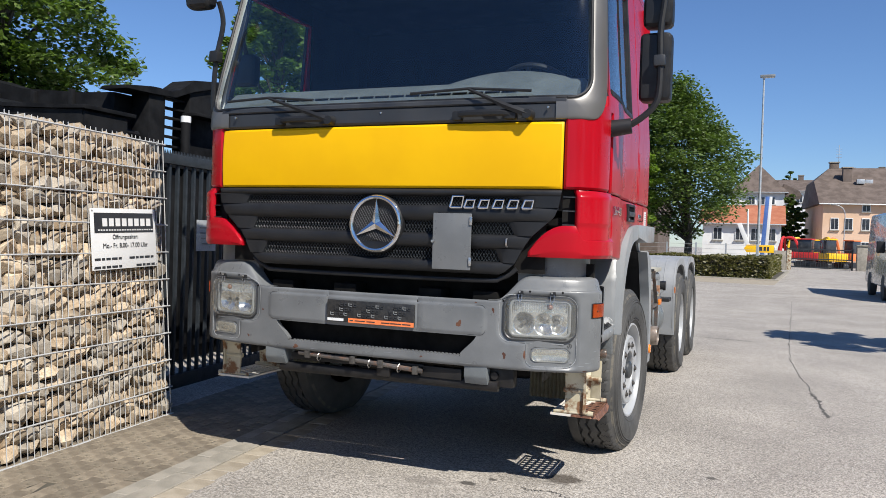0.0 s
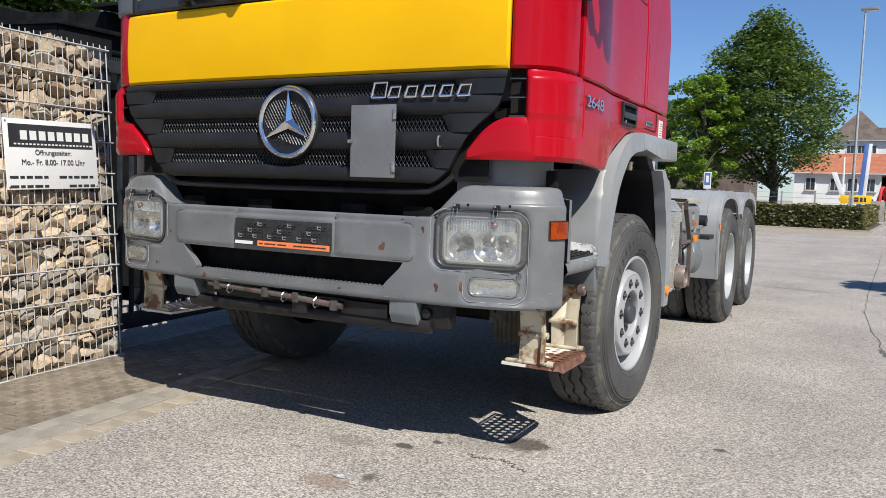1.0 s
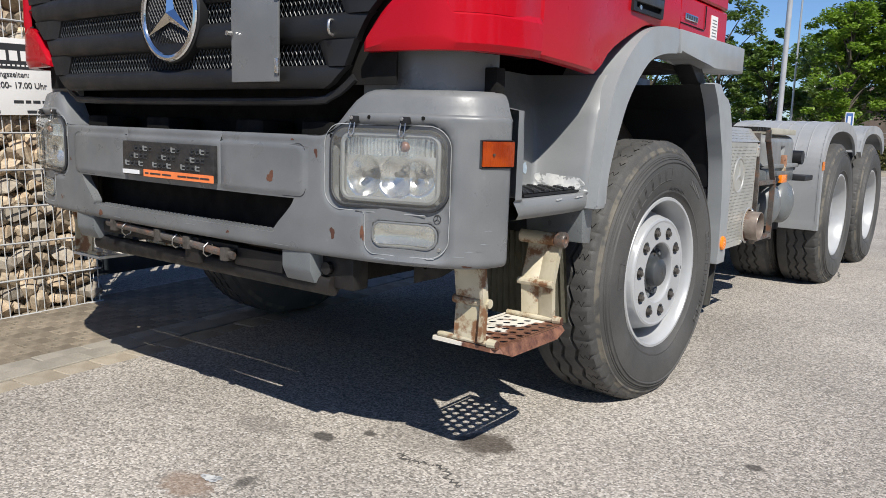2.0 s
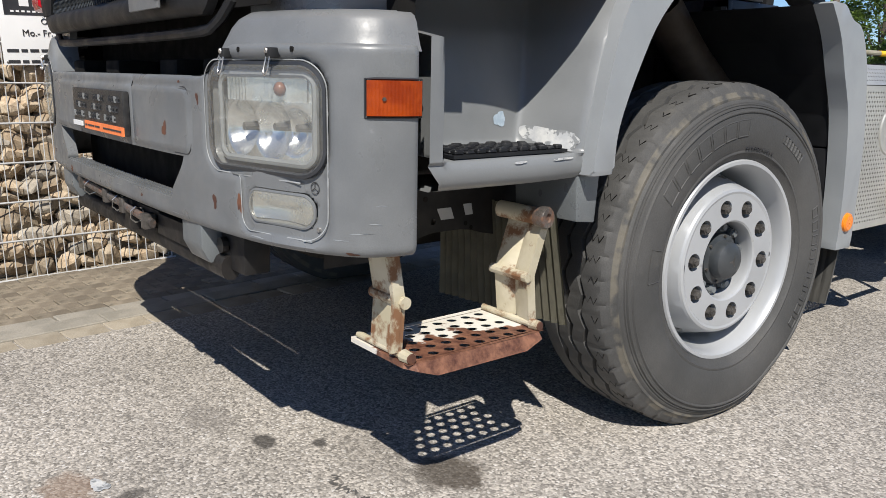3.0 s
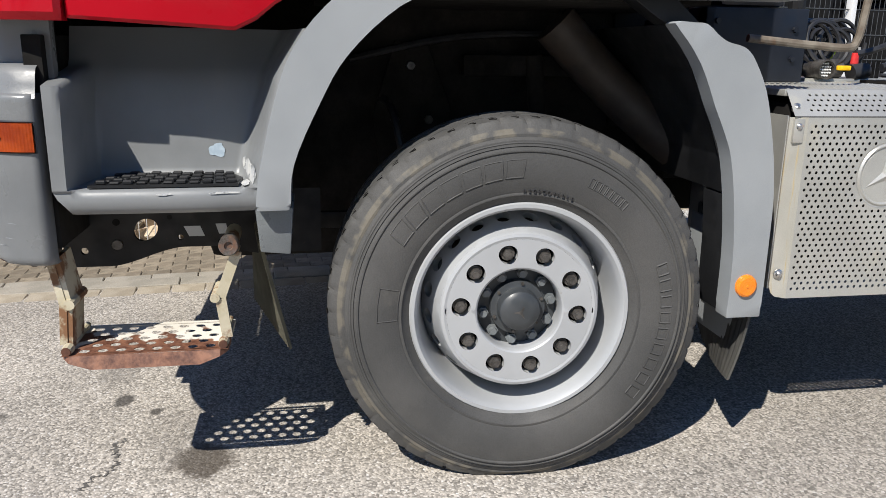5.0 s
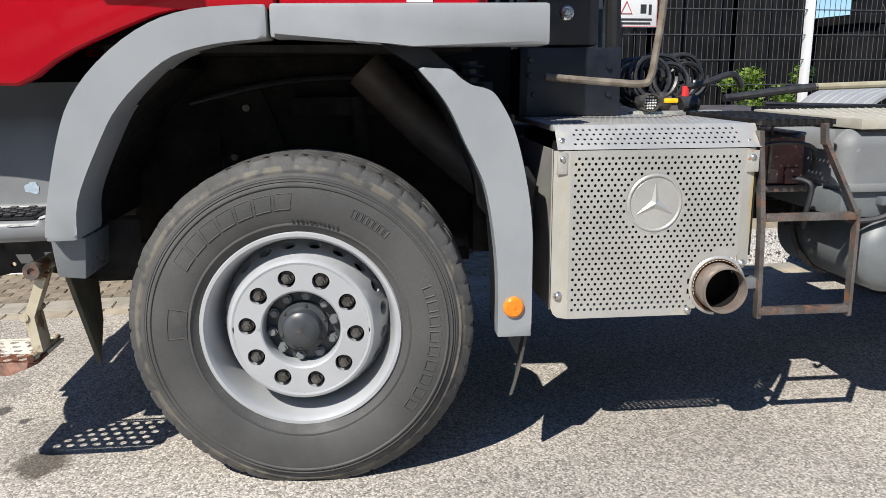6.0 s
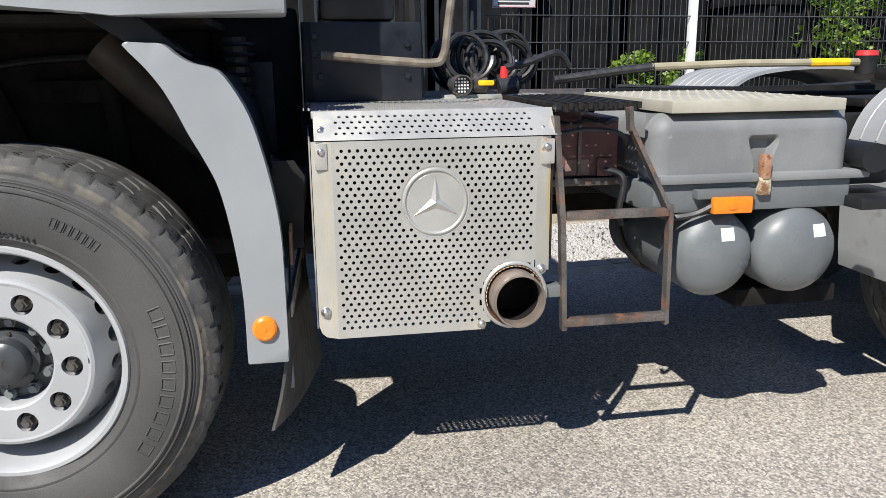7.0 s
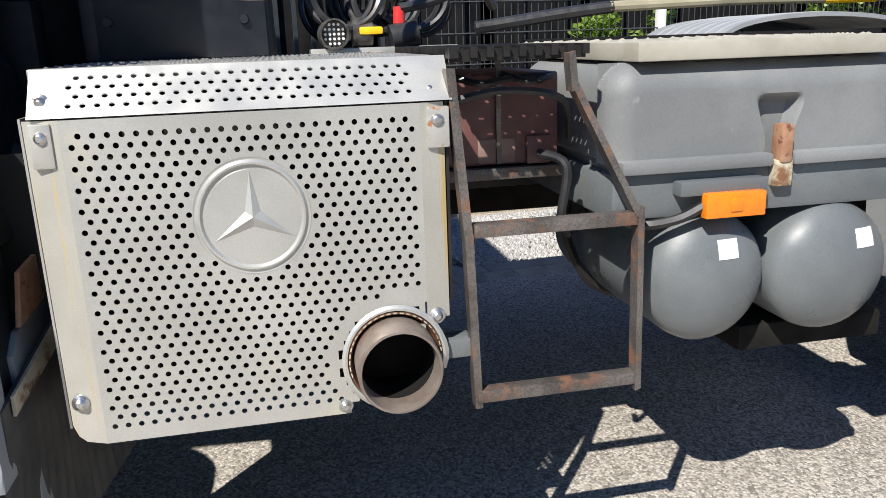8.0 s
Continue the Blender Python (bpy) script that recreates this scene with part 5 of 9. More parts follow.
    for y, z, r in holes[1:2]:
        bm = B()
        cyl(bm, (sg * 0.905, y, z), (sg * 0.916, y, z), r * 0.95, r * 0.9, 12)
        part("bolt", bm, "nut", plate)
    # uncut holes: black discs stand in for the shade inside them
    for y, z, r in holes[4:]:
        bm = B()
        cyl(bm, (sg * 0.9135, y, z), (sg * 0.9145, y, z), r, r, 12)
        part("drilled_hole", bm, "cavity", plate)
    for y, z, w in ((-0.885, 0.685, 0.055), (-0.80, 0.69, 0.035)):
        bm = B()
        prism(bm, [(y, z + 0.03), (y + w * 0.8, z + 0.03), (y + w, z), (y + w * 0.25, z)], "x", sg * 0.9135, sg * 0.9145)
        part("bare_patch", bm, "silver", plate)

# folding lower step, with its links
def foldstep(sg):
    bm = B()
    X0, X1, Y0, Y1, Z = 0.955, 1.19, -1.155, -0.755, 0.440
    f = lambda u, v, d: Vector((sg * u, v, Z - d))
    nu, nv = 5, 8
    du, dv = (X1 - X0 - 0.03) / nu, (Y1 - Y0 - 0.05) / nv
    for i in range(nu):
        off = dv / 2 if i % 2 else 0
        a = Y0 + 0.025
        u0 = X0 + 0.015 + i * du
        if off:
            sheet(bm, f, [u0, u0 + du], [a, a + off])
            sheet(bm, f, [u0, u0 + du], [a + off + (nv - 1) * dv, Y1 - 0.025])
        for j in range(nv - (1 if off else 0)):
            holed(bm, f, u0, u0 + du, a + off + j * dv, a + off + (j + 1) * dv, 0.0128, 0.0128, 16, 0.0018)
    for ua, ub, va, vb in ((X0, X0 + 0.015, Y0, Y1), (X1 - 0.015, X1, Y0, Y1), (X0 + 0.015, X1 - 0.015, Y0, Y0 + 0.025), (X0 + 0.015, X1 - 0.015, Y1 - 0.025, Y1)):
        sheet(bm, f, [ua, ub], [va, vb])
    # rolled lip all round, deeper in the middle of the outer edge
    rim = [(X1, Y0 + 0.02), (X1, Y0 + 0.07), (X1, Y1 - 0.07), (X1, Y1 - 0.02), (X1 - 0.02, Y1), (X0, Y1), (X0, Y0), (X1 - 0.02, Y0)]
    dep = [0.015, 0.034, 0.034, 0.015, 0.012, 0.012, 0.012, 0.012]
    tv = [bm.verts.new((sg * x, y, Z + 0.0005)) for x, y in rim]
    lv = [bm.verts.new((sg * (x + (0.012 if x == X1 else 0)), y, Z - d)) for (x, y), d in zip(rim, dep)]
    for i in range(8):
        j = (i + 1) % 8
        bm.faces.new((tv[i], tv[j], lv[j], lv[i]))
    stp = part("folding_step", bm, stepm, truck, "rusty cream folding step with round holes")
    for y in (Y0 + 0.012, Y1 - 0.012):
        bm = B()
        tube(bm, [(sg * 0.97, y, Z + 0.009), (sg * 1.165, y, Z + 0.009)], 0.0085, 10)
        cyl(bm, (sg * 1.155, y, Z + 0.011), (sg * 1.184, y, Z + 0.011), 0.0145, 0.0125, 10)
        part("hinge_pin", bm, "cream", stp)
        bm = B()
        cyl(bm, (sg * 1.1835, y, Z + 0.011), (sg * 1.187, y, Z + 0.011), 0.0125, 0.011, 10)
        part("pin_head", bm, "rust", stp)
    # rear link pair
    for (ya, za), (yb, zb) in (((-0.772, 0.455), (-0.785, 0.565)), ((-0.785, 0.575), (-0.735, 0.70))):
        bm = B()
        d = Vector((0, yb - ya, zb - za)).normalized()
        n = Vector((0, -d.z, d.y))
        for w in (0,):
            a, b = Vector((0, ya, za)), Vector((0, yb, zb))
            prof = [(-0.06, 0.0), (-0.02, 0.004), (0.0, 0.014), (0.02, 0.004), (0.06, 0.0), (0.06, 0.028), (0.054, 0.028), (0.052, 0.008), (0.0, 0.02), (-0.052, 0.006), (-0.06, 0.006)]
            rings(bm, [[Vector((sg * (1.09 + u), p.y, p.z)) - n * v for u, v in prof] for p in (a, b)])
        part("step_link", bm, "cream", stp, "cream steel link with rust")
    bm = B()
    tube(bm, [(sg * 1.02, -0.785, 0.57), (sg * 1.155, -0.785, 0.57)], 0.0125, 10)
    part("hinge_tube", bm, "cream", stp)
    bm = B()
    tube(bm, [(sg * 1.0, -0.74, 0.715), (sg * 1.16, -0.74, 0.715)], 0.022, 12)
    part("hinge_tube", bm, "cream", stp)
    bm = B()
    lathe(bm, [(0.022, 1.135), (0.027, 1.14), (0.0275, 1.168), (0.024, 1.174), (0.012, 1.174), (0.010, 1.168), (0.0, 1.168)], 20, (0, -0.74, 0.715), "x")
    for v in bm.verts:
        v.co.x *= sg
    part("hinge_head", bm, "worn", stp, "rusty hinge pin head")
    for (ya, za), (yb, zb) in (((-1.143, 0.455), (-1.135, 0.565)), ((-1.135, 0.565), (-1.155, 0.69))):
        bm = B()
        box(bm, sg * 1.03, sg * 1.14, -0.006, 0.006, 0.0, 1.0)
        box(bm, sg * 1.131, sg * 1.143, -0.024, -0.0062, 0.0, 1.0)
        for v in bm.verts:
            k = v.co.z
            v.co = Vector((v.co.x, v.co.y + ya + (yb - ya) * k, za + (zb - za) * k))
        part("step_link", bm, "cream", stp)
    bm = B()
    tube(bm, [(sg * 1.02, -1.135, 0.565), (sg * 1.15, -1.135, 0.565)], 0.014, 10)
    part("hinge_tube", bm, "cream", stp)


stepm = mat("step_plate_paint", (0.66, 0.62, 0.54), (0.72, 0.69, 0.62), 8, 0.6, bump=0.15, bscale=90)
_t = stepm.node_tree
_geo = _t.nodes.new("ShaderNodeTexCoord")
_sep = _t.nodes.new("ShaderNodeSeparateXYZ")
_t.links.new(_geo.outputs["Object"], _sep.inputs[0])
_n = _t.nodes.new("ShaderNodeTexNoise")
_n.inputs["Scale"].default_value, _n.inputs["Detail"].default_value = 14, 6
_t.links.new(_geo.outputs["Object"], _n.inputs["Vector"])
_a = _t.nodes.new("ShaderNodeMath")
_a.operation = "MULTIPLY_ADD"
_a.inputs[1].default_value, _a.inputs[2].default_value = 0.42, -0.21
_t.links.new(_n.outputs["Fac"], _a.inputs[0])
_b = _t.nodes.new("ShaderNodeMath")
_b.operation = "ADD"
_t.links.new(_a.outputs[0], _b.inputs[0]), _t.links.new(_sep.outputs[0], _b.inputs[1])
_r = _t.nodes.new("ShaderNodeMapRange")
_r.inputs[1].default_value, _r.inputs[2].default_value = 1.085, 1.105
_t.links.new(_b.outputs[0], _r.inputs[0])
_m = _t.nodes.new("ShaderNodeMix")
_m.data_type = "RGBA"
_n2 = _t.nodes.new("ShaderNodeTexNoise")
_n2.inputs["Scale"].default_value, _n2.inputs["Detail"].default_value, _n2.inputs["Roughness"].default_value = 32, 8, 0.7
_t.links.new(_geo.outputs["Object"], _n2.inputs["Vector"])
_rr = _t.nodes.new("ShaderNodeMapRange")
_rr.inputs[1].default_value, _rr.inputs[2].default_value = 0.36, 0.64
_t.links.new(_n2.outputs["Fac"], _rr.inputs[0])
_m2 = _t.nodes.new("ShaderNodeMix")
_m2.data_type = "RGBA"
_m2.inputs[6].default_value, _m2.inputs[7].default_value = (0.075, 0.028, 0.018, 1), (0.25, 0.115, 0.068, 1)
_t.links.new(_rr.outputs[0], _m2.inputs[0])
_t.links.new(_m2.outputs[2], _m.inputs[7])
_bs = _t.nodes["Principled BSDF"]
_t.links.new(_bs.inputs["Base Color"].links[0].from_socket, _m.inputs[6])
_t.links.new(_r.outputs[0], _m.inputs[0])
_t.links.new(_m.outputs[2], _bs.inputs["Base Color"])
foldstep(1), foldstep(-1)

# bits under the bumper
bm = B()
tube(bm, [(-0.60, -1.36, 0.575), (0.72, -1.36, 0.585)], 0.030, 14)
part("underrun_tube", bm, "chassis", truck)
bm = B()
box(bm, -0.52, 0.30, -1.40, -1.34, 0.625, 0.665, 0.006)
box(bm, 0.02, 0.10, -1.42, -1.33, 0.58, 0.67, 0.006)
box(bm, 0.28, 0.52, -1.40, -1.33, 0.60, 0.66, 0.006)
part("tow_beam", bm, "chassis", truck, "worn steel beam with wire ties")
bm = B()
tube(bm, [(-0.46, -1.425, 0.668), (-0.05, -1.43, 0.655), (0.30, -1.425, 0.632)], 0.013, 10)
rod = part("tow_rod", bm, "worn", truck, "bare steel rod tied under the bumper")
for x, z in ((-0.40, 0.666), (-0.12, 0.657), (0.05, 0.650), (0.26, 0.634)):
    bm = B()
    box(bm, x - 0.016, x + 0.016, -1.45, -1.40, z - 0.022, z + 0.022, 0.004)
    part("clamp", bm, "nut", rod)
for k, x in enumerate((-0.33, -0.02, 0.16)):
    bm = B()
    tube(bm, [(x + 0.004 * math.sin(i), -1.425 + 0.03 * math.cos(i * 0.9), 0.655 - 0.03 * k * 0.3 + 0.024 * math.sin(i * 0.9)) for i in range(9)], 0.0025, 5)
    part("wire_tie", bm, "steel", rod)
for x in (-0.68, 0.54):
    bm = B()
    prism(bm, [(-1.43, 0.69), (-1.43, 0.63), (-1.40, 0.59), (-1.30, 0.59), (-1.28, 0.69)], "x", x, x + 0.13, 0.01)
    part("tow_bracket", bm, "tankgrey", truck, "grey corner bracket")
bm = B()
box(bm, 0.66, 0.80, -1.36, -1.28, 0.58, 0.69, 0.01)
cyl(bm, (0.70, -1.362, 0.64), (0.70, -1.38, 0.64), 0.02, 0.02, 10)
part("bracket", bm, "chassis", truck)

# plate behind the front wheel, under the mudguard
for sg in (1, -1):
    bm = B()
    prism(bm, [(sg * 0.80, 0.34), (sg * 1.11, 0.34), (sg * 1.13, 0.66), (sg * 1.09, 0.69), (sg * 0.80, 0.70)], "y", 0.715, 0.727, 0.003)
    fp = part("flap_plate", bm, "fender", truck, "grey steel plate behind the wheel")
    bm = B()
    prism(bm, [(sg * 0.86, 0.715), (sg * 1.12, 0.705), (sg * 1.08, 0.79), (sg * 0.90, 0.80)], "y", 0.735, 0.745, 0.003)
    part("flap_bracket", bm, "latchrust", fp, "rusty bracket")
    for x in (0.93, 1.07):
        bm = B()
        cyl(bm, (sg * x, 0.716, 0.50), (sg * x, 0.706, 0.50), 0.010, 0.008, 8)
        part("bolt", bm, "rust", fp)
    bm = B()
    tube(bm, [(sg * 0.80, 0.714, 0.455), (sg * 1.11, 0.714, 0.455)], 0.0025, 4)
    part("fold_line", bm, "cavity", fp)

# chassis, engine and axles
for x in (-0.43, 0.43):
    bm = B()
    prism(bm, [(x - 0.04, 0.76), (x + 0.04, 0.76), (x + 0.04, 1.03), (x - 0.04, 1.03)], "y", -1.1, 5.6, 0.008)
    part("frame_rail", bm, "chassis", truck, "black chassis frame rail")
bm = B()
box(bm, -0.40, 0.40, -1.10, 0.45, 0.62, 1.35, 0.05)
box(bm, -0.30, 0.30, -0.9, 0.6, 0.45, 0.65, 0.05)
part("engine", bm, "shaded_dirt", truck)
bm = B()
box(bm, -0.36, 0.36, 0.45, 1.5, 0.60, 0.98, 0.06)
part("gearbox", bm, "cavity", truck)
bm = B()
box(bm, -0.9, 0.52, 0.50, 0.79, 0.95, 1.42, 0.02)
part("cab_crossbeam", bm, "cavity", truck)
bm = B()
box(bm, -0.2, 0.2, 1.4, 3.2, 0.62, 0.78, 0.04)
part("propeller_shaft", bm, "cavity", truck)
bm = B()
tube(bm, [(-0.98, 0, 0.50), (-0.5, 0, 0.44), (0.5, 0, 0.44), (0.98, 0, 0.50)], 0.06, 10)
box(bm, -0.50, -0.38, -0.7, 0.75, 0.60, 0.66, 0.01)
box(bm, 0.38, 0.50, -0.7, 0.75, 0.60, 0.66, 0.01)
part("front_axle", bm, "chassis", truck)
for y in (3.44, 4.79):
    bm = B()
    tube(bm, [(-0.9, y, 0.52), (0.9, y, 0.52)], 0.09, 12)
    bmesh.ops.create_icosphere(bm, subdivisions=2, radius=0.22, matrix=Matrix.Translation((0, y, 0.54)))
    part("rear_axle", bm, "chassis", truck)
bm = B()
tube(bm, bend([(0.72, 0.22, 1.30), (0.74, 0.42, 1.10), (0.80, 0.66, 0.90), (0.82, 0.80, 0.86)], 5), 0.075, 12)
part("exhaust_pipe", bm, "pipebrown", truck, "browned exhaust pipe")
bm = B()
box(bm, 0.45, 0.60, 0.62, 0.70, 0.60, 1.25, 0.01)
part("cab_stay", bm, "chassis", truck)
bm = B()
tube(bm, [(0.70, 0.58, 1.32), (0.70, 0.60, 1.02)], 0.045, 10)
for i in range(9):
    coil = B()
    lathe(coil, [(0.05, -0.006), (0.062, 0.0), (0.05, 0.006)], 16, (0.70, 0.59, 1.06 + i * 0.03), "z")
    part("spring_coil", coil, "chassis", truck)
part("cab_suspension", bm, "chassis", truck)
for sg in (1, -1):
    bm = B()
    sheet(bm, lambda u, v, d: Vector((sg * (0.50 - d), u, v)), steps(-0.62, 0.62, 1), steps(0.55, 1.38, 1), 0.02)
    part("wheelhouse_wall", bm, "shaded_dirt", truck)
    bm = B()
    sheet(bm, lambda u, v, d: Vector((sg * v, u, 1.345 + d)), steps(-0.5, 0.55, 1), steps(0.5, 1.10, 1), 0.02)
    part("wheelhouse_roof", bm, "shaded_dirt", truck)
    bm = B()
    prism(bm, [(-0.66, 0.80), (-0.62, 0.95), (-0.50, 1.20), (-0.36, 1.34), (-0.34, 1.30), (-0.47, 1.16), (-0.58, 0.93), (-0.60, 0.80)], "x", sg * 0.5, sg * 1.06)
    part("inner_wing_front", bm, "shaded_dirt", truck)

# running gear seen inside the wheel arch
for sg in (1, -1):
    bm = B()
    tube(bm, [(sg * 0.60, 0.26, 0.58), (sg * 0.60, 0.22, 0.92)], 0.038, 14)
    tube(bm, [(sg * 0.60, 0.22, 0.90), (sg * 0.60, 0.19, 1.20)], 0.030, 14)
    part("shock_absorber", bm, "shaded_dirt", truck)
    bm = B()
    prism(bm, [(-0.30, 0.72), (-0.12, 0.72), (-0.08, 1.02), (-0.16, 1.24), (-0.26, 1.24), (-0.33, 1.0)], "x", sg * 0.515, sg * 0.54, 0.006)
    br = part("spring_hanger", bm, "shaded_dirt", truck)
    for y, z in ((-0.25, 0.80), (-0.16, 0.80), (-0.26, 0.98), (-0.15, 0.98), (-0.21, 1.16)):
        bm = B()
        cyl(bm, (sg * 0.54, y, z), (sg * 0.555, y, z), 0.016, 0.014, 6)
        part("bolt", bm, "nut", br)
    bm = B()
    box(bm, sg * 0.52, sg * 0.60, -0.05, 0.50, 1.13, 1.20, 0.012)
    part("wing_carrier", bm, "shaded_dirt", truck)
    bm = B()
    cyl(bm, (sg * 0.70, -0.10, 0.74), (sg * 0.70, -0.26, 0.80), 0.085, 0.08, 20)
    cyl(bm, (sg * 0.70, -0.10, 0.74), (sg * 0.70, -0.07, 0.73), 0.09, 0.09, 20)
    part("brake_chamber", bm, "chassis", truck)
    bm = B()
    tube(bm, bend([(sg * 0.54, -0.30, 1.05), (sg * 0.64, -0.28, 1.02), (sg * 0.70, -0.26, 0.92), (sg * 0.70, -0.25, 0.84)], 6), 0.013, 8)
    part("brake_hose", bm, "rubberhose", truck)
    bm = B()
    tube(bm, bend([(sg * 0.54, 0.45, 1.26), (sg * 0.56, 0.20, 1.27), (sg * 0.55, -0.10, 1.25), (sg * 0.54, -0.40, 1.18)], 6), 0.012, 8)
    part("air_line", bm, "rubberhose", truck)

# ---- wheels ----
def tyre_mesh():
    bm = B()
    prof = [(0.292, -0.010), (0.315, 0.006), (0.330, 0.015), (0.333, 0.0205), (0.337, 0.0205), (0.340, 0.0195), (0.345, 0.022), (0.39, 0.030), (0.43, 0.028), (0.447, 0.0245), (0.450, 0.028), (0.453, 0.028), (0.456, 0.0225), (0.462, 0.020), (0.464, 0.0225), (0.467, 0.0215), (0.469, 0.0155), (0.472, 0.0165), (0.474, 0.0155), (0.475, 0.0115), (0.478, 0.0115), (0.480, 0.0105), (0.486, 0.004), (0.494, 0.004), (0.500, -0.004), (0.520, -0.012), (0.531, -0.022), (0.535, -0.04),
            (0.536, -0.083), (0.518, -0.0855), (0.518, -0.0965), (0.536, -0.099), (0.537, -0.143), (0.519, -0.1455), (0.519, -0.1565), (0.537, -0.159), (0.536, -0.198), (0.518, -0.2005), (0.518, -0.2115), (0.536, -0.214),
            (0.534, -0.262), (0.525, -0.282), (0.49, -0.296), (0.40, -0.315), (0.34, -0.31), (0.292, -0.28)]
    seg = 384
    rows = []
    for k in range(seg):
        t = 2 * math.pi * k / seg
        c, s = math.cos(t), math.sin(t)
        row = []
        for i, (r, a) in enumerate(prof):
            if 24 <= i <= 26 and k % 8 == 0:
                r -= 0.0025 if i < 26 else 0.0075
            if 27 <= i <= 38:
                a += 0.010 * (1 - abs((k % 12) - 6) / 3.0)
                if k % 12 == 0 or k % 12 == 6 and i % 3:
                    r -= 0.002
            if 26 <= i <= 39:
                r += 0.0004 * math.sin(k * 0.43 + i)
            z = r * s
            if z < -0.508:  # pressed flat where it stands
                z = -0.508 - 0.02 * (-0.508 - z)
            if s < -0.85 and a > -0.02:
                a += 0.010 * (-0.85 - s) / 0.15
            row.append((a, r * c, z))
        rows.append(row)
    rows.append(rows[0])
    vs = rings(bm, rows, False)
    bmesh.ops.remove_doubles(bm, verts=vs[0] + vs[-1], dist=1e-5)
    return bm


def sidewall_marks(bm, t0, t1, r0, r1, n, skew=0.0, gap=0.25, thick=0.0022):
    """Raised strokes on the sidewall between two angles: the outlines of bars in place of letters."""
    for i in range(n):
        a, b = t0 + (t1 - t0) * i / n, t0 + (t1 - t0) * (i + 1 - gap) / n
        def at(t, r, h):
            x = 0.030 - 0.9 * abs(r - 0.40) ** 1.6 + h
            return Vector((x, r * math.cos(t), r * math.sin(t)))
        k = skew
        for (p, q) in (((a, r0), (b, r0)), ((b, r0), (b + k, r1)), ((b + k, r1), (a + k, r1)), ((a + k, r1), (a, r0))):
            pts = [at(p[0] + (q[0] - p[0]) * j / 2, p[1] + (q[1] - p[1]) * j / 2, 0.0006) for j in range(3)]
            tube(bm, pts, thick, 4, False)


def wheel(centre, sg, front, first=None):
    """A steel wheel under the truck with its tyre, nuts and hub; sg turns its face outward."""
    cx, cy, cz = centre
    if first:
        w = copy_thing(first, Matrix.Translation(centre) @ Matrix.Rotation((0 if sg > 0 else math.pi) + (STEER if front else 0), 4, "Z"))
        return w
    bm = B()
    if front:
        face, well, cone_r = 0.0, -0.125, 0.224
        lathe(bm, [(0.308, -0.004), (0.311, 0.004), (0.307, 0.010), (0.297, 0.010), (0.291, 0.002), (0.286, -0.012), (0.281, -0.040), (0.273, -0.085), (0.267, -0.138)], 72)
    else:
        lathe(bm, [(0.308, -0.004), (0.311, 0.004), (0.307, 0.010), (0.297, 0.010), (0.290, 0.002), (0.280, -0.05), (0.268, -0.10), (0.262, -0.17)], 72)
    w = part("wheel", bm, "silver", truck, "silver painted steel wheel")
    w.location = centre
    tm = tyre_mesh()
    part("tyre", tm, "rubber", w, "worn dusty truck tyre")
    if front:
        bm = B()
        sidewall_marks(bm, radians(92), radians(150), 0.383, 0.430, 7, -0.02, 0.16, 0.0021)
        sidewall_marks(bm, radians(48), radians(66), 0.392, 0.418, 7, 0.0, 0.3, 0.0017)
        sidewall_marks(bm, radians(-38), radians(22), 0.395, 0.428, 9, 0.0, 0.35, 0.0024)
        sidewall_marks(bm, radians(168), radians(182), 0.345, 0.40, 1, 0.0, 0.0, 0.0016)
        sidewall_marks(bm, radians(242), radians(268), 0.40, 0.42, 9, 0.0, 0.3, 0.0012)
        tagged(part("sidewall_lettering", bm, "rubber", w, "raised mouldings on the sidewall"), kind="stuff")
        word = "REGROOVABLE"
        for k, ch in enumerate(word):
            a = radians(91 - 22 * k / (len(word) - 1))
            at_ = Matrix.Translation((0.0245, 0.345 * math.cos(a), 0.345 * math.sin(a))) @ Matrix.Rotation(a - math.pi / 2, 4, "X") @ Matrix.Rotation(math.pi / 2, 4, "Z") @ Matrix.Rotation(math.pi / 2, 4, "X")
            text("raised_letter", ch, 0.0135, at_, "ink", w, 0.0016)
        # worn zigzag sipes in the shoulder
        bm = B()
        q = random.Random(3)
        for k in range(58):
            a = 2 * math.pi * k / 58
            n = q.choice((3, 4, 5, 5))
            pts = []
            for i in range(n):
                x, b = -0.030 - 0.0115 * i, a + 0.018 * (1 if i % 2 else -1)
                pts.append((x, 0.5348 * math.cos(b), max(-0.5079, 0.5348 * math.sin(b))))
            tube(bm, pts, 0.0016, 4)
        tagged(part("tread_pattern", bm, "cavity", w, "worn zigzag sipes"), kind="stuff")
    n = 20 if front else 10
    bm = B()
    if front:
        # conical wall with hand holes, then the bolted face with ten pockets
        def cone(t, v, d):
            r = 0.267 + (0.226 - 0.267) * v - d * 0.6
            a = -0.138 + 0.128 * v - d * 0.4
            return Vector((a, r * math.cos(t), r * math.sin(t)))
        for k in range(n):
            a0, a1 = 2 * math.pi * k / n, 2 * math.pi * (k + 1) / n
            holed(bm, cone, a0, a1, 0.08, 0.62, 0.088, 0.19, 16, 0.03)
        sheet(bm, cone, steps(0, 2 * math.pi, 60), [0.0, 0.08])
        sheet(bm, cone, steps(0, 2 * math.pi, 60), [0.62, 0.80, 1.0])
        def facef(t, r, d):
            return Vector((-0.002 - d, r * math.cos(t), r * math.sin(t)))
        lathe(bm, [(0.226, -0.010), (0.222, -0.003), (0.214, 0.0), (0.207, -0.002)], 72)
        for k in range(10):
            a0, a1 = 2 * math.pi * (k - 0.5) / 10 - 0.085, 2 * math.pi * (k + 0.5) / 10 - 0.085
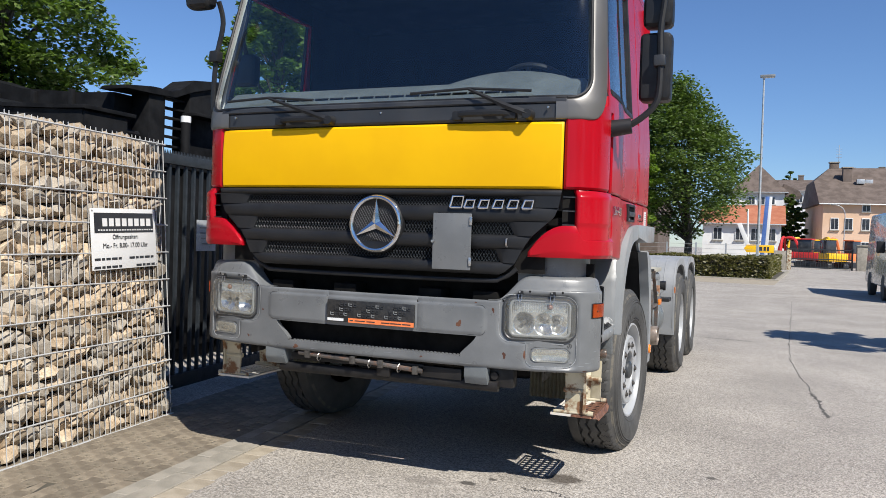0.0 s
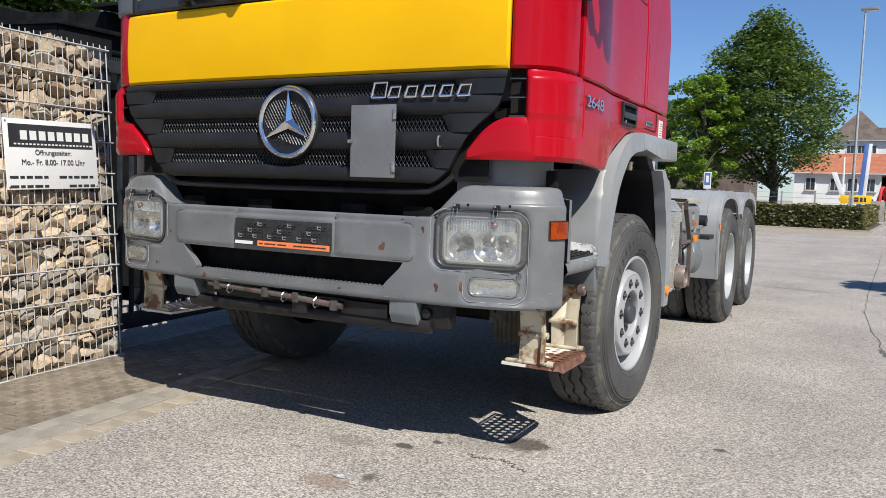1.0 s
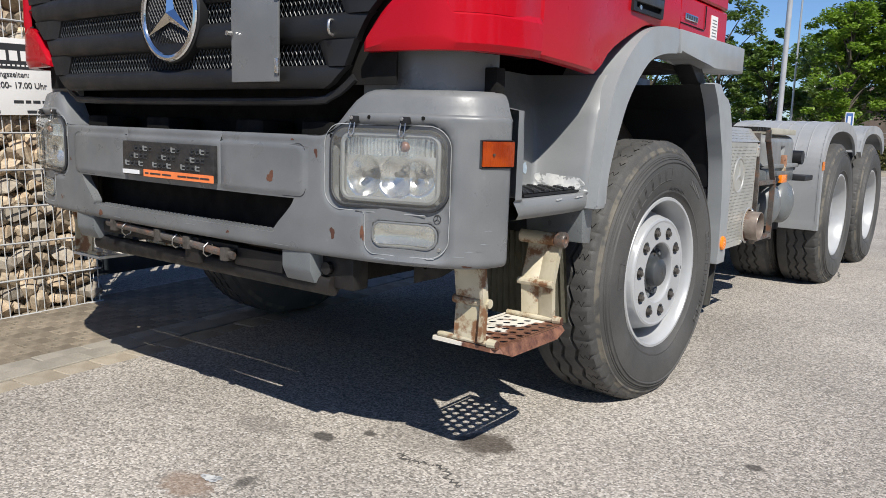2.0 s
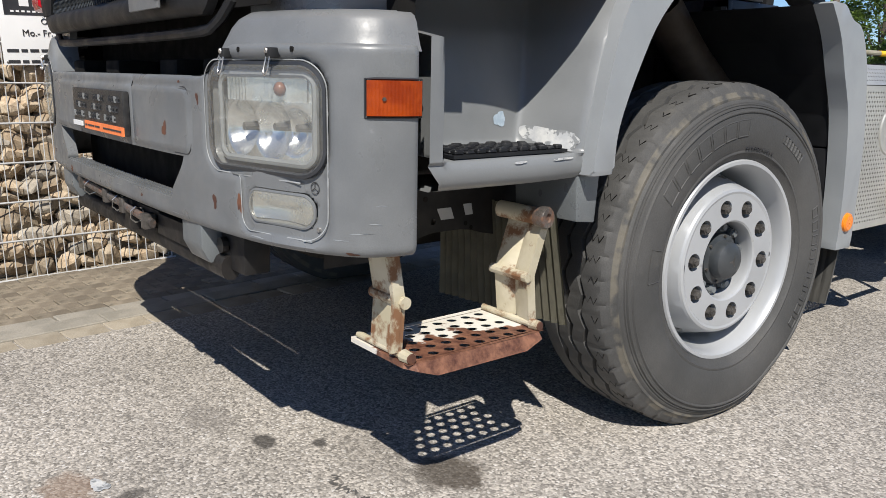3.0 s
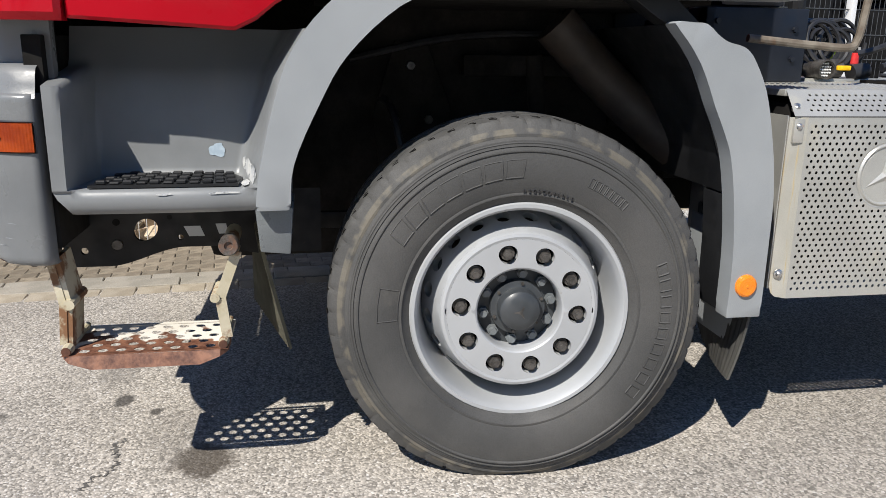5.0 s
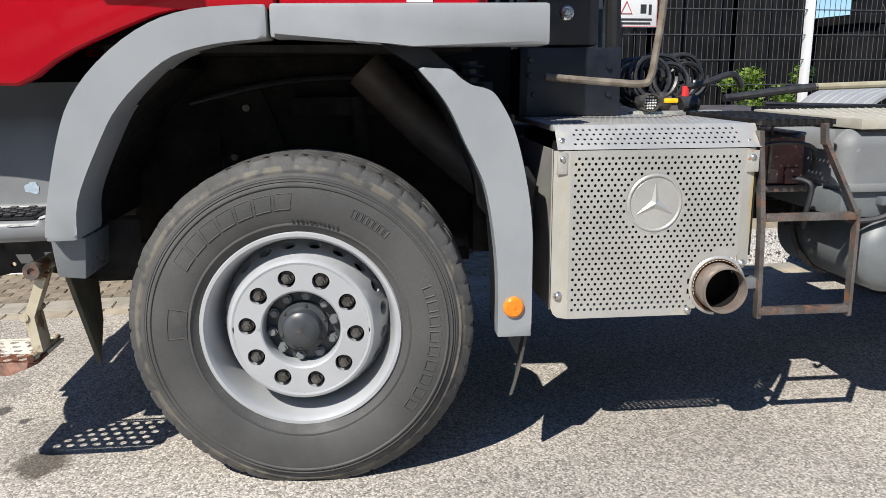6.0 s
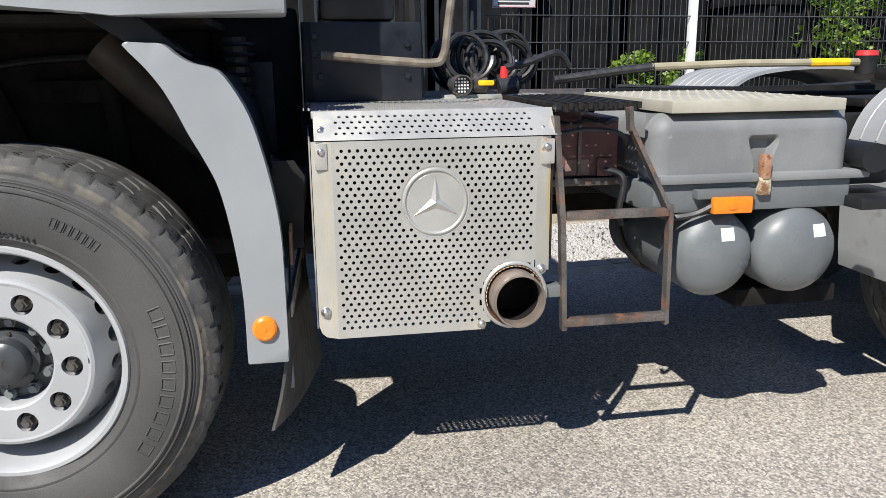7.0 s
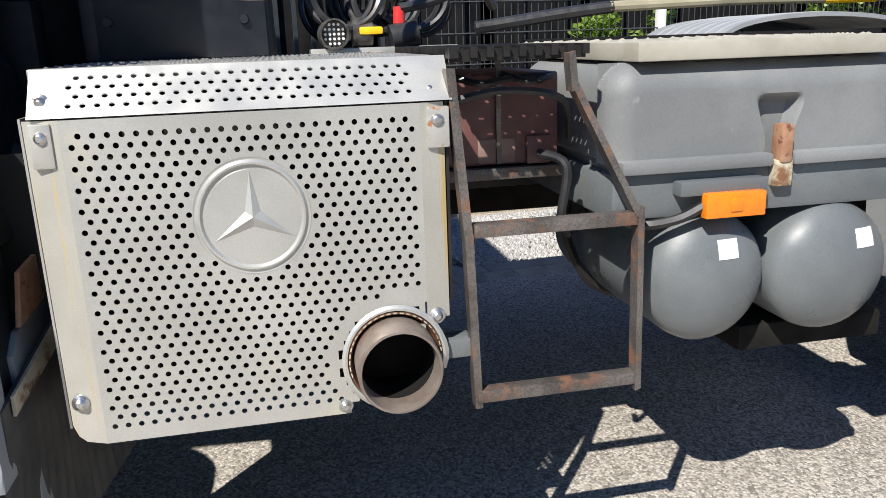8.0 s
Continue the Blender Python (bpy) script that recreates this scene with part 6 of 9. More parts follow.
            holed(bm, facef, a0, a1, 0.126, 0.207, 0.0268 / 0.1675, 0.0268, 24, 0.03)
        lathe(bm, [(0.126, -0.002), (0.1215, -0.005), (0.1185, -0.012), (0.1175, -0.022), (0.1175, -0.085)], 72)
        bmesh.ops.remove_doubles(bm, verts=bm.verts, dist=2e-4)
        part("disc", bm, "silver", w, "silver wheel disc with round hand holes")
        bm = B()
        lathe(bm, [(0.0, -0.075), (0.21, -0.075)], 40)
        part("drum", bm, "cavity", w)
        for k in range(10):
            a = 2 * math.pi * k / 10 - 0.085
            c = Vector((0, 0.1675 * math.cos(a), 0.1675 * math.sin(a)))
            bm = B()
            cyl(bm, c + Vector((-0.074, 0, 0)), c + Vector((-0.016, 0, 0)), 0.021, 0.020, 16)
            cyl(bm, c + Vector((-0.018, 0, 0)), c + Vector((0.004, 0, 0)), 0.0165, 0.0155, 6)
            cyl(bm, c + Vector((0.0, 0, 0)), c + Vector((0.010, 0, 0)), 0.010, 0.009, 10)
            part("wheel_nut", bm, "nut", w)
        bm = B()
        lathe(bm, [(0.0, 0.014), (0.030, 0.013), (0.046, 0.009), (0.056, 0.001), (0.0605, -0.012), (0.061, -0.030), (0.066, -0.032), (0.078, -0.033), (0.0795, -0.045), (0.0795, -0.06)], 48)
        hubc = part("hub_cap", bm, "hub", w, "dark grey domed hub cap")
        bm = B()
        for k in range(3):
            a = math.pi / 2 - 0.5 + k * 2.094
            c, s = math.cos(a), math.sin(a)
            vs = [bm.verts.new(p) for p in ((0.0158, 0, 0), (0.0145, 0.005 * -s, 0.005 * c), (0.0139, 0.024 * c, 0.024 * s), (0.0145, 0.005 * s, -0.005 * c))]
            bm.faces.new(vs)
        part("hub_mark", bm, "nut", hubc)
        for k in range(6):
            a = 2 * math.pi * (k + 0.35) / 6
            c = Vector((0, 0.0715 * math.cos(a), 0.0715 * math.sin(a)))
            bm = B()
            cyl(bm, c + Vector((-0.034, 0, 0)), c + Vector((-0.027, 0, 0)), 0.0058, 0.005, 6)
            part("cap_bolt", bm, "nut", hubc)
        bm = B()
        lathe(bm, [(0.079, -0.058), (0.100, -0.060), (0.117, -0.062)], 48)
        part("hub_flange", bm, "hub", w, "dark grey hub flange")
        for k in range(10):
            a = 2 * math.pi * (k + 0.3) / 10
            c = Vector((0, 0.0985 * math.cos(a), 0.0985 * math.sin(a)))
            bm = B()
            cyl(bm, c + Vector((-0.062, 0, 0)), c + Vector((-0.044, 0, 0)), 0.0165, 0.0160, 6)
            cyl(bm, c + Vector((-0.044, 0, 0)), c + Vector((-0.034, 0, 0)), 0.0115, 0.0100, 14)
            part("hub_nut", bm, "tankgrey", w)
    else:
        lathe(bm, [(0.262, -0.17), (0.24, -0.19), (0.20, -0.185), (0.13, -0.165), (0.12, -0.16), (0.11, -0.05), (0.07, -0.04), (0.0, -0.04)], 60)
        part("disc", bm, "silver", w)
        for k in range(10):
            a = 2 * math.pi * k / 10
            c = Vector((0, 0.1675 * math.cos(a), 0.1675 * math.sin(a)))
            bm = B()
            cyl(bm, c + Vector((-0.185, 0, 0)), c + Vector((-0.14, 0, 0)), 0.018, 0.016, 6)
            part("wheel_nut", bm, "nut", w)
    return w


HUB, AXLE_A, AXLE_B = 0.510, 3.44, 4.79
STEER = radians(-3.6)  # the front wheels stand a little turned
wf = wheel((1.212, 0.003, HUB), 1, True)
wheel((-1.212, 0.003, HUB), -1, True, wf)
wf.rotation_euler = (0, 0, STEER)
wr = wheel((1.212, AXLE_A, HUB), 1, False)
for x, y, s in ((-1.212, AXLE_A, -1), (1.212, AXLE_B, 1), (-1.212, AXLE_B, -1), (0.857, AXLE_A, 1), (0.857, AXLE_B, 1), (-0.857, AXLE_A, -1), (-0.857, AXLE_B, -1)):
    wheel((x, y, HUB), s, False, wr)

# ---- silencer box ----
YA, YB, ZA, ZB, XF = 0.866, 1.447, 0.497, 1.042, 1.160
bm = B()
fx = lambda u, v, d: Vector((XF - d, u, v))
px, rz = 0.0220, 0.0169
cols, rows_n, oy, oz = 26, 30, 0.871, 0.518
EY, EZ, ER = 1.150, 0.872, 0.096
PY, PZ, PR = 1.383, 0.594, 0.108
for j in range(rows_n):
    off = px / 2 if j % 2 else 0.0
    z0 = oz + j * rz
    if off:
        sheet(bm, fx, [oy, oy + off], [z0, z0 + rz])
    for i in range(cols - (1 if off else 0)):
        y0 = oy + off + i * px
        cy, cz = y0 + px / 2, z0 + rz / 2
        dp = math.hypot(cy - PY, cz - PZ)
        if dp < PR - 0.012 or (cy > PY and cz < PZ + 0.02):
            continue
        if math.hypot(cy - EY, cz - EZ) < ER + 0.006 or dp < PR + 0.012 or (cy > YB - 0.03 and cz < 0.72):
            sheet(bm, fx, [y0, y0 + px], [z0, z0 + rz])
        else:
            holed(bm, fx, y0, y0 + px, z0, z0 + rz, 0.0048, 0.0048, 16, 0.002)
    if off and not (z0 < PZ + 0.02):
        sheet(bm, fx, [oy + off + (cols - 1) * px, oy + cols * px], [z0, z0 + rz])
for ua, ub, va, vb in ((YA, oy, ZA, ZB), (oy + cols * px, YB, PZ + 0.10, ZB), (oy, oy + cols * px, oz + rows_n * rz, ZB), (oy, 1.295, ZA, oz)):
    sheet(bm, fx, [ua, ub], [va, vb])
cover = part("silencer_cover", bm, "alu", truck, "perforated aluminium silencer cover with embossed emblem", sharp=20)
# chamfered borders
for y0, y1 in ((YA, YA - 0.055), (YB, YB + 0.04)):
    bm = B()
    lo = ZA + 0.0 if y0 == YA else 0.66
    q = [(XF, y0, lo)] + ([(XF - 0.006, y0 - 0.034, lo + 0.005), (XF - 0.008, y0 - 0.047, lo + 0.016)] if y0 == YA else []) + [(XF - 0.010, y1, lo + (0.036 if y0 == YA else 0.0)), (XF - 0.010, y1, ZB), (XF, y0, ZB)]
    rings(bm, [[Vector(p) for p in q], [Vector(p) - Vector((0.004, 0, 0)) for p in q]])
    part("cover_border", bm, "alu_stained", cover, "aluminium border with ochre run marks")
    bm = B()
    e = -0.002 if y0 == YA else 0.002
    sheet(bm, lambda u, v, d: Vector((u, y1 + e - (d if y0 == YA else -d), v)), [0.62, XF - 0.012], [lo + 0.03, 1.046], 0.004)
    part("cover_side", bm, "alu" if y0 == YA else "chassis", cover)
# collar round the outlet
bm = B()
rows = []
for k in range(28):
    a = radians(-18 + 285 * k / 27)
    c, s = math.cos(a), math.sin(a)
    rows.append([Vector((XF + h, PY + r * c, PZ + r * s)) for r, h in ((0.0875, -0.03), (0.0885, 0.001), (0.0905, 0.005), (0.0945, 0.005), (0.1000, 0.0008))])
rings(bm, rows, False)
part("outlet_collar", bm, "alu", cover)
# sloping perforated top edge
bm = B()
fs = lambda u, v, d: Vector((XF - 0.001 - 0.058 * v, u, ZB + 0.003 + 0.072 * v - d))
for j in range(4):
    off = px / 2 if j % 2 else 0.0
    v0 = 0.14 + j * 0.19
    if off:
        sheet(bm, fs, [oy, oy + off], [v0, v0 + 0.19])
        sheet(bm, fs, [oy + off + (cols - 1) * px, oy + cols * px], [v0, v0 + 0.19])
    for i in range(cols - (1 if off else 0)):
        holed(bm, fs, oy + off + i * px, oy + off + (i + 1) * px, v0, v0 + 0.19, 0.0049, 0.048, 16, 0.002)
for ua, ub, va, vb in ((oy, oy + cols * px, 0, 0.14), (oy, oy + cols * px, 0.90, 1.0), (oy - 0.050, oy, 0, 1), (oy + cols * px, oy + cols * px + 0.055, 0, 1)):
    sheet(bm, fs, [ua, ub], [va, vb])
part("cover_slope", bm, "alu", cover, "perforated sloping edge", sharp=20)
# tread top with punched bumps
bm = B()
box(bm, 0.46, XF - 0.058, YA - 0.05, YB + 0.035, 1.098, 1.118, 0.004)
for i in range(18):
    for j in range(28):
        x, y = 0.50 + i * 0.034, YA - 0.035 + j * 0.0222 + (0.011 if i % 2 else 0)
        vs = [bm.verts.new(p) for p in ((x - 0.012, y, 1.118), (x, y - 0.005, 1.118), (x + 0.012, y, 1.118), (x, y + 0.005, 1.118), (x, y, 1.121))]
        for a in range(4):
            bm.faces.new((vs[a], vs[(a + 1) % 4], vs[4]))
part("cover_tread", bm, "alu", cover, "aluminium tread plate top")
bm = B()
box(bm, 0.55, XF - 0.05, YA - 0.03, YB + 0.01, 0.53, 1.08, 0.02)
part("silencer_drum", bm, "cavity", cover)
em = B()
lathe(em, [(0.0, XF + 0.0002), (0.078, XF + 0.0002), (0.081, XF - 0.002), (0.0835, XF + 0.0015), (0.0865, XF + 0.0045), (0.0895, XF + 0.0045), (0.0925, XF + 0.0015), (0.0945, XF - 0.0005), (0.098, XF + 0.0008)], 64, (0, EY, EZ), "x")
part("embossed_dish", em, "alu", cover)
st = B()
for k in range(3):
    a = math.pi / 2 + k * 2 * math.pi / 3
    c, s = math.cos(a), math.sin(a)
    top = Vector((XF + 0.009, EY, EZ))
    tip = Vector((XF + 0.0012, EY + 0.074 * c, EZ + 0.074 * s))
    s1, s2 = (Vector((XF + 0.0006, EY + 0.015 * math.cos(a + q), EZ + 0.017 * math.sin(a + q))) for q in (math.pi / 3, -math.pi / 3))
    v = [st.verts.new(p) for p in (top, s1, tip, s2)]
    st.faces.new((v[0], v[1], v[2])), st.faces.new((v[0], v[2], v[3]))
part("embossed_star", st, "alu", cover)
for y, z, tab in ((0.838, 1.016, 1), (1.476, 1.013, 1), (0.832, 0.575, 0), (1.284, 0.512, 0), (1.465, 0.665, 0), (0.840, 1.066, 2), (1.470, 1.060, 2)):
    x = XF - 0.004 if tab < 2 else XF - 0.028
    if tab == 1:
        bm = B()
        box(bm, XF - 0.01, XF + 0.002, y - 0.017, y + 0.017, z - 0.047, z + 0.022, 0.003)
        part("bolt_tab", bm, "tabsteel", cover, "rusty bracket tab")
    bm = B()
    lathe(bm, [(0.0, 0.012), (0.005, 0.012), (0.008, 0.010), (0.011, 0.005), (0.015, 0.003), (0.0155, 0.0)], 16, (x, y, z), "x")
    part("bolt", bm, "steel", cover)
# exhaust outlet
bm = B()
lathe(bm, [(0.0695, 1.18), (0.0700, 1.226), (0.0715, 1.231), (0.0755, 1.230), (0.0775, 1.226), (0.0775, 1.19), (0.0765, 1.05)], 44, (0, PY, PZ), "x")
ex = part("exhaust_outlet", bm, "rustpipe", truck, "round steel exhaust outlet with rusty rim")
# added black liner that paints the bore's shade behind the rim
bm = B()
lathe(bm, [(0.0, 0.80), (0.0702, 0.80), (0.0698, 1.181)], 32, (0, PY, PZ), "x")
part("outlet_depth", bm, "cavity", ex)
bm = B()
lathe(bm, [(0.078, 1.10), (0.086, 1.13), (0.0882, 1.165), (0.085, 1.166), (0.0785, 1.15)], 40, (0, PY, PZ), "x")
ring = part("outlet_ring", bm, "rust", ex, "rusty slotted ring round the outlet")
for k in range(26):
    a = radians(-10 + 205 * k / 25)
    c, q = math.cos(a), math.sin(a)
    bm = B()
    box(bm, 1.160, 1.1672, -0.0035, 0.0035, 0.0852, 0.0872)
    for v in bm.verts:
        v.co = Vector((v.co.x, PY + v.co.z * c - v.co.y * q, PZ + v.co.z * q + v.co.y * c))
    part("slot", bm, "cream", ring)

# ---- ladder ----
def bar(bm, p, q, w=0.03, t=0.008, flat=(1, 0, 0)):
    """A flat bar from p to q, w wide across the way and t thick along flat."""
    p, q, f = Vector(p), Vector(q), Vector(flat).normalized()
    d = (q - p).normalized()
    s = d.cross(f).normalized() * w / 2
    f = f * t / 2
    rings(bm, [[a + s + f, a - s + f, a - s - f, a + s - f] for a in (p, q)])


bm = B()
for a, b in (((1.14, 1.497, 1.095), (1.15, 1.515, 0.80)), ((1.15, 1.515, 0.81), (1.15, 1.525, 0.475))):
    bar(bm, a, b, 0.030, 0.012, (0, 1, 0))
lad = part("ladder", bm, "worn", truck, "rusty steel side ladder with two rungs")
bm = B()
for a, b in (((1.14, 1.705, 1.115), (1.14, 1.712, 1.05)), ((1.14, 1.712, 1.06), (1.155, 1.835, 0.82)), ((1.155, 1.838, 0.835), (1.155, 1.843, 0.475))):
    bar(bm, a, b, 0.030, 0.013, (0, 1, 0.3))
part("ladder_rail", bm, "worn", lad)
for z in (0.815, 0.498):
    bm = B()
    box(bm, 1.138, 1.168, 1.522, 1.838, z - 0.012, z + 0.012, 0.003)
    part("rung", bm, "worn", lad)
bm = B()
box(bm, 1.10, 1.15, 1.46, 1.52, 0.575, 0.61, 0.004)
part("ladder_stay", bm, "tankgrey", lad)
# grating above the batteries
bm = B()
for i in range(25):
    bar(bm, (0.55 + i * 0.024, 1.50, 1.113 + 0.004 * math.sin(i * 0.9)), (0.55 + i * 0.024, 1.74, 1.115), 0.02, 0.006, (1, 0, 0))
for j in range(9):
    bar(bm, (0.54, 1.505 + j * 0.029, 1.120), (1.14, 1.505 + j * 0.029, 1.120), 0.018, 0.012, (0, 1, 0))
part("step_grating", bm, "chassis", truck, "buckled steel step grating")
for k in range(2):
    bm = B()
    box(bm, 0.62, 0.955, 1.50 + k * 0.0, 1.755, 0.895, 1.075, 0.008)
    if k:
        break
    bat = part("battery", bm, "brown", truck, "dusty brown starter battery in its tray")
bm = B()
box(bm, 0.957, 0.964, 1.622, 1.632, 0.90, 1.10)
part("battery_strap", bm, "worn", bat)
bm = B()
box(bm, 0.953, 0.957, 1.585, 1.662, 0.900, 0.948, 0.001)
part("battery_label", bm, "label_tan", bat)
bm = B()
box(bm, 0.955, 0.966, 1.685, 1.735, 0.896, 0.952, 0.003)
part("terminal_cover", bm, "brown", bat)
for k in range(2):
    bm = B()
    tube(bm, bend([(0.97, 1.53 + 0.10 * k, 1.075), (1.0, 1.58 + 0.1 * k, 1.06), (0.985, 1.64 + 0.08 * k, 1.066), (0.97, 1.74, 1.07)], 5), 0.007, 6)
    part("battery_cable", bm, "rubberhose", bat)
bm = B()
box(bm, 0.58, 0.97, 1.49, 1.77, 0.868, 0.892, 0.004)
part("battery_tray", bm, "worn", bat)
bm = B()
tube(bm, bend([(0.99, 1.70, 0.92), (1.04, 1.74, 0.90), (1.03, 1.735, 0.80), (0.95, 1.78, 0.74)], 6), 0.0095, 8)
tube(bm, bend([(1.06, 1.50, 1.03), (1.07, 1.6, 1.05), (1.06, 1.72, 1.03), (1.0, 1.76, 0.95)], 6), 0.008, 6)
part("corrugated_hose", bm, "rubberhose", bat)

# ---- battery/tool box with its lid ----
bm = B()
prof = [(1.80, 0.905), (1.81, 1.03), (1.825, 1.07), (1.86, 1.090), (2.40, 1.090), (2.435, 1.065), (2.45, 1.03), (2.455, 0.905)]
prism(bm, prof, "x", 0.55, 1.062, 0.02, 3)
# moulded front: rounded towards its outline, with a pocket for the latch
def box_front(u, v, d):
    e = -rrd(u, v, 1.792, 2.454, 0.80, 1.090, 0.06)
    k = 0.055
    back = k * (1 - math.sqrt(max(0.0, 1 - (1 - min(1.0, max(0.0, e) / k)) ** 2)))
    w = u - 2.159
    if abs(w) < 0.0589:
        g = (0.026 + 0.022 * ease(v, 0.93, 1.02)) / 0.037
        u = 2.159 + w * (g + (1 - g) * ease(abs(w), 0.040, 0.059))
    pocket = 0.030 * ease(0.037 - abs(w), -0.001, 0.011) * (1 - ease(v, 1.005, 1.025))
    return Vector((1.118 - back - pocket, u, v))
sheet(bm, box_front, steps(1.792, 1.85, 18) + steps(1.85, 2.10, 8)[1:] + steps(2.10, 2.218, 24)[1:] + steps(2.218, 2.396, 6)[1:] + steps(2.396, 2.454, 8)[1:], steps(0.905, 1.0, 8) + steps(1.0, 1.03, 6)[1:] + steps(1.03, 1.090, 20)[1:])
tb = part("battery_box", bm, "boxgrey", truck, "weathered grey plastic box with a cream lid plate")
bm = B()
box(bm, 0.54, 1.14, 1.812, 2.14, 0.888, 0.914, 0.008)
box(bm, 0.54, 1.14, 2.182, 2.505, 0.888, 0.914, 0.008)
part("box_flange", bm, "boxgrey", tb)
bm = B()
box(bm, 0.58, 1.122, 1.80, 2.455, 0.80, 0.889, 0.01)
part("box_base", bm, "tankgrey", tb)
bm = B()
box(bm, 0.40, 1.125, 1.843, 2.41, 1.092, 1.127, 0.004)
for i in range(19):
    for j in range(15):
        x, y = 0.43 + i * 0.036, 1.862 + j * 0.036 + (0.018 if i % 2 else 0)
        vs = [bm.verts.new(p) for p in ((x - 0.014, y, 1.127), (x, y - 0.006, 1.127), (x + 0.014, y, 1.127), (x, y + 0.006, 1.127), (x, y, 1.131))]
        for a in range(4):
            bm.faces.new((vs[a], vs[(a + 1) % 4], vs[4]))
part("lid_plate", bm, "checker", tb, "cream tread plate")
bm = B()
box(bm, 1.112, 1.146, 2.148, 2.174, 0.895, 0.968, 0.006)
lt = part("latch", bm, "latchrust", tb, "rusty latch")
bm = B()
box(bm, 1.112, 1.142, 2.142, 2.180, 0.848, 0.900, 0.006)
part("latch_foot", bm, "cream", lt)
bm = B()
box(bm, 1.10, 1.155, 1.93, 2.12, 0.845, 0.872, 0.004)
part("marker_bracket", bm, "tankgrey", tb)
bm = B()
box(bm, 1.15, 1.172, 1.978, 2.107, 0.803, 0.851, 0.004)
box(bm, 1.171, 1.175, 2.03, 2.055, 0.815, 0.84, 0.002)
part("side_marker", bm, "amber2", truck, "amber side marker lamp")
bm = B()
tube(bm, bend([(1.15, 1.985, 0.825), (1.14, 1.93, 0.80), (1.12, 1.86, 0.79), (1.08, 1.82, 0.80)], 5), 0.01, 6)
part("marker_cable", bm, "rubberhose", truck)
# air tanks, lying crosswise
for y, x1, sy_ in ((2.020, 1.165, 0.0), (2.293, 1.175, 0.024)):
    bm = B()
    r = 0.136
    dish = lambda k: x1 - 0.075 * (1 - math.sqrt(max(0.0, 1 - k * k)))
    lathe(bm, [(r * k, dish(k)) for k in (0.001, 0.2, 0.4, 0.55, 0.7, 0.8, 0.88, 0.94, 0.98, 1.0)] + [(r, 0.60), (r * 0.7, 0.53), (0.001, 0.52)], 40, (0, y, 0.669), "x")
    tk = part("air_tank", bm, "tankgrey", truck, "grey cylindrical air tank with a white sticker")
    bm = B()
    sheet(bm, lambda u, v, d: Vector((dish(math.hypot(u, v - 0.669) / r) + 0.001 - d, y + u, v)), steps(sy_, sy_ + 0.046, 3), steps(0.718, 0.755, 3), 0.0008)
    part("sticker", bm, "white", tk)
bm = B()
for y in (1.86, 2.13):
    tube(bm, bend([(0.78, y - 0.02, 0.80), (0.78, y - 0.02, 0.70), (0.78, y + 0.04, 0.58), (0.78, y + 0.14, 0.53)], 5), 0.012, 6)
part("tank_strap", bm, "chassis", truck)
# bracket under the tanks, near-black; added also to block sun leaking past them
bm = B()
box(bm, 0.60, 1.05, 2.15, 2.5, 0.47, 0.53, 0.01)
part("under_bracket", bm, "cavity", truck)

# ---- rear wings, deck, fifth wheel ----
def rear_wing(sg, y0):
    o = [(y0 - 0.575, 0.435), (y0 - 0.60, 0.80), (y0 - 0.575, 0.98), (y0 - 0.48, 1.11), (y0 - 0.32, 1.18), (y0, 1.205), (y0 + 0.32, 1.18), (y0 + 0.52, 1.11), (y0 + 0.62, 1.0)]
    i = [(y0 - 0.56, 0.435), (y0 - 0.583, 0.80), (y0 - 0.56, 0.97), (y0 - 0.47, 1.095), (y0 - 0.315, 1.163), (y0, 1.187), (y0 + 0.315, 1.163), (y0 + 0.51, 1.095), (y0 + 0.605, 0.99)]
    if y0 > 4:
        o, i = o[2:], i[2:]
    bm = arch(sm(o), sm(i), sg * 0.52, sg * 1.19, 0.006)
    w = part("rear_mudguard", bm, "guard", truck, "grey ribbed plastic mudguard")
    so = sm(o)
    bm = B()
    e = [(y, z) for y, z in so]
    c = [(y0 + (y - y0) * 0.90, 0.52 + (z - 0.52) * 0.90 if z > 0.6 else z) for y, z in so]
    prism(bm, e + c[::-1], "x", sg * 1.185, sg * 1.205)
    part("mudguard_edge", bm, "guard", w)
    run = [(y, z) for y, z in so if z > 0.93]
    for k in range(7):
        bm = B()
        x = sg * (0.585 + k * 0.085)
        tube(bm, [(x, y, z - 0.001) for y, z in run], 0.0045, 6)
        part("mudguard_rib", bm, "guard", w)
    if y0 < 4:
        bm = B()
        box(bm, sg * 1.206, sg * 1.21, y0 - 0.60, y0 - 0.54, 0.86, 0.92)
        part("reflector_strip", bm, "amber2", w)


for sg in (1, -1):
    for y0 in (AXLE_A, AXLE_B):
        rear_wing(sg, y0)
bm = B()
box(bm, 0.98, 1.10, 2.46, 2.60, 0.86, 0.98, 0.02)
tube(bm, [(0.95, 2.50, 0.95), (1.16, 2.50, 0.95)], 0.045, 12)
box(bm, 0.95, 1.20, 2.44, 2.64, 0.80, 0.835, 0.006)
part("spare_bracket", bm, "plastic", truck, "black clamp bracket on the mudguard")
bm = B()
box(bm, -0.60, 0.60, 2.3, 2.34, 0.92, 1.09, 0.01)
part("deck_crossmember", bm, "chassis", truck)
bm = B()
box(bm, -0.42, 0.42, 3.2, 4.7, 1.03, 1.07, 0.01)
part("mounting_plate", bm, "chassis", truck)
bm = B()
prism(bm, [(-0.45, 3.7), (0.45, 3.7), (0.45, 4.2), (0.25, 4.7), (-0.25, 4.7), (-0.45, 4.2)], "z", 1.13, 1.19, 0.01)
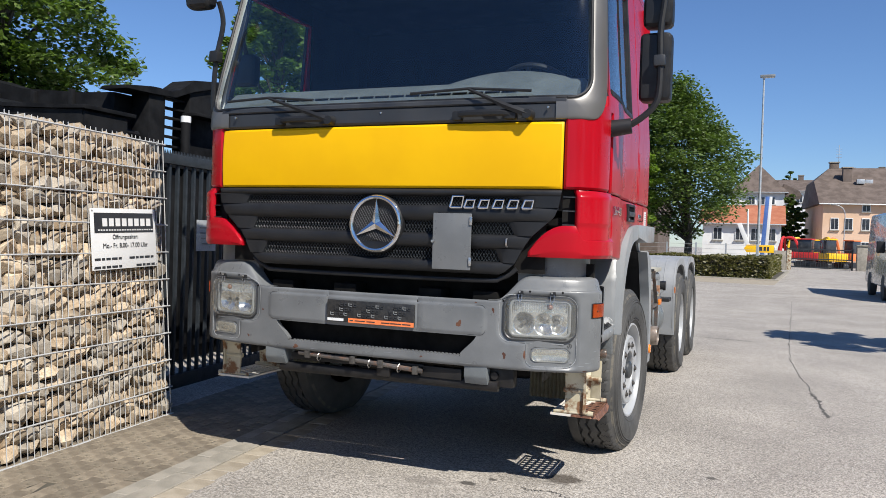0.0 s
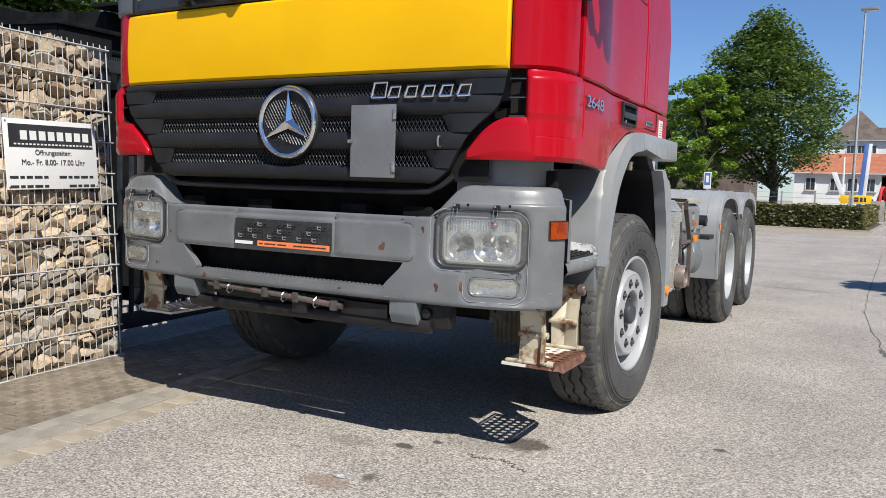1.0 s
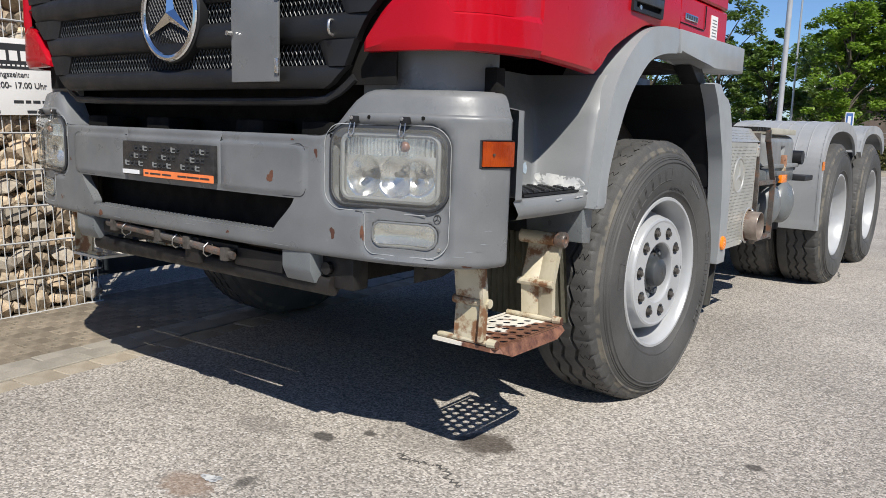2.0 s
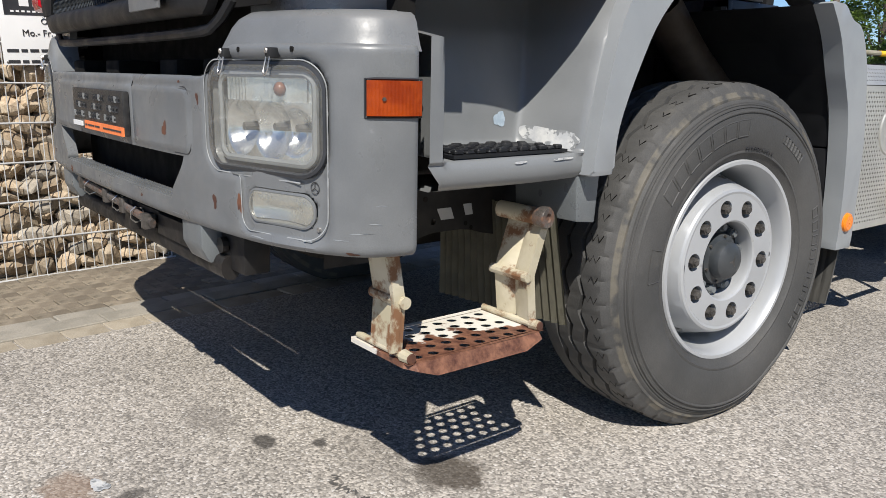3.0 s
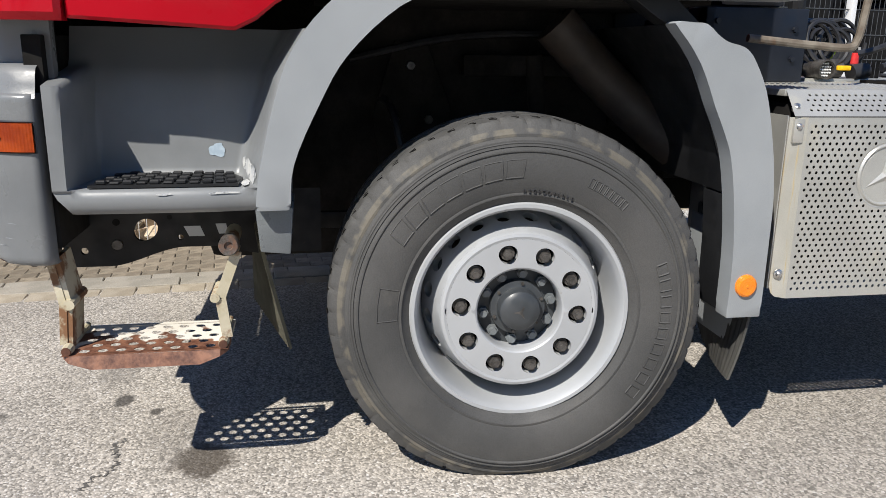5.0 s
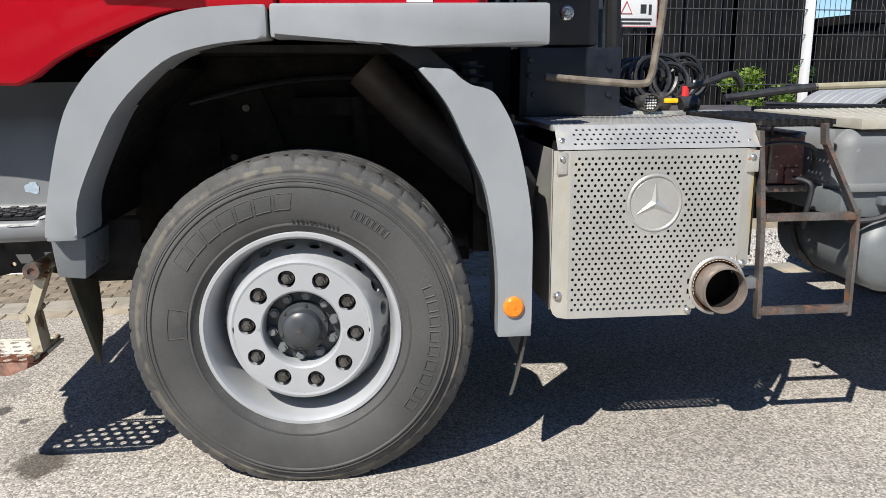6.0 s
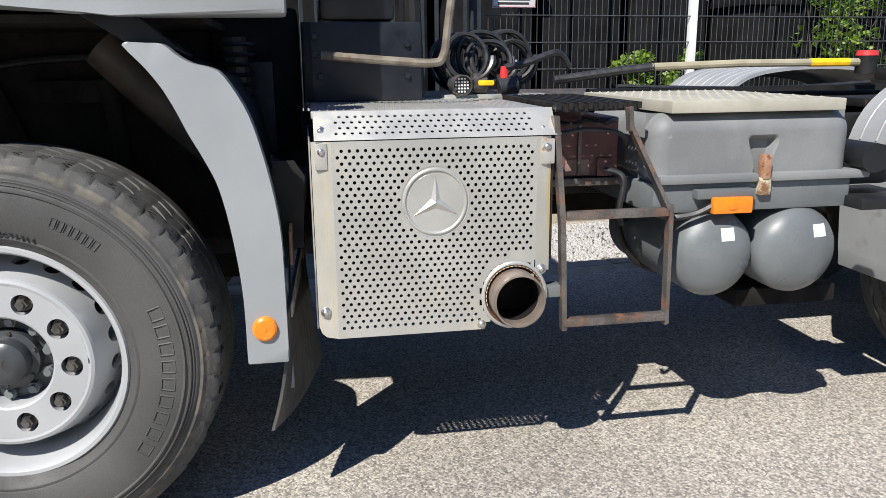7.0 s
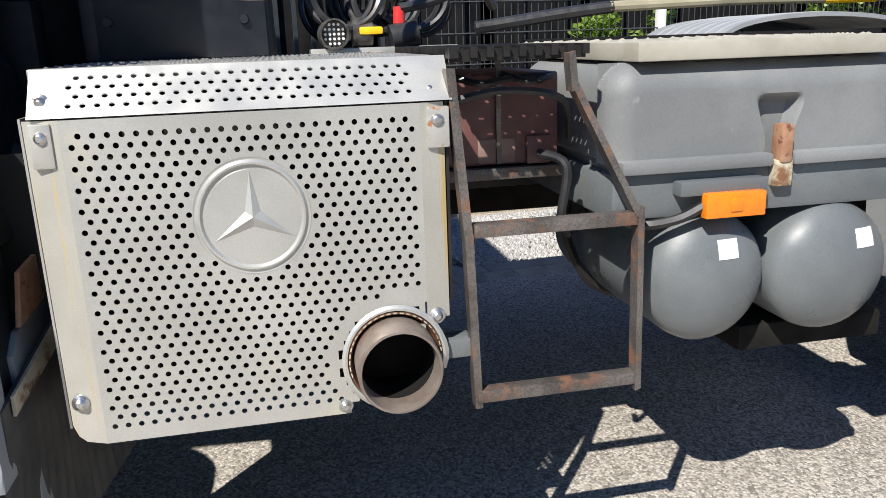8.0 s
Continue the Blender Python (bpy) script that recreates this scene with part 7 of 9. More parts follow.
part("fifth_wheel", bm, "chassis", truck, "greasy black coupling plate")
bm = B()
box(bm, -0.62, 0.44, 1.18, 2.28, 1.085, 1.105, 0.004)
part("catwalk", bm, "worn", truck, "worn steel catwalk plate")
bm = B()
box(bm, -0.5, 0.5, 5.5, 5.6, 0.75, 1.0, 0.01)
part("rear_crossmember", bm, "chassis", truck)
bm = B()
for x in (-0.35, 0.25):
    tube(bm, bend([(x, 2.3, 1.12), (x + 0.02, 3.0, 1.10), (x, 3.6, 1.12)], 6), 0.012, 6)
    part("deck_hose", bm, "rubberhose", truck)
    bm = B()
bar(bm, (0.30, 1.9, 1.125), (0.32, 3.4, 1.125), 0.05, 0.02, (0, 0, 1))
part("deck_bar", bm, "chassis", truck)

# ---- behind the cab: tank, hoses, couplings ----
bm = B()
box(bm, 0.22, 0.60, 0.865, 1.115, 1.375, 2.0, 0.02)
at = part("urea_tank", bm, "navy", truck, "dark blue tank behind the cab")
bm = B()
lathe(bm, [(0.0, 0.020), (0.010, 0.020), (0.011, 0.008), (0.02, 0.012), (0.026, 0.008), (0.028, 0.0)], 6 * 3, (0.60, 0.985, 1.494), "x")
part("tank_plug", bm, "steel", at)
bm = B()
box(bm, -0.75, 0.62, 0.80, 0.84, 1.12, 1.37, 0.006)
box(bm, 0.56, 0.62, 0.80, 1.20, 1.12, 1.37, 0.006)
for y, z in ((0.845, 1.325), (0.845, 1.27), (1.15, 1.30), (1.15, 1.20), (0.86, 1.20)):
    cyl(bm, (0.62, y, z), (0.63, y, z), 0.012, 0.01, 8)
part("cab_bracket", bm, "navy", truck, "dark blue cab mounting bracket")
bm = B()
tube(bm, bend([(0.80, 0.86, 1.265), (0.82, 1.10, 1.245), (0.84, 1.205, 1.24), (0.84, 1.235, 1.26), (0.84, 1.25, 1.34), (0.83, 1.28, 1.6), (0.80, 1.30, 2.2)], 6), 0.0135, 10)
part("bent_pipe", bm, "pipe", truck, "weathered bent metal pipe")
bm = B()
tube(bm, bend([(0.58, 1.16, 2.0), (0.58, 1.17, 1.6), (0.57, 1.18, 1.35), (0.56, 1.19, 1.13)], 4), 0.03, 10)
part("cable_duct", bm, "plastic", truck)
rnd = random.Random(7)
for k in range(9):
    bm = B()
    x, y, z = 0.30 + rnd.uniform(-0.12, 0.12), 1.52 + rnd.uniform(-0.16, 0.16), 1.235 + rnd.uniform(-0.02, 0.03)
    r = 0.085 + rnd.uniform(-0.015, 0.02)
    tilt = rnd.uniform(-0.5, 0.5)
    pts = []
    for i in range(76):
        i = i * 0.4
        a = i * 0.42
        pts.append((x + 0.02 * i / 10 + tilt * r * math.sin(a), y + r * math.cos(a) + 0.01 * i / 10, z + r * math.sin(a)))
    tube(bm, pts, 0.0085, 6)
    part("coiled_hose", bm, "rubberhose", truck, "black coiled air hose")
bm = B()
tube(bm, bend([(0.32, 1.75, 1.17), (0.34, 2.0, 1.20), (0.36, 2.15, 1.215)], 5), 0.017, 8)
part("grease_hose", bm, "rubberhose", truck)
bm = B()
tube(bm, [(0.36, 2.14, 1.215), (0.37, 2.5, 1.225), (0.38, 2.98, 1.225)], 0.0155, 10)
pc = part("pull_rod", bm, "olive", truck, "pale release handle rod with yellow band")
bm = B()
tube(bm, [(0.376, 2.76, 1.225), (0.379, 2.92, 1.225)], 0.017, 10)
part("rod_band", bm, "yellowp", pc)
bm = B()
cyl(bm, (0.38, 3.0, 1.18), (0.38, 3.0, 1.25), 0.040, 0.040, 16)
part("rod_knob", bm, "chassis", pc)
bm = B()
cyl(bm, (0.38, 3.0, 1.25), (0.38, 3.0, 1.270), 0.042, 0.038, 16)
part("knob_cap", bm, "redp", pc)
# trailer couplings on a bracket
bm = B()
box(bm, 0.44, 0.50, 1.30, 1.66, 1.105, 1.13, 0.004)
cp = part("coupling_bracket", bm, "alu", truck, "bracket with trailer couplings")
bm = B()
lathe(bm, [(0.0, 0.52), (0.030, 0.52), (0.032, 0.545), (0.036, 0.545), (0.037, 0.44), (0.0, 0.44)], 24, (0, 1.36, 1.163), "x")
part("socket", bm, "nut", cp, "round grey trailer socket")
bm = B()
for i in range(-2, 3):
    for j in range(-2, 3):
        if i * i + j * j < 6:
            cyl(bm, (0.515, 1.36 + i * 0.011, 1.163 + j * 0.011), (0.53, 1.36 + i * 0.011, 1.163 + j * 0.011), 0.0035, 0.0035, 6)
part("socket_pins", bm, "white", cp)
bm = B()
cyl(bm, (0.47, 1.41, 1.165), (0.47, 1.46, 1.165), 0.038, 0.036, 14)
part("socket_lid", bm, "nut", cp)
bm = B()
box(bm, 0.48, 0.515, 1.425, 1.482, 1.160, 1.178, 0.005)
part("yellow_coupling", bm, "yellowp", cp, "yellow air coupling")
bm = B()
cyl(bm, (0.46, 1.52, 1.185), (0.46, 1.52, 1.225), 0.013, 0.011, 12)
part("red_coupling", bm, "redp", cp, "red air coupling")
bm = B()
cyl(bm, (0.48, 1.50, 1.15), (0.48, 1.56, 1.16), 0.033, 0.03, 14)
tube(bm, bend([(0.46, 1.52, 1.22), (0.45, 1.60, 1.235), (0.44, 1.72, 1.27), (0.40, 1.78, 1.22)], 5), 0.013, 8)
part("coupling_hose", bm, "rubberhose", cp)

# bare filler chips on the entry step and fender
def chip(fn, cx, cy, rx, ry, seed_, material, nm, parent, label):
    r = random.Random(seed_)
    bm = B()
    vs = []
    for k in range(40):
        a = 2 * math.pi * k / 40
        w = 1 + 0.16 * math.sin(2 * a + seed_) + 0.12 * math.sin(3 * a + 2.1 * seed_) + 0.05 * math.sin(7 * a + seed_ * 1.7) + r.uniform(-0.04, 0.04)
        vs.append(bm.verts.new(fn(cx + rx * w * math.cos(a), cy + ry * w * math.sin(a))))
    bm.faces.new(vs)
    return part(nm, bm, material, parent, label)


chip(lambda u, v: Vector((v, u, 0.8765)), -0.690, 1.15, 0.014, 0.04, 5, "white_chip", "paint_chip", moul_near, "bare white filler patch")
chip(lambda u, v: Vector((1.2115, u, v)), -0.88, 0.861, 0.018, 0.0028, 6, "white_chip", "paint_chip", moul_near, "")
chip(lambda u, v: Vector((1.2115, u, v)), -0.74, 0.862, 0.035, 0.003, 7, "white_chip", "paint_chip", moul_near, "")
chip(lambda u, v: Vector((1.0155, u, v)), -0.772, 0.944, 0.018, 0.021, 8, "blue_chip", "paint_chip", moul_near, "pale blue filler patch")


def cheek(y, z):
    """The rear wall of the entry tub."""
    end = min(-0.50, arch_y(z) + 0.012)
    w = ease(y, end - 0.085, end - 0.010) ** 1.3
    return Vector((1.013 + 0.200 * w + 0.0015, y - 0.001, z))


chip(lambda u, v: cheek(u, v), -0.680, 0.902, 0.021, 0.028, 9, "white_chip", "paint_chip", moul_near, "bare white filler patch")

# lengths along the truck as drawn and as they truly are
DRAWN = (-1.70, -1.49, -1.45, -1.38, -1.25, -1.15, -0.772, -0.57, -0.35, 0.0, 0.662, 0.838, 1.15, 1.476, 1.525, 1.84, 2.0, 2.107, 2.5, 2.8, 6.0)
TRUE = (-1.70, -1.492, -1.462, -1.415, -1.305, -1.20, -0.808, -0.615, -0.37, 0.0, 0.658, 0.823, 1.126, 1.439, 1.503, 1.815, 1.962, 2.065, 2.46, 2.8, 6.0)
for ob in list(truck.children):
    if ob in (wf, wr) or ob.name.startswith("wheel."):
        continue
    for o in [ob] + list(ob.children_recursive):
        for v in o.data.vertices:
            v.co.x += float(np.interp(v.co.x, (-1.2, 0.0, 1.2), (0.0, 0.045, 0.028))) * ease(-v.co.y, 0.50, 0.85)
            v.co.y = float(np.interp(v.co.y, DRAWN, TRUE))

# ---- ground ----
FENCE = Matrix.Translation((-2.17, -0.60, 0)) @ Matrix.Rotation(radians(5.5), 4, "Z") @ Matrix.Translation((2.17, 0.60, 0))


def along_fence(*things):
    """The fence and all beside it stand five and a half degrees off the truck's line."""
    for ob in things:
        ob.matrix_world = FENCE @ ob.matrix_basis


def gz_(x):
    """The road falls a little towards the yard fence."""
    return 0.028 * max(-2.2, min(0.0, x + 0.35))


def ground_mat():
    m = bpy.data.materials.new("asphalt")
    m.use_nodes = True
    t = m.node_tree
    bs = t.nodes["Principled BSDF"]
    co = t.nodes.new("ShaderNodeTexCoord").outputs["Object"]

    def tex(kind, s, **kw):
        n = t.nodes.new("ShaderNodeTex" + kind)
        n.inputs["Scale"].default_value = s
        for k, v in kw.items():
            n.inputs[k].default_value = v
        t.links.new(co, n.inputs["Vector"])
        return n

    def rng(v, a, b, c, d):
        n = t.nodes.new("ShaderNodeMapRange")
        for i, x in zip((1, 2, 3, 4), (a, b, c, d)):
            n.inputs[i].default_value = x
        t.links.new(v, n.inputs[0])
        return n.outputs[0]

    def mix(f, a, b, mode="MIX"):
        n = t.nodes.new("ShaderNodeMix")
        n.data_type, n.blend_type = "RGBA", mode
        for s, v in ((n.inputs[0], f), (n.inputs[6], a), (n.inputs[7], b)):
            if isinstance(v, (int, float)):
                s.default_value = v
            elif isinstance(v, tuple):
                s.default_value = (*v, 1)
            else:
                t.links.new(v, s)
        return n.outputs[2]
    vor = tex("Voronoi", 135.0)
    grain = tex("Noise", 160.0, Detail=3.0)
    cell = t.nodes.new("ShaderNodeSeparateColor")
    t.links.new(vor.outputs["Color"], cell.inputs[0])
    col = mix(rng(cell.outputs[0], 0.0, 1.0, 0, 1), (0.160, 0.146, 0.127), (0.545, 0.497, 0.437))
    col = mix(rng(vor.outputs["Distance"], 0.5, 0.85, 0.0, 0.3), col, (0.11, 0.105, 0.10))
    col = mix(rng(cell.outputs[1], 0.95, 0.97, 0, 0.8), col, (0.60, 0.57, 0.53))
    col = mix(1.0, col, rng(grain.outputs["Fac"], 0.3, 0.7, 0.8, 1.2), "MULTIPLY")
    col = mix(1.0, col, rng(tex("Noise", 1.1, Detail=5.0).outputs["Fac"], 0.3, 0.7, 0.84, 1.14), "MULTIPLY")
    col = mix(1.0, col, rng(tex("Noise", 0.23, Detail=3.0).outputs["Fac"], 0.3, 0.7, 0.9, 1.1), "MULTIPLY")
    stain = tex("Noise", 2.6, Detail=6.0, Roughness=0.6)
    col = mix(rng(stain.outputs["Fac"], 0.70, 0.76, 0, 0.5), col, (0.06, 0.055, 0.05))
    t.links.new(col, bs.inputs["Base Color"])
    bs.inputs["Roughness"].default_value = 0.82
    bp = t.nodes.new("ShaderNodeBump")
    bp.inputs["Strength"].default_value, bp.inputs["Distance"].default_value = 0.6, 0.0030
    t.links.new(vor.outputs["Distance"], bp.inputs["Height"])
    bp.invert = True
    t.links.new(bp.outputs[0], bs.inputs["Normal"])
    return m


M["asphalt"] = ground_mat()
CRACKS = (
    ([(2.75, 16.0), (2.60, 11.6), (2.45, 8.0), (2.374, 4.88), (2.46, 3.2), (2.50, 2.6)], 0.005),
    ([(2.47, 2.75), (2.507, 2.45), (2.52, 2.0), (2.545, 1.66)], 0.016),
    ([(-0.4, 7.1), (0.9, 6.8), (2.3, 6.6), (3.4, 6.9)], 0.010),
    ([(0.7, 4.3), (1.1, 4.1), (1.25, 3.7)], 0.006),
    ([(0.83, -1.16), (0.882, -1.187), (0.95, -1.165)], 0.006),
    ([(0.97, -1.155), (1.03, -1.17), (1.07, -1.21), (1.13, -1.23)], 0.006),
)
M["oil"] = mat("oil_stain", (0.035, 0.028, 0.022), (0.06, 0.05, 0.04), 20, 0.45, bump=0.4, bscale=90)
M["crack"] = mat("tar_crack", (0.075, 0.07, 0.065), (0.13, 0.122, 0.112), 30, 0.9)
M["paver"] = mat("concrete_paver", (0.165, 0.135, 0.098), (0.25, 0.21, 0.155), 9, 0.9, bump=0.4, bscale=110, vary=0.18, fine=0.18, spot=(0.11, 0.093, 0.066), spot_at=0.57, spot_scale=5, soft=0.12)
M["gutter"] = mat("gutter_stone", (0.30, 0.255, 0.19), (0.385, 0.335, 0.26), 8, 0.9, bump=0.4, bscale=100, vary=0.1, fine=0.15)
M["kerb"] = mat("kerb_concrete", (0.25, 0.23, 0.19), (0.33, 0.30, 0.25), 6, 0.9, bump=0.5, bscale=80, fine=0.15)

bm = B()
xs = [-400, -60, -8, -2.35, -1.95, -1.5, -1.1, -0.8, -0.6, -0.35, 0.6, 3, 8, 60, 400]
ys = [-400, -60, -12, -5, -2, 0, 2, 4, 8, 20, 60, 140, 400]
gv = [[bm.verts.new(FENCE @ Vector((x, y, gz_(x) - (0.012 if -2.3 < x < -0.81 else 0)))) for y in ys] for x in xs]
for a, b in zip(gv, gv[1:]):
    for i in range(len(ys) - 1):
        bm.faces.new((a[i], b[i], b[i + 1], a[i + 1]))
ground = part("ground", bm, "asphalt")
tagged(ground, "worn grey asphalt yard and road with pale aggregate", "ground", kind="structure")


def blob(cx, cy, rx, ry, seed, z=0.003, turn=0.0):
    r = random.Random(seed)
    bm = B()
    n = 26
    ph = [r.uniform(0, 6.28) for _ in range(5)]
    vs = []
    for k in range(n):
        a = 2 * math.pi * k / n
        w = 1 + 0.22 * math.sin(2 * a + ph[0]) + 0.16 * math.sin(3 * a + ph[1]) + 0.1 * math.sin(5 * a + ph[2]) + 0.06 * math.sin(9 * a + ph[3])
        x, y = rx * w * math.cos(a), ry * w * math.sin(a)
        vs.append(bm.verts.new((cx + x * math.cos(turn) - y * math.sin(turn), cy + x * math.sin(turn) + y * math.cos(turn), z + gz_(cx))))
    bm.faces.new(vs)
    return bm


def stain_mat(name, tone, cx, cy, rx, ry, strength):
    """Asphalt soaked with oil: the same aggregate, darkened in a ragged patch round one spot."""
    m = M["asphalt"]
    t = m.node_tree
    bs = t.nodes["Principled BSDF"]
    co = t.nodes.new("ShaderNodeTexCoord").outputs["Object"]
    mp = t.nodes.new("ShaderNodeMapping")
    mp.vector_type = "TEXTURE"
    mp.inputs[1].default_value = (cx, cy, 0)
    mp.inputs[3].default_value = (rx, ry, 1)
    nz = t.nodes.new("ShaderNodeTexNoise")
    nz.inputs["Scale"].default_value, nz.inputs["Detail"].default_value, nz.inputs["Roughness"].default_value = 14.0, 6.0, 0.65
    t.links.new(co, nz.inputs["Vector"]), t.links.new(co, mp.inputs[0])
    ln = t.nodes.new("ShaderNodeVectorMath")
    ln.operation = "LENGTH"
    t.links.new(mp.outputs[0], ln.inputs[0])
    ad = t.nodes.new("ShaderNodeMath")
    ad.operation = "MULTIPLY_ADD"
    ad.inputs[1].default_value = 1.5
    t.links.new(nz.outputs["Fac"], ad.inputs[0]), t.links.new(ln.outputs["Value"], ad.inputs[2])
    rg_ = t.nodes.new("ShaderNodeMapRange")
    for i, x in zip((1, 2, 3, 4), (1.45, 1.85, strength, 0.0)):
        rg_.inputs[i].default_value = x
    t.links.new(ad.outputs[0], rg_.inputs[0])
    mx = t.nodes.new("ShaderNodeMix")
    mx.data_type = "RGBA"
    t.links.new(bs.inputs["Base Color"].links[0].from_socket, mx.inputs[6])
    mx.inputs[7].default_value = (*tone, 1)
    t.links.new(rg_.outputs[0], mx.inputs[0])
    t.links.new(mx.outputs[2], bs.inputs["Base Color"])


for nm, tone, cx, cy, rx, ry, st_ in (("drip", (0.05, 0.045, 0.04), 0.541, -1.229, 0.05, 0.035, 0.85), ("drip", (0.05, 0.045, 0.04), 0.645, -1.107, 0.032, 0.026, 0.85), ("drip", (0.05, 0.045, 0.04), 1.772, -0.482, 0.035, 0.025, 0.8),
                                     ("pool", (0.055, 0.042, 0.03), 1.0, -0.905, 0.11, 0.10, 0.82), ("drip", (0.05, 0.045, 0.04), 0.62, -1.63, 0.03, 0.04, 0.75), ("rust", (0.24, 0.16, 0.11), 0.50, -1.745, 0.10, 0.07, 0.6),
                                     ("damp", (0.11, 0.10, 0.09), 0.82, -0.99, 0.22, 0.14, 0.22), ("damp", (0.16, 0.145, 0.13), 0.30, -1.30, 0.12, 0.07, 0.4)):
    stain_mat(nm, tone, cx, cy, rx, ry, st_)


def crack(pts, w, seed_):
    """A ragged dark seam in the asphalt."""
    q = random.Random(seed_)
    line = bend([(x, y, 0) for x, y in pts], 10)
    bm = B()
    prev = None
    for k, p in enumerate(line):
        d = (line[min(k + 1, len(line) - 1)] - line[max(k - 1, 0)]).normalized()
        n = Vector((-d.y, d.x, 0))
        p = p + n * q.uniform(-0.012, 0.012)
        ww = w * q.uniform(0.35, 1.3) * (0.3 if k in (0, len(line) - 1) else 1)
        z = gz_(p.x) + 0.002
        pair = (bm.verts.new((p.x + n.x * ww, p.y + n.y * ww, z)), bm.verts.new((p.x - n.x * ww, p.y - n.y * ww, z)))
        if prev:
            bm.faces.new((prev[0], prev[1], pair[1], pair[0]))
        prev = pair
    return bm


for i, (pts, w) in enumerate(CRACKS):
    ob = part("asphalt_crack", crack(pts, w, 70 + i), "crack", ground)
ob = part("filler_chip", blob(0.527, -1.68, 0.03, 0.024, 21, 0.003), "white_chip")
tagged(ob, "small pale lump of filler on the asphalt", "debris")

# ---- paving along the fence ----
pav = thing("pavement", "worn concrete block paving strip beside the gabion wall", "pavement", kind="structure")
pav.location = (0, 0, 0)
rnd = random.Random(11)


def slab(w, l, h=0.03, wave=0.0):
    """One paving block, centred, its top at z 0, with worn rounded arrises; wave makes interlocking flanks."""
    bm = B()
    def outline(k):
        a, b = w / 2 - k, l / 2 - k
        if not wave:
            return [(-a, -b), (a, -b), (a, b), (-a, b)]
        return [(-a, -b), (a, -b), (a + wave, -b * 0.3), (a + wave, b * 0.3), (a, b), (-a, b), (-a + wave, b * 0.3), (-a + wave, -b * 0.3)]
    rings(bm, [[(x, y, z) for x, y in outline(k)] for k, z in ((0, -h), (0, -0.004), (0.0045, 0.0))], True, False)
    bm.verts.ensure_lookup_table()
    n = len(outline(0))
    bm.faces.new([bm.verts[2 * n + i] for i in range(n)])
    return bm


def lay(name, mesh_ob, spots, keep, parent, material):
    """Sets copies of a block: those in keep(y) as parts, the rest joined."""
    me = mesh_ob.data
    joined = B()
    for x, y, z, rz in spots:
        if keep(y):
            ob = new(name, me)
            ob.parent = parent
            ob.matrix_local = Matrix.Translation((x, y, z)) @ Matrix.Rotation(rz, 4, "Z") @ Matrix.Rotation(rnd.gauss(0, 0.006), 4, "X")
        else:
            tmp = me.copy()
            tmp.transform(Matrix.Translation((x, y, z)) @ Matrix.Rotation(rz, 4, "Z"))
            joined.from_mesh(tmp)
            bpy.data.meshes.remove(tmp)
    bpy.data.objects.remove(mesh_ob)
    if len(joined.verts):
        ob = part(name + "_rest", joined, material, parent)
        ob["kind"] = "stuff"


g = part("gutter_stone", slab(0.155, 0.166), "gutter")
lay("gutter_stone", g, [(-0.90 + rnd.gauss(0, 0.002), -4.6 + i * 0.172, gz_(-0.9) + rnd.gauss(0.0, 0.0015), rnd.gauss(0, 0.008)) for i in range(66)], lambda y: y < 3, pav, "gutter")
g = part("kerb_stone", slab(0.13, 0.49), "kerb")
lay("kerb_stone", g, [(-1.055 + rnd.gauss(0, 0.002), -4.6 + i * 0.495, gz_(-1.05) + 0.004 + rnd.gauss(0, 0.0015), rnd.gauss(0, 0.004)) for i in range(23)], lambda y: True, pav, "kerb")
g = part("kerb_stone", slab(0.10, 0.24), "kerb")
lay("edge_stone", g, [(-1.178 + rnd.gauss(0, 0.002), -4.6 + i * 0.245, gz_(-1.17) + rnd.gauss(0, 0.0015), rnd.gauss(0, 0.004)) for i in range(27)], lambda y: True, pav, "kerb")
g = part("paver", slab(0.096, 0.152, 0.03, 0.008), "paver")
spots = []
for r_ in range(10):
    for i in range(36 if r_ < 99 else 0):
        y = -3.55 + i * 0.156 + (0.078 if r_ % 2 else 0)
        x = -1.28 - r_ * 0.0995
        spots.append((x, y, gz_(x) + rnd.gauss(0, 0.0018), rnd.gauss(0, 0.008)))
lay("paver", g, spots, lambda y: -2.75 < y < 1.75, pav, "paver")
bm = B()
sheet(bm, lambda u, v, d: Vector((u, v, gz_(u) - 0.006 - d)), [-2.32, -1.23], [-4.7, 6.8], 0.004)
sand = part("joint_sand", bm, "earth", pav)
# gravel strip behind the truck, by the fence
bm = B()
rg = random.Random(5)
for i in range(9000):
    x, y, r = rg.uniform(-2.35, -1.125), 2.02 + 4.5 * rg.random() ** 2.2, rg.uniform(0.009, 0.020)
    vs = [bm.verts.new((x + r * rg.uniform(0.7, 1.2) * math.cos(a), y + r * rg.uniform(0.7, 1.2) * math.sin(a), gz_(x) - 0.004)) for a in (0, 1.25, 2.5, 3.75, 5.0)]
    t_ = bm.verts.new((x + rg.uniform(-0.3, 0.3) * r, y, gz_(x) + r * 0.9))
    for k in range(5):
        bm.faces.new((vs[k], vs[(k + 1) % 5], t_))
ob = part("gravel", bm, "gravel", sharp=10)
tagged(ob, "pale grey gravel strip along the fence", "gravel", kind="stuff")
bm = B()
sheet(bm, lambda u, v, d: Vector((u, v, gz_(u) - 0.003 - d)), [-2.36, -1.122], [1.98, 6.6], 0.001)
ob = part("gravel_bed", bm, "earth")
tagged(ob, "pale gravel bed along the fence", "gravel", kind="structure")

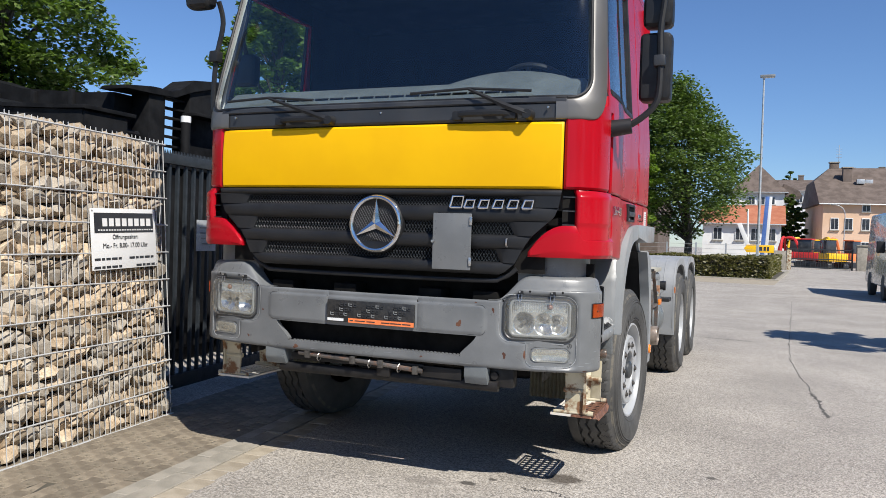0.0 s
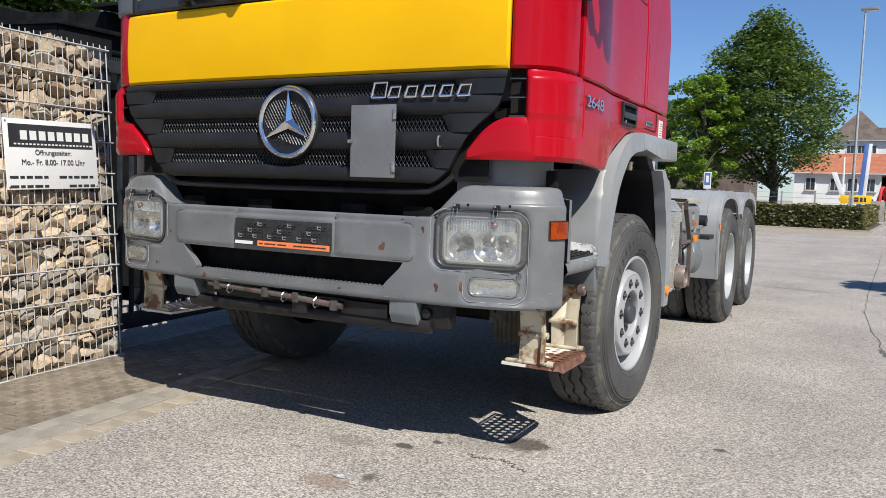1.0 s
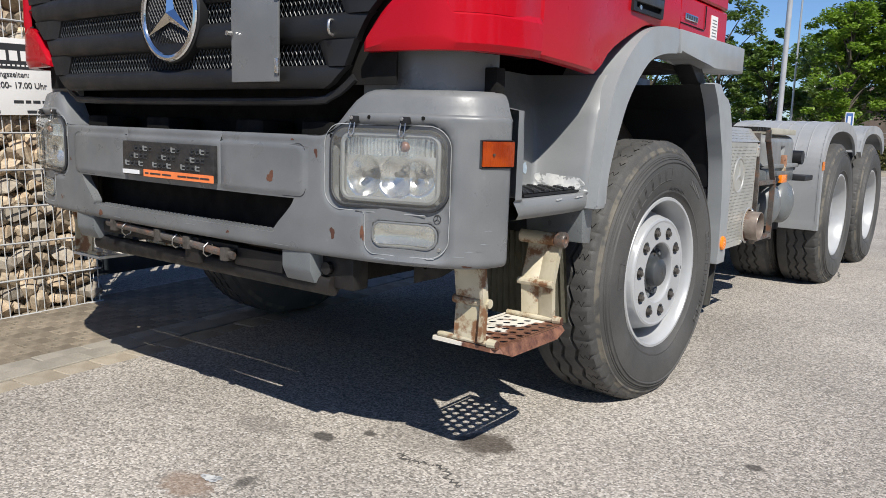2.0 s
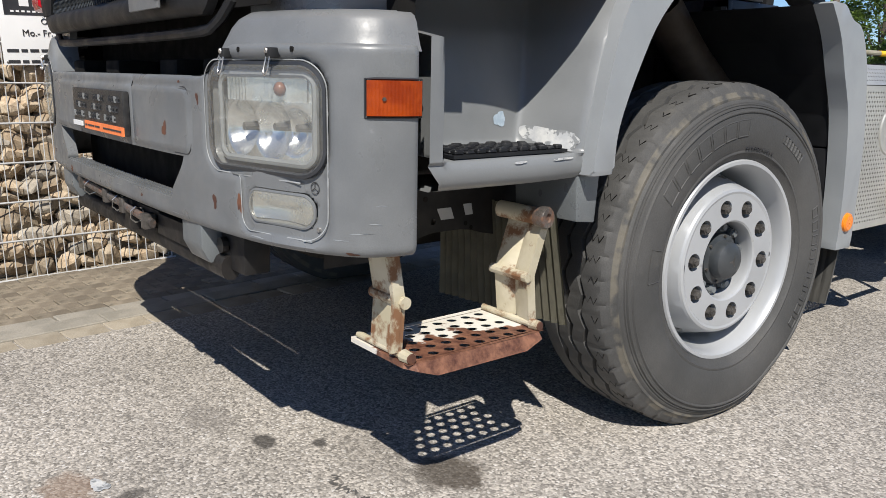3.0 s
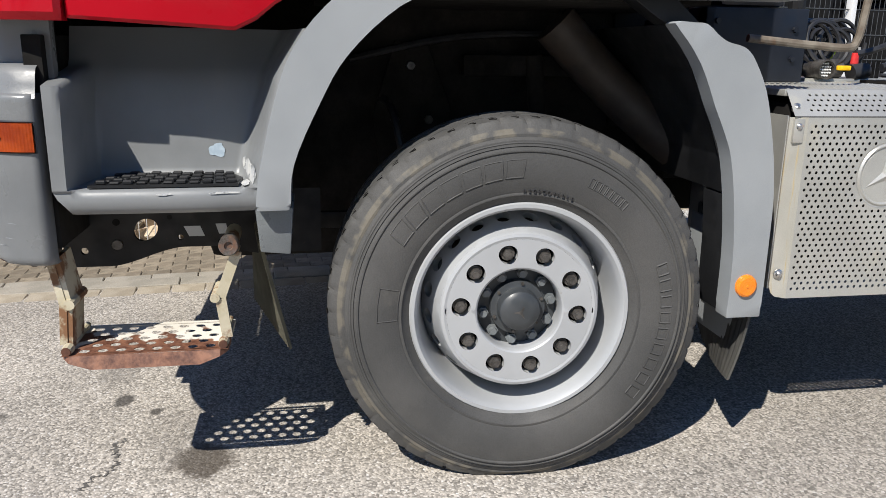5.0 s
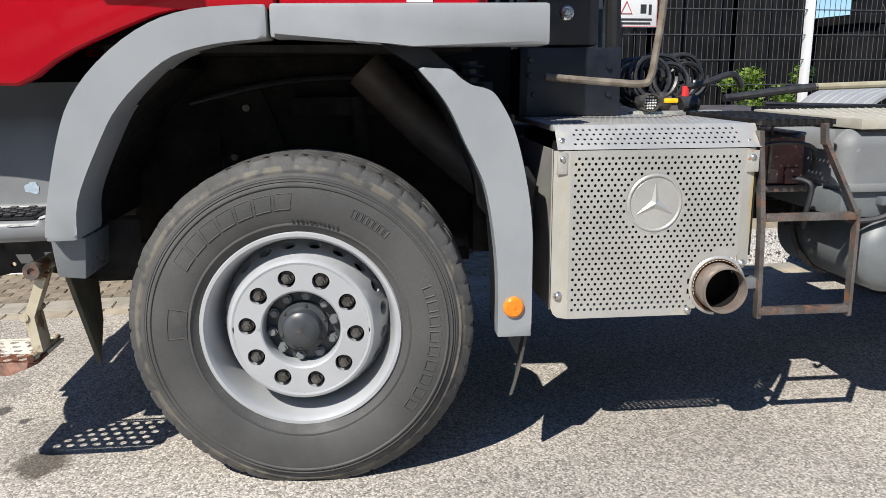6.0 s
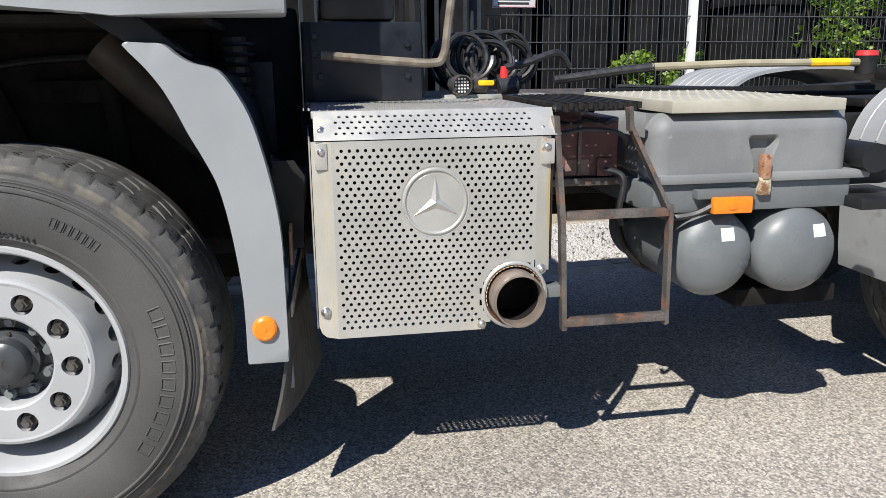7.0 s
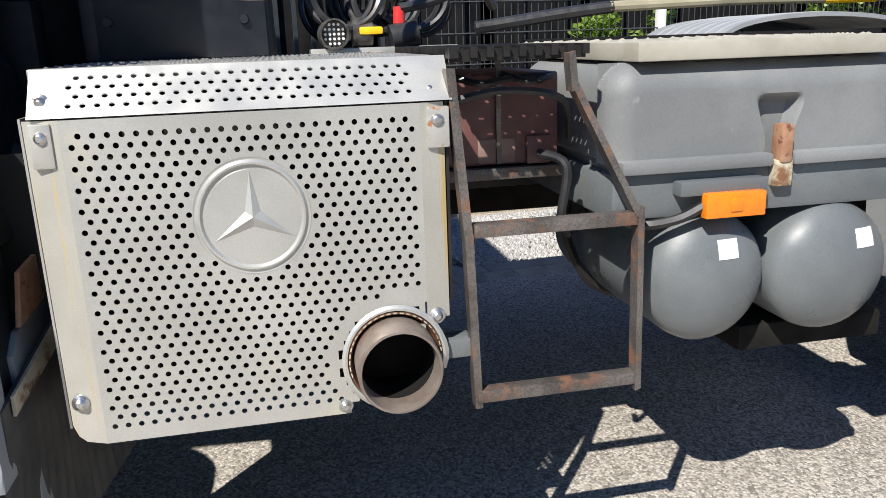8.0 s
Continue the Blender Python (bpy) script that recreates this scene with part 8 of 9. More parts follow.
# ---- gabion wall ----
gab = thing("gabion_wall", "galvanised wire gabion wall filled with beige quarry stones", "wall", (0, 0, 0), kind="structure")
Y0G, Y1G, ZG = -5.0, -0.590, 1.985
gx = lambda z: -2.105 - 0.066 * z
bm = B()
tube(bm, [(0, 0, 0), (0, 0, 2.09)], 0.0026, 6)
seed = part("wire", bm, "wire", gab)
wme = seed.data
bpy.data.objects.remove(seed)
for i in range(int((Y1G - Y0G) / 0.05) + 1):
    y = Y1G - i * 0.05
    ob = new("upright_wire", wme)
    ob.parent = gab
    ob.matrix_local = Matrix.Translation((gx(-0.07), y, -0.07)) @ Matrix.Rotation(-0.066, 4, "Y") @ Matrix.Rotation(rnd.gauss(0, 0.002), 4, "X")
for k in range(11):
    z = -0.05 + k * 0.2035
    bm = B()
    tube(bm, [(gx(z) + 0.007, Y0G, z), (gx(z) + 0.007, Y1G + 0.02, z)], 0.0058 if 0 < k < 10 else 0.007, 6)
    part("cross_wire", bm, "wire", gab)
    bm = B()
    tube(bm, [(gx(z) + 0.003, Y1G, z), (gx(z) - 0.5, Y1G, z)], 0.004, 6)
    part("end_wire", bm, "wire", gab)
for i in range(10):
    ob = new("end_upright", wme)
    ob.parent = gab
    ob.matrix_local = Matrix.Translation((gx(-0.07) - i * 0.05, Y1G + 0.004, -0.07)) @ Matrix.Rotation(-0.066, 4, "Y")
rs = random.Random(23)


def rock(seed_, r):
    q = random.Random(seed_)
    bm = B()
    s = (q.uniform(0.8, 1.0), q.uniform(0.95, 1.35), q.uniform(0.62, 0.95))
    for _ in range(20):
        v = Vector((q.gauss(0, 1), q.gauss(0, 1), q.gauss(0, 1))).normalized()
        v *= q.uniform(0.85, 1.05)
        bm.verts.new((v.x * s[0] * r, v.y * s[1] * r, v.z * s[2] * r))
    res = bmesh.ops.convex_hull(bm, input=bm.verts[:])
    bmesh.ops.delete(bm, geom=[g_ for g_ in res["geom_interior"] if isinstance(g_, bmesh.types.BMVert)], context="VERTS")
    return bm


rocks = []
for k in range(26):
    o = part("stone", rock(100 + k, 0.074), "stone" if k % 4 else "stonegrey", sharp=14)
    rocks.append(o.data)
    bpy.data.objects.remove(o)
cell = 0.106
count = 0
fills = {"stone": B(), "stonegrey": B()}
for layer in range(2):
    zz = 0.0
    row = 0
    while zz < ZG - 0.03:
        y = Y1G - 0.04 - (cell / 2 if row % 2 else 0)
        while y > Y0G:
            me = rs.choice(rocks)
            sc = rs.uniform(0.82, 1.24) * (1.0 if layer == 0 else 1.15)
            z = zz + rs.uniform(-0.02, 0.02)
            x = gx(z) - 0.068 - rs.uniform(0, 0.018) - layer * 0.085
            m = Matrix.Translation((x, y + rs.uniform(-0.02, 0.02), z)) @ Euler((rs.uniform(-0.5, 0.5) + rs.choice((0, math.pi)), rs.uniform(-0.5, 0.5), rs.uniform(-0.5, 0.5) + rs.choice((0, math.pi)))).to_matrix().to_4x4() @ Matrix.Scale(sc, 4)
            if layer == 0 and y > -2.35 and count < 330:
                ob = new("stone", me)
                ob.parent = gab
                ob.matrix_local = m
                count += 1
            else:
                t2 = me.copy()
                t2.transform(m)
                fills[me.materials[0].name.replace("quarry_stone_grey", "stonegrey").replace("quarry_stone", "stone")].from_mesh(t2)
                bpy.data.meshes.remove(t2)
            y -= cell * rs.uniform(0.88, 1.1)
        zz += cell * 0.80
        row += 1
for k, bmf in fills.items():
    ob = part("stone_fill", bmf, k, gab, sharp=14)
    ob["kind"] = "stuff"
bm = B()
prism(bm, [(gx(0) - 0.28, -0.08), (gx(0) - 0.5, -0.08), (gx(2) - 0.5, 1.9), (gx(2) - 0.28, 1.9)], "y", Y0G, Y1G - 0.02)
part("stone_core", bm, "earth", gab)

# sign on the gabion
SG = Matrix.Translation((gx(1.28) + 0.022, -1.060, 1.272)) @ Matrix.Rotation(radians(1.5), 4, "X") @ Matrix.Rotation(-0.066, 4, "Y") @ Matrix.Rotation(math.pi / 2, 4, "Z") @ Matrix.Rotation(math.pi / 2, 4, "X")
sign = thing("opening_hours_sign", "white sign board with black header and opening hours", "sign")


def plate(name, x0, x1, y0, y1, z0, z1, material, parent, m, bev=0.0):
    bm = B()
    box(bm, x0, x1, y0, y1, z0, z1, bev)
    bmesh.ops.transform(bm, matrix=m, verts=bm.verts)
    return part(name, bm, material, parent)


W2, H2 = 0.330, 0.208
plate("board", -W2, W2, -H2, H2, -0.006, 0.0, "white", sign, SG, 0.002)
plate("header", -W2 + 0.03, W2 - 0.03, H2 - 0.165, H2 - 0.03, 0.0015, 0.0028, "trim", sign, SG)
for i in range(8):
    plate("header_bar", -0.225 + i * 0.064, -0.225 + i * 0.064 + 0.046, H2 - 0.122, H2 - 0.068, 0.0035, 0.0045, "white", sign, SG)
for i in range(22):
    plate("header_dash", -0.27 + i * 0.026, -0.27 + i * 0.026 + 0.016, H2 - 0.152, H2 - 0.143, 0.0035, 0.0042, "white", sign, SG)
text("line_hours", "\u00d6ffnungszeiten:", 0.042, SG @ Matrix.Translation((0, 0.012, 0.003)), "ink", sign, 0.0006)
text("line_days", "Mo.- Fr. 8.00- 17.00 Uhr", 0.046, SG @ Matrix.Translation((0, -0.047, 0.003)), "ink", sign, 0.0009)
for x0, x1, yy in ((-0.31, -0.02, -0.135), (0.03, 0.30, -0.135), (-0.31, -0.02, -0.19), (0.10, 0.30, -0.19)):
    x = x0
    q = 0
    while x < x1 - 0.02:
        w = (0.055, 0.03, 0.042)[q % 3]
        plate("print_bar", x, min(x + w, x1), yy - 0.0075, yy + 0.0075, 0.0015, 0.0025, "trim", sign, SG)
        x += w + 0.012
        q += 1
for sx2 in (-1, 1):
    for sy2 in (-1, 1):
        bm = B()
        cyl(bm, (sx2 * (W2 - 0.015), sy2 * (H2 - 0.015), 0.0), (sx2 * (W2 - 0.015), sy2 * (H2 - 0.015), 0.004), 0.006, 0.005, 8)
        bmesh.ops.transform(bm, matrix=SG, verts=bm.verts)
        part("screw", bm, "steel", sign)

# ---- sliding gate and mesh fence ----
gate = thing("sliding_gate", "anthracite steel sliding gate with upright bars, closed", "gate", kind="structure")
XG = -2.33
bm = B()
box(bm, XG - 0.04, XG + 0.04, -0.635, -0.555, -0.06, 2.0, 0.006)
part("gate_post", bm, "fence", gate)
for z0, z1 in ((0.06, 0.17), (1.86, 1.94)):
    bm = B()
    box(bm, XG - 0.03, XG + 0.03, -0.55, 2.15, z0, z1, 0.006)
    part("gate_rail", bm, "fence", gate)
bm = B()
box(bm, XG - 0.0125, XG + 0.0125, -0.0125, 0.0125, 0.17, 1.86)
seed = part("gate_bar", bm, "fence", gate)
gm = seed.data
bpy.data.objects.remove(seed)
for i in range(25):
    ob = new("gate_bar", gm)
    ob.parent = gate
    ob.location = (0, -0.48 + i * 0.108, 0)
bm = B()
for i in range(135):
    y = -0.55 + i * 0.02
    vs = [bm.verts.new(p) for p in ((XG - 0.002, y, 1.94), (XG - 0.002, y + 0.016, 1.94), (XG - 0.002, y + 0.008, 1.972), (XG + 0.002, y, 1.94), (XG + 0.002, y + 0.016, 1.94), (XG + 0.002, y + 0.008, 1.972))]
    bm.faces.new((vs[0], vs[1], vs[2])), bm.faces.new((vs[3], vs[5], vs[4])), bm.faces.new((vs[0], vs[2], vs[5], vs[3])), bm.faces.new((vs[1], vs[4], vs[5], vs[2]))
ob = part("toothed_strip", bm, "fence", gate)
bm = B()
box(bm, XG + 0.034, XG + 0.037, -0.04, 0.24, 1.17, 1.43)
note = part("paper_notice", bm, "sleeve")
tagged(note, "white paper notice in a sleeve on the gate", "notice")
for k in range(4):
    bm = B()
    box(bm, XG + 0.0375, XG + 0.0385, 0.0 + 0.012 * k, 0.19, 1.36 - k * 0.045, 1.372 - k * 0.045)
    part("print_bar", bm, "boxgrey", note)

fen = thing("mesh_fence", "anthracite double-rod mesh fence on a low concrete footing", "fence", kind="structure")
XM = -2.5
bm = B()
tube(bm, [(XM, 0, 0.12), (XM, 0, 2.05)], 0.0028, 5)
seed = part("fence_wire", bm, "fencewire", fen)
fm = seed.data
bpy.data.objects.remove(seed)
for i in range(96):
    ob = new("fence_wire", fm)
    ob.parent = fen
    ob.location = (0, 2.14 + i * 0.05, 0)
for k in range(10):
    z = 0.15 + k * 0.2035 + 0.01
    for dx in (-0.007, 0.007):
        bm = B()
        tube(bm, [(XM + dx, 2.12, z), (XM + dx, 6.95, z)], 0.0042, 5)
        part("fence_rod", bm, "fencewire", fen)
for y, mt in ((2.12, "fence"), (4.005, "white"), (6.9, "fence")):
    bm = B()
    box(bm, XM - 0.035, XM + 0.035, y - 0.025, y + 0.025, -0.05, 2.12, 0.004)
    part("fence_post", bm, mt, fen, "white steel fence post" if mt == "white" else "")
bm = B()
box(bm, XM - 0.12, XM + 0.06, 2.0, 7.0, -0.08, 0.10, 0.01)
part("footing", bm, "gutter", fen)
warn = thing("warning_sign", "white warning sign with red triangle and pictogram", "sign")
bm = B()
box(bm, XM + 0.018, XM + 0.022, 2.265, 2.615, 1.637, 1.945, 0.001)
part("board", bm, "white", warn)
bm = B()
pts = [(XM + 0.0235, 2.315 + 0.09 * (0.5 + 0.62 * math.cos(a)) - 0.01, 1.775 + 0.062 * math.sin(a)) for a in (math.pi / 2, math.pi * 7 / 6, math.pi * 11 / 6, math.pi / 2)]
tube(bm, pts, 0.004, 4)
part("triangle", bm, "redp", warn)
bm = B()
pts = [(XM + 0.0235, y, z) for y, z in ((2.27, 1.643), (2.61, 1.643), (2.61, 1.940), (2.27, 1.940), (2.27, 1.643))]
tube(bm, pts, 0.0022, 4)
part("frame_line", bm, "redp", warn)
for y0, y1, z0, z1 in ((2.47, 2.52, 1.745, 1.815), (2.54, 2.565, 1.735, 1.815), (2.30, 2.57, 1.690, 1.707), (2.31, 2.56, 1.660, 1.677)):
    bm = B()
    box(bm, XM + 0.022, XM + 0.0235, y0, y1, z0, z1)
    part("print_bar", bm, "ink", warn)

along_fence(pav, bpy.data.objects["gravel"], bpy.data.objects["gravel_bed"], gab, sign, gate, note, fen, warn)

# ---- black steel containers behind the fence ----
def container(x0, x1, y0, y1, z1, ribs, name="steel_container", label="black steel tipping container with ribs"):
    c = thing(name, label, "container", ((x0 + x1) / 2, (y0 + y1) / 2, -0.06), group="containers in the yard")
    o = Vector(c.location)
    def add(nm, *b, bev=0.01):
        bm = B()
        box(bm, b[0] - o.x, b[1] - o.x, b[2] - o.y, b[3] - o.y, b[4] - o.z, b[5] - o.z, bev)
        part(nm, bm, "black_steel", c)
    add("body", x0, x1, y0, y1, 0.1, z1 - 0.08, bev=0.03)
    add("top_rim", x0 - 0.05, x1 + 0.05, y0 - 0.05, y1 + 0.05, z1 - 0.09, z1, bev=0.015)
    for i in range(ribs):
        y = y0 + (y1 - y0) * (i + 0.5) / ribs
        add("rib", x1, x1 + 0.06, y - 0.04, y + 0.04, 0.15, z1 - 0.1)
    add("skid", x0 + 0.1, x0 + 0.25, y0, y1, -0.05, 0.1)
    add("skid", x1 - 0.25, x1 - 0.1, y0, y1, -0.05, 0.1)
    along_fence(c)
    return c


container(-4.9, -3.2, -5.0, -1.1, 1.85, 7)
container(-4.3, -3.4, 1.10, 2.0, 2.05, 2)
# broad digger bucket with a flat end plate, a second one behind it
c = thing("digger_bucket", "wide black steel digger bucket with a flat end plate", "bucket", (-5.0, 0.68, -0.06), group="buckets in the yard")
bm = B()
prism(bm, [(x, z) for x, z in ((0.86, 0.9), (0.86, 2.55), (0.5, 2.56), (-0.2, 2.60), (-0.8, 2.74), (-1.25, 2.80), (-1.27, 2.72), (-0.6, 2.2), (-0.2, 0.9))], "y", -0.28, 0.28, 0.015)
part("shell", bm, "black_steel", c)
bm = B()
box(bm, 0.862, 0.885, -0.275, 0.275, 0.9, 2.53, 0.006)
part("end_plate", bm, "black_steel", c)
bm = B()
prism(bm, [(0.92, 2.545), (0.5, 2.565), (-0.2, 2.605), (-0.8, 2.745), (-1.3, 2.81), (-1.3, 2.84), (-0.8, 2.785), (-0.2, 2.645), (0.5, 2.60), (0.92, 2.585)], "y", -0.31, 0.36, 0.006)
part("top_rim", bm, "black_steel", c)
for z in (2.28, 2.40):
    bm = B()
    cyl(bm, (0.80, 0.28, z), (0.80, 0.50, z), 0.035, 0.035, 10)
    part("pin", bm, "black_steel", c)
c = thing("digger_bucket", "black steel digger bucket with a curved cutting lip", "bucket", (-5.9, 1.75, -0.06), group="buckets in the yard")
bm = B()
prism(bm, [(1.1, 0.4), (1.15, 2.92), (0.6, 2.94), (-0.3, 3.02), (-0.9, 3.16), (-1.2, 3.24), (-1.22, 3.16), (-0.9, 2.9), (-0.6, 1.2), (-0.2, 0.4)], "y", -0.35, 0.25, 0.015)
part("shell", bm, "black_steel", c)
for x in (-0.7, -0.1, 0.5):
    bm = B()
    prism(bm, [(x, 2.3), (x + 0.06, 2.3), (x + 0.06, 2.97), (x, 2.98)], "y", -0.40, -0.35, 0.006)
    part("rib", bm, "black_steel", c)
c = thing("steel_rack", "black steel slatted loading frame with a curved arm", "rack", (-4.6, 2.0, -0.06), group="")
for i in range(25):
    bm = B()
    box(bm, -0.04, 0.04, -0.12, 0.34, 0.25 + i * 0.112, 0.275 + i * 0.112, 0.004)
    part("slat", bm, "black_steel", c)
for y0, y1, z1 in ((-0.34, -0.08, 2.98), (0.33, 0.86, 3.20)):
    bm = B()
    prism(bm, [(y0, 0.0), (y1, 0.0), (y1, z1 + 0.03), (y0, z1)], "x", -0.16, 0.10, 0.01)
    part("upright", bm, "black_steel", c)
bm = B()
prism(bm, [(p.y, p.z) for p in bend([(0, -0.75, 2.96), (0, -0.3, 3.02), (0, 0.05, 3.03), (0, 0.36, 3.22)], 5)] + [(0.9, 3.30), (0.9, 3.22), (0.36, 3.08), (0.05, 2.95), (-0.3, 2.94), (-0.75, 2.92)], "x", -0.2, 0.14, 0.01)
part("arm", bm, "black_steel", c)
bm = B()
box(bm, 0.12, 0.34, 0.18, 0.80, 2.76, 2.80, 0.01)
part("bracket", bm, "black_steel", c)
bm = B()
cyl(bm, (0.25, 0.10, 2.30), (0.25, 0.10, 2.66), 0.055, 0.055, 14)
cy = part("ram", bm, "black_steel", c)
bm = B()
cyl(bm, (0.25, 0.10, 2.665), (0.25, 0.10, 2.74), 0.06, 0.06, 14)
part("ram_cap", bm, "white", cy)
rc = random.Random(9)
for i in range(6):
    y = 2.15 + i * 0.95
    k = rc.uniform(-0.2, 0.3)
    container(-4.6 + k, -3.35 + k, y, y + 0.78, rc.uniform(1.75, 2.5), 2, "steel_bucket", "black steel digger bucket on a stack")
for k, (z0, z1, mt) in enumerate(((-0.06, 0.62, "yellowp"), (0.62, 1.10, "blue"), (1.10, 1.52, "white"), (1.52, 2.1, "pink"))):
    bm = B()
    box(bm, -6.3, -5.7, 4.15, 4.75, z0, z1 - 0.02, 0.02)
    ob = part("stacked_crate", bm, mt)
    tagged(ob, "coloured crate in a stack behind the fence", "crate", group="crates in the yard")

# ---- plants ----
def leafmat(name, a, b):
    m = bpy.data.materials.new(name)
    m.use_nodes = True
    t = m.node_tree
    bs = t.nodes["Principled BSDF"]
    geo = t.nodes.new("ShaderNodeNewGeometry")
    mix = t.nodes.new("ShaderNodeMix")
    mix.data_type = "RGBA"
    mix.inputs[6].default_value, mix.inputs[7].default_value = (*a, 1), (*b, 1)
    t.links.new(geo.outputs["Random Per Island"], mix.inputs[0])
    t.links.new(mix.outputs[2], bs.inputs["Base Color"])
    bs.inputs["Roughness"].default_value = 0.45
    tr, ms = t.nodes.new("ShaderNodeBsdfTranslucent"), t.nodes.new("ShaderNodeMixShader")
    br = t.nodes.new("ShaderNodeMix")
    br.data_type, br.blend_type = "RGBA", "MULTIPLY"
    br.inputs[0].default_value = 1.0
    br.inputs[7].default_value = (1.3, 1.5, 0.5, 1)
    t.links.new(mix.outputs[2], br.inputs[6])
    t.links.new(br.outputs[2], tr.inputs[0])
    ms.inputs[0].default_value = 0.35
    t.links.new(bs.outputs[0], ms.inputs[1]), t.links.new(tr.outputs[0], ms.inputs[2])
    t.links.new(ms.outputs[0], t.nodes["Material Output"].inputs[0])
    return m


M["leaf"] = leafmat("leaf_green", (0.070, 0.12, 0.026), (0.155, 0.225, 0.055))
M["leafdark"] = leafmat("leaf_dark_green", (0.060, 0.098, 0.028), (0.14, 0.195, 0.06))
M["leaflight"] = leafmat("leaf_yellow_green", (0.14, 0.22, 0.035), (0.24, 0.34, 0.06))
M["hedge"] = leafmat("hedge_leaf", (0.085, 0.085, 0.03), (0.19, 0.17, 0.07))


def foliage(name, centres, radii, per, size, seed_, material, parent, flat=0.55):
    """Leaf blades, each folded along its rib, in loose clumps round the centres."""
    g = np.random.RandomState(seed_)
    c = np.repeat(np.array(centres, float), per, axis=0)
    rad = np.repeat(np.array(radii, float), per, axis=0)
    n = len(c)
    d = g.normal(size=(n, 3))
    d *= (g.random_sample(n) ** 0.45 / np.linalg.norm(d, axis=1))[:, None]
    p = c + d * rad
    nrm = np.stack([g.normal(0, flat, n), g.normal(0, flat, n), np.ones(n)], 1)
    nrm /= np.linalg.norm(nrm, axis=1)[:, None]
    a = g.uniform(0, 6.283, n)
    u = np.stack([np.cos(a), np.sin(a), np.zeros(n)], 1)
    u -= nrm * (u * nrm).sum(1)[:, None]
    u /= np.linalg.norm(u, axis=1)[:, None]
    v = np.cross(nrm, u)
    s = (size * g.uniform(0.55, 1.25, n))[:, None]
    verts = np.stack([p - u * s * 0.5, p + v * s * 0.36 - u * s * 0.08 - nrm * s * 0.1, p + u * s * 0.55 - nrm * s * 0.12, p - v * s * 0.36 - u * s * 0.08 - nrm * s * 0.1], 1).reshape(-1, 3)
    me = bpy.data.meshes.new(name)
    me.from_pydata(verts.tolist(), [], np.arange(4 * n).reshape(-1, 4).tolist())
    me.materials.append(M[material])
    ob = new(name, me)
    ob.parent = parent
    return ob


def tree(loc, height, crown_r, crown_base, seed_, material, clumps=90, per=70, size=0.2, label="broad leafy maple tree with dense green crown", lean=0.0, point=0.45):
    q = random.Random(seed_)
    t = thing("tree", label, "tree", loc)
    bm = B()
    tr = 0.022 * height
    top = height * 0.9
    tube(bm, bend([(0, 0, -0.1), (0.05, 0, height * 0.25), (lean * 0.5, 0.1, height * 0.55), (lean, 0, top)], 4), [tr * (1 - 0.85 * i / 12) for i in range(13)], 8)
    cl = []
    zc, hz = (crown_base + height) / 2, (height - crown_base) / 2
    for k in range(clumps):
        d = Vector((q.gauss(0, 1), q.gauss(0, 1), q.gauss(0, 1))).normalized() * (q.uniform(0.25, 1.0) ** 0.5)
        z = zc + d.z * hz
        taper = 1.0 - point * max(0, d.z * 0.6 + 0.4) ** 1.5
        cl.append(Vector((d.x * crown_r * taper * q.uniform(0.8, 1.15) + lean * 0.5, d.y * crown_r * taper * q.uniform(0.8, 1.15), z)))
    for p in q.sample(cl, min(26, len(cl))):
        st_ = Vector((0, 0, max(crown_base * 0.8, p.z - crown_r * 0.8)))
        tube(bm, bend([st_, st_.lerp(p, 0.5) + Vector((0, 0, 0.2)), p], 3), [tr * 0.35, tr * 0.28, tr * 0.22, tr * 0.16, tr * 0.12, tr * 0.09, tr * 0.05], 5)
    part("trunk", bm, "bark", t)
    radii = []
    for p in cl:
        r = crown_r * q.uniform(0.14, 0.27)
        radii.append((r, r, r * 0.55))
    foliage("crown", cl, radii, per, size, seed_, material, t)
    return t


tree((-9.2, 42, 0), 5.6, 1.8, 1.0, 8, "leafdark", 60, 120, 0.20)
tree((-10.1, 34, 0), 6.1, 1.7, 1.0, 5, "leaf", 80, 130, 0.17)
tree((-17, 45, 0), 11, 3.5, 1.0, 6, "leafdark", 110, 120, 0.24)
tree((-24, 50, 0), 10, 4.2, 1.0, 16, "leafdark", 110, 110, 0.26)
tree((-9.4, 2.5, 0), 7.4, 2.0, 2.4, 9, "leaf", 260, 200, 0.105, "leafy tree with dense green crown behind the yard")
tree((-10.5, 0.3, 0), 7.0, 2.1, 2.4, 19, "leafdark", 130, 170, 0.13, "leafy tree with dense green crown behind the yard")
tree((-9.2, 9.1, 0), 7.2, 1.6, 2.3, 10, "leaf", 130, 170, 0.125, "leafy tree with dense green crown behind the yard")
tree((-11.9, 12.5, 0), 9.5, 1.5, 2.4, 11, "leaf", 130, 160, 0.13, "leafy tree with dense green crown behind the yard")
tree((6.4, 5.0, 0), 5.6, 1.25, 3.4, 12, "leaf", 55, 60, 0.2, "small tree with a light green crown beside the road")
for i, (x, y) in enumerate(((20, -4), (22, 3), (21, 10), (24, -12), (27, 19), (19, -21))):
    tree((x, y, 0), 12 + 1.5 * (i % 2), 4.6, 1.2, 30 + i, "leafdark", 90, 60, 0.5, "leafy tree with dense dark crown beside the road")



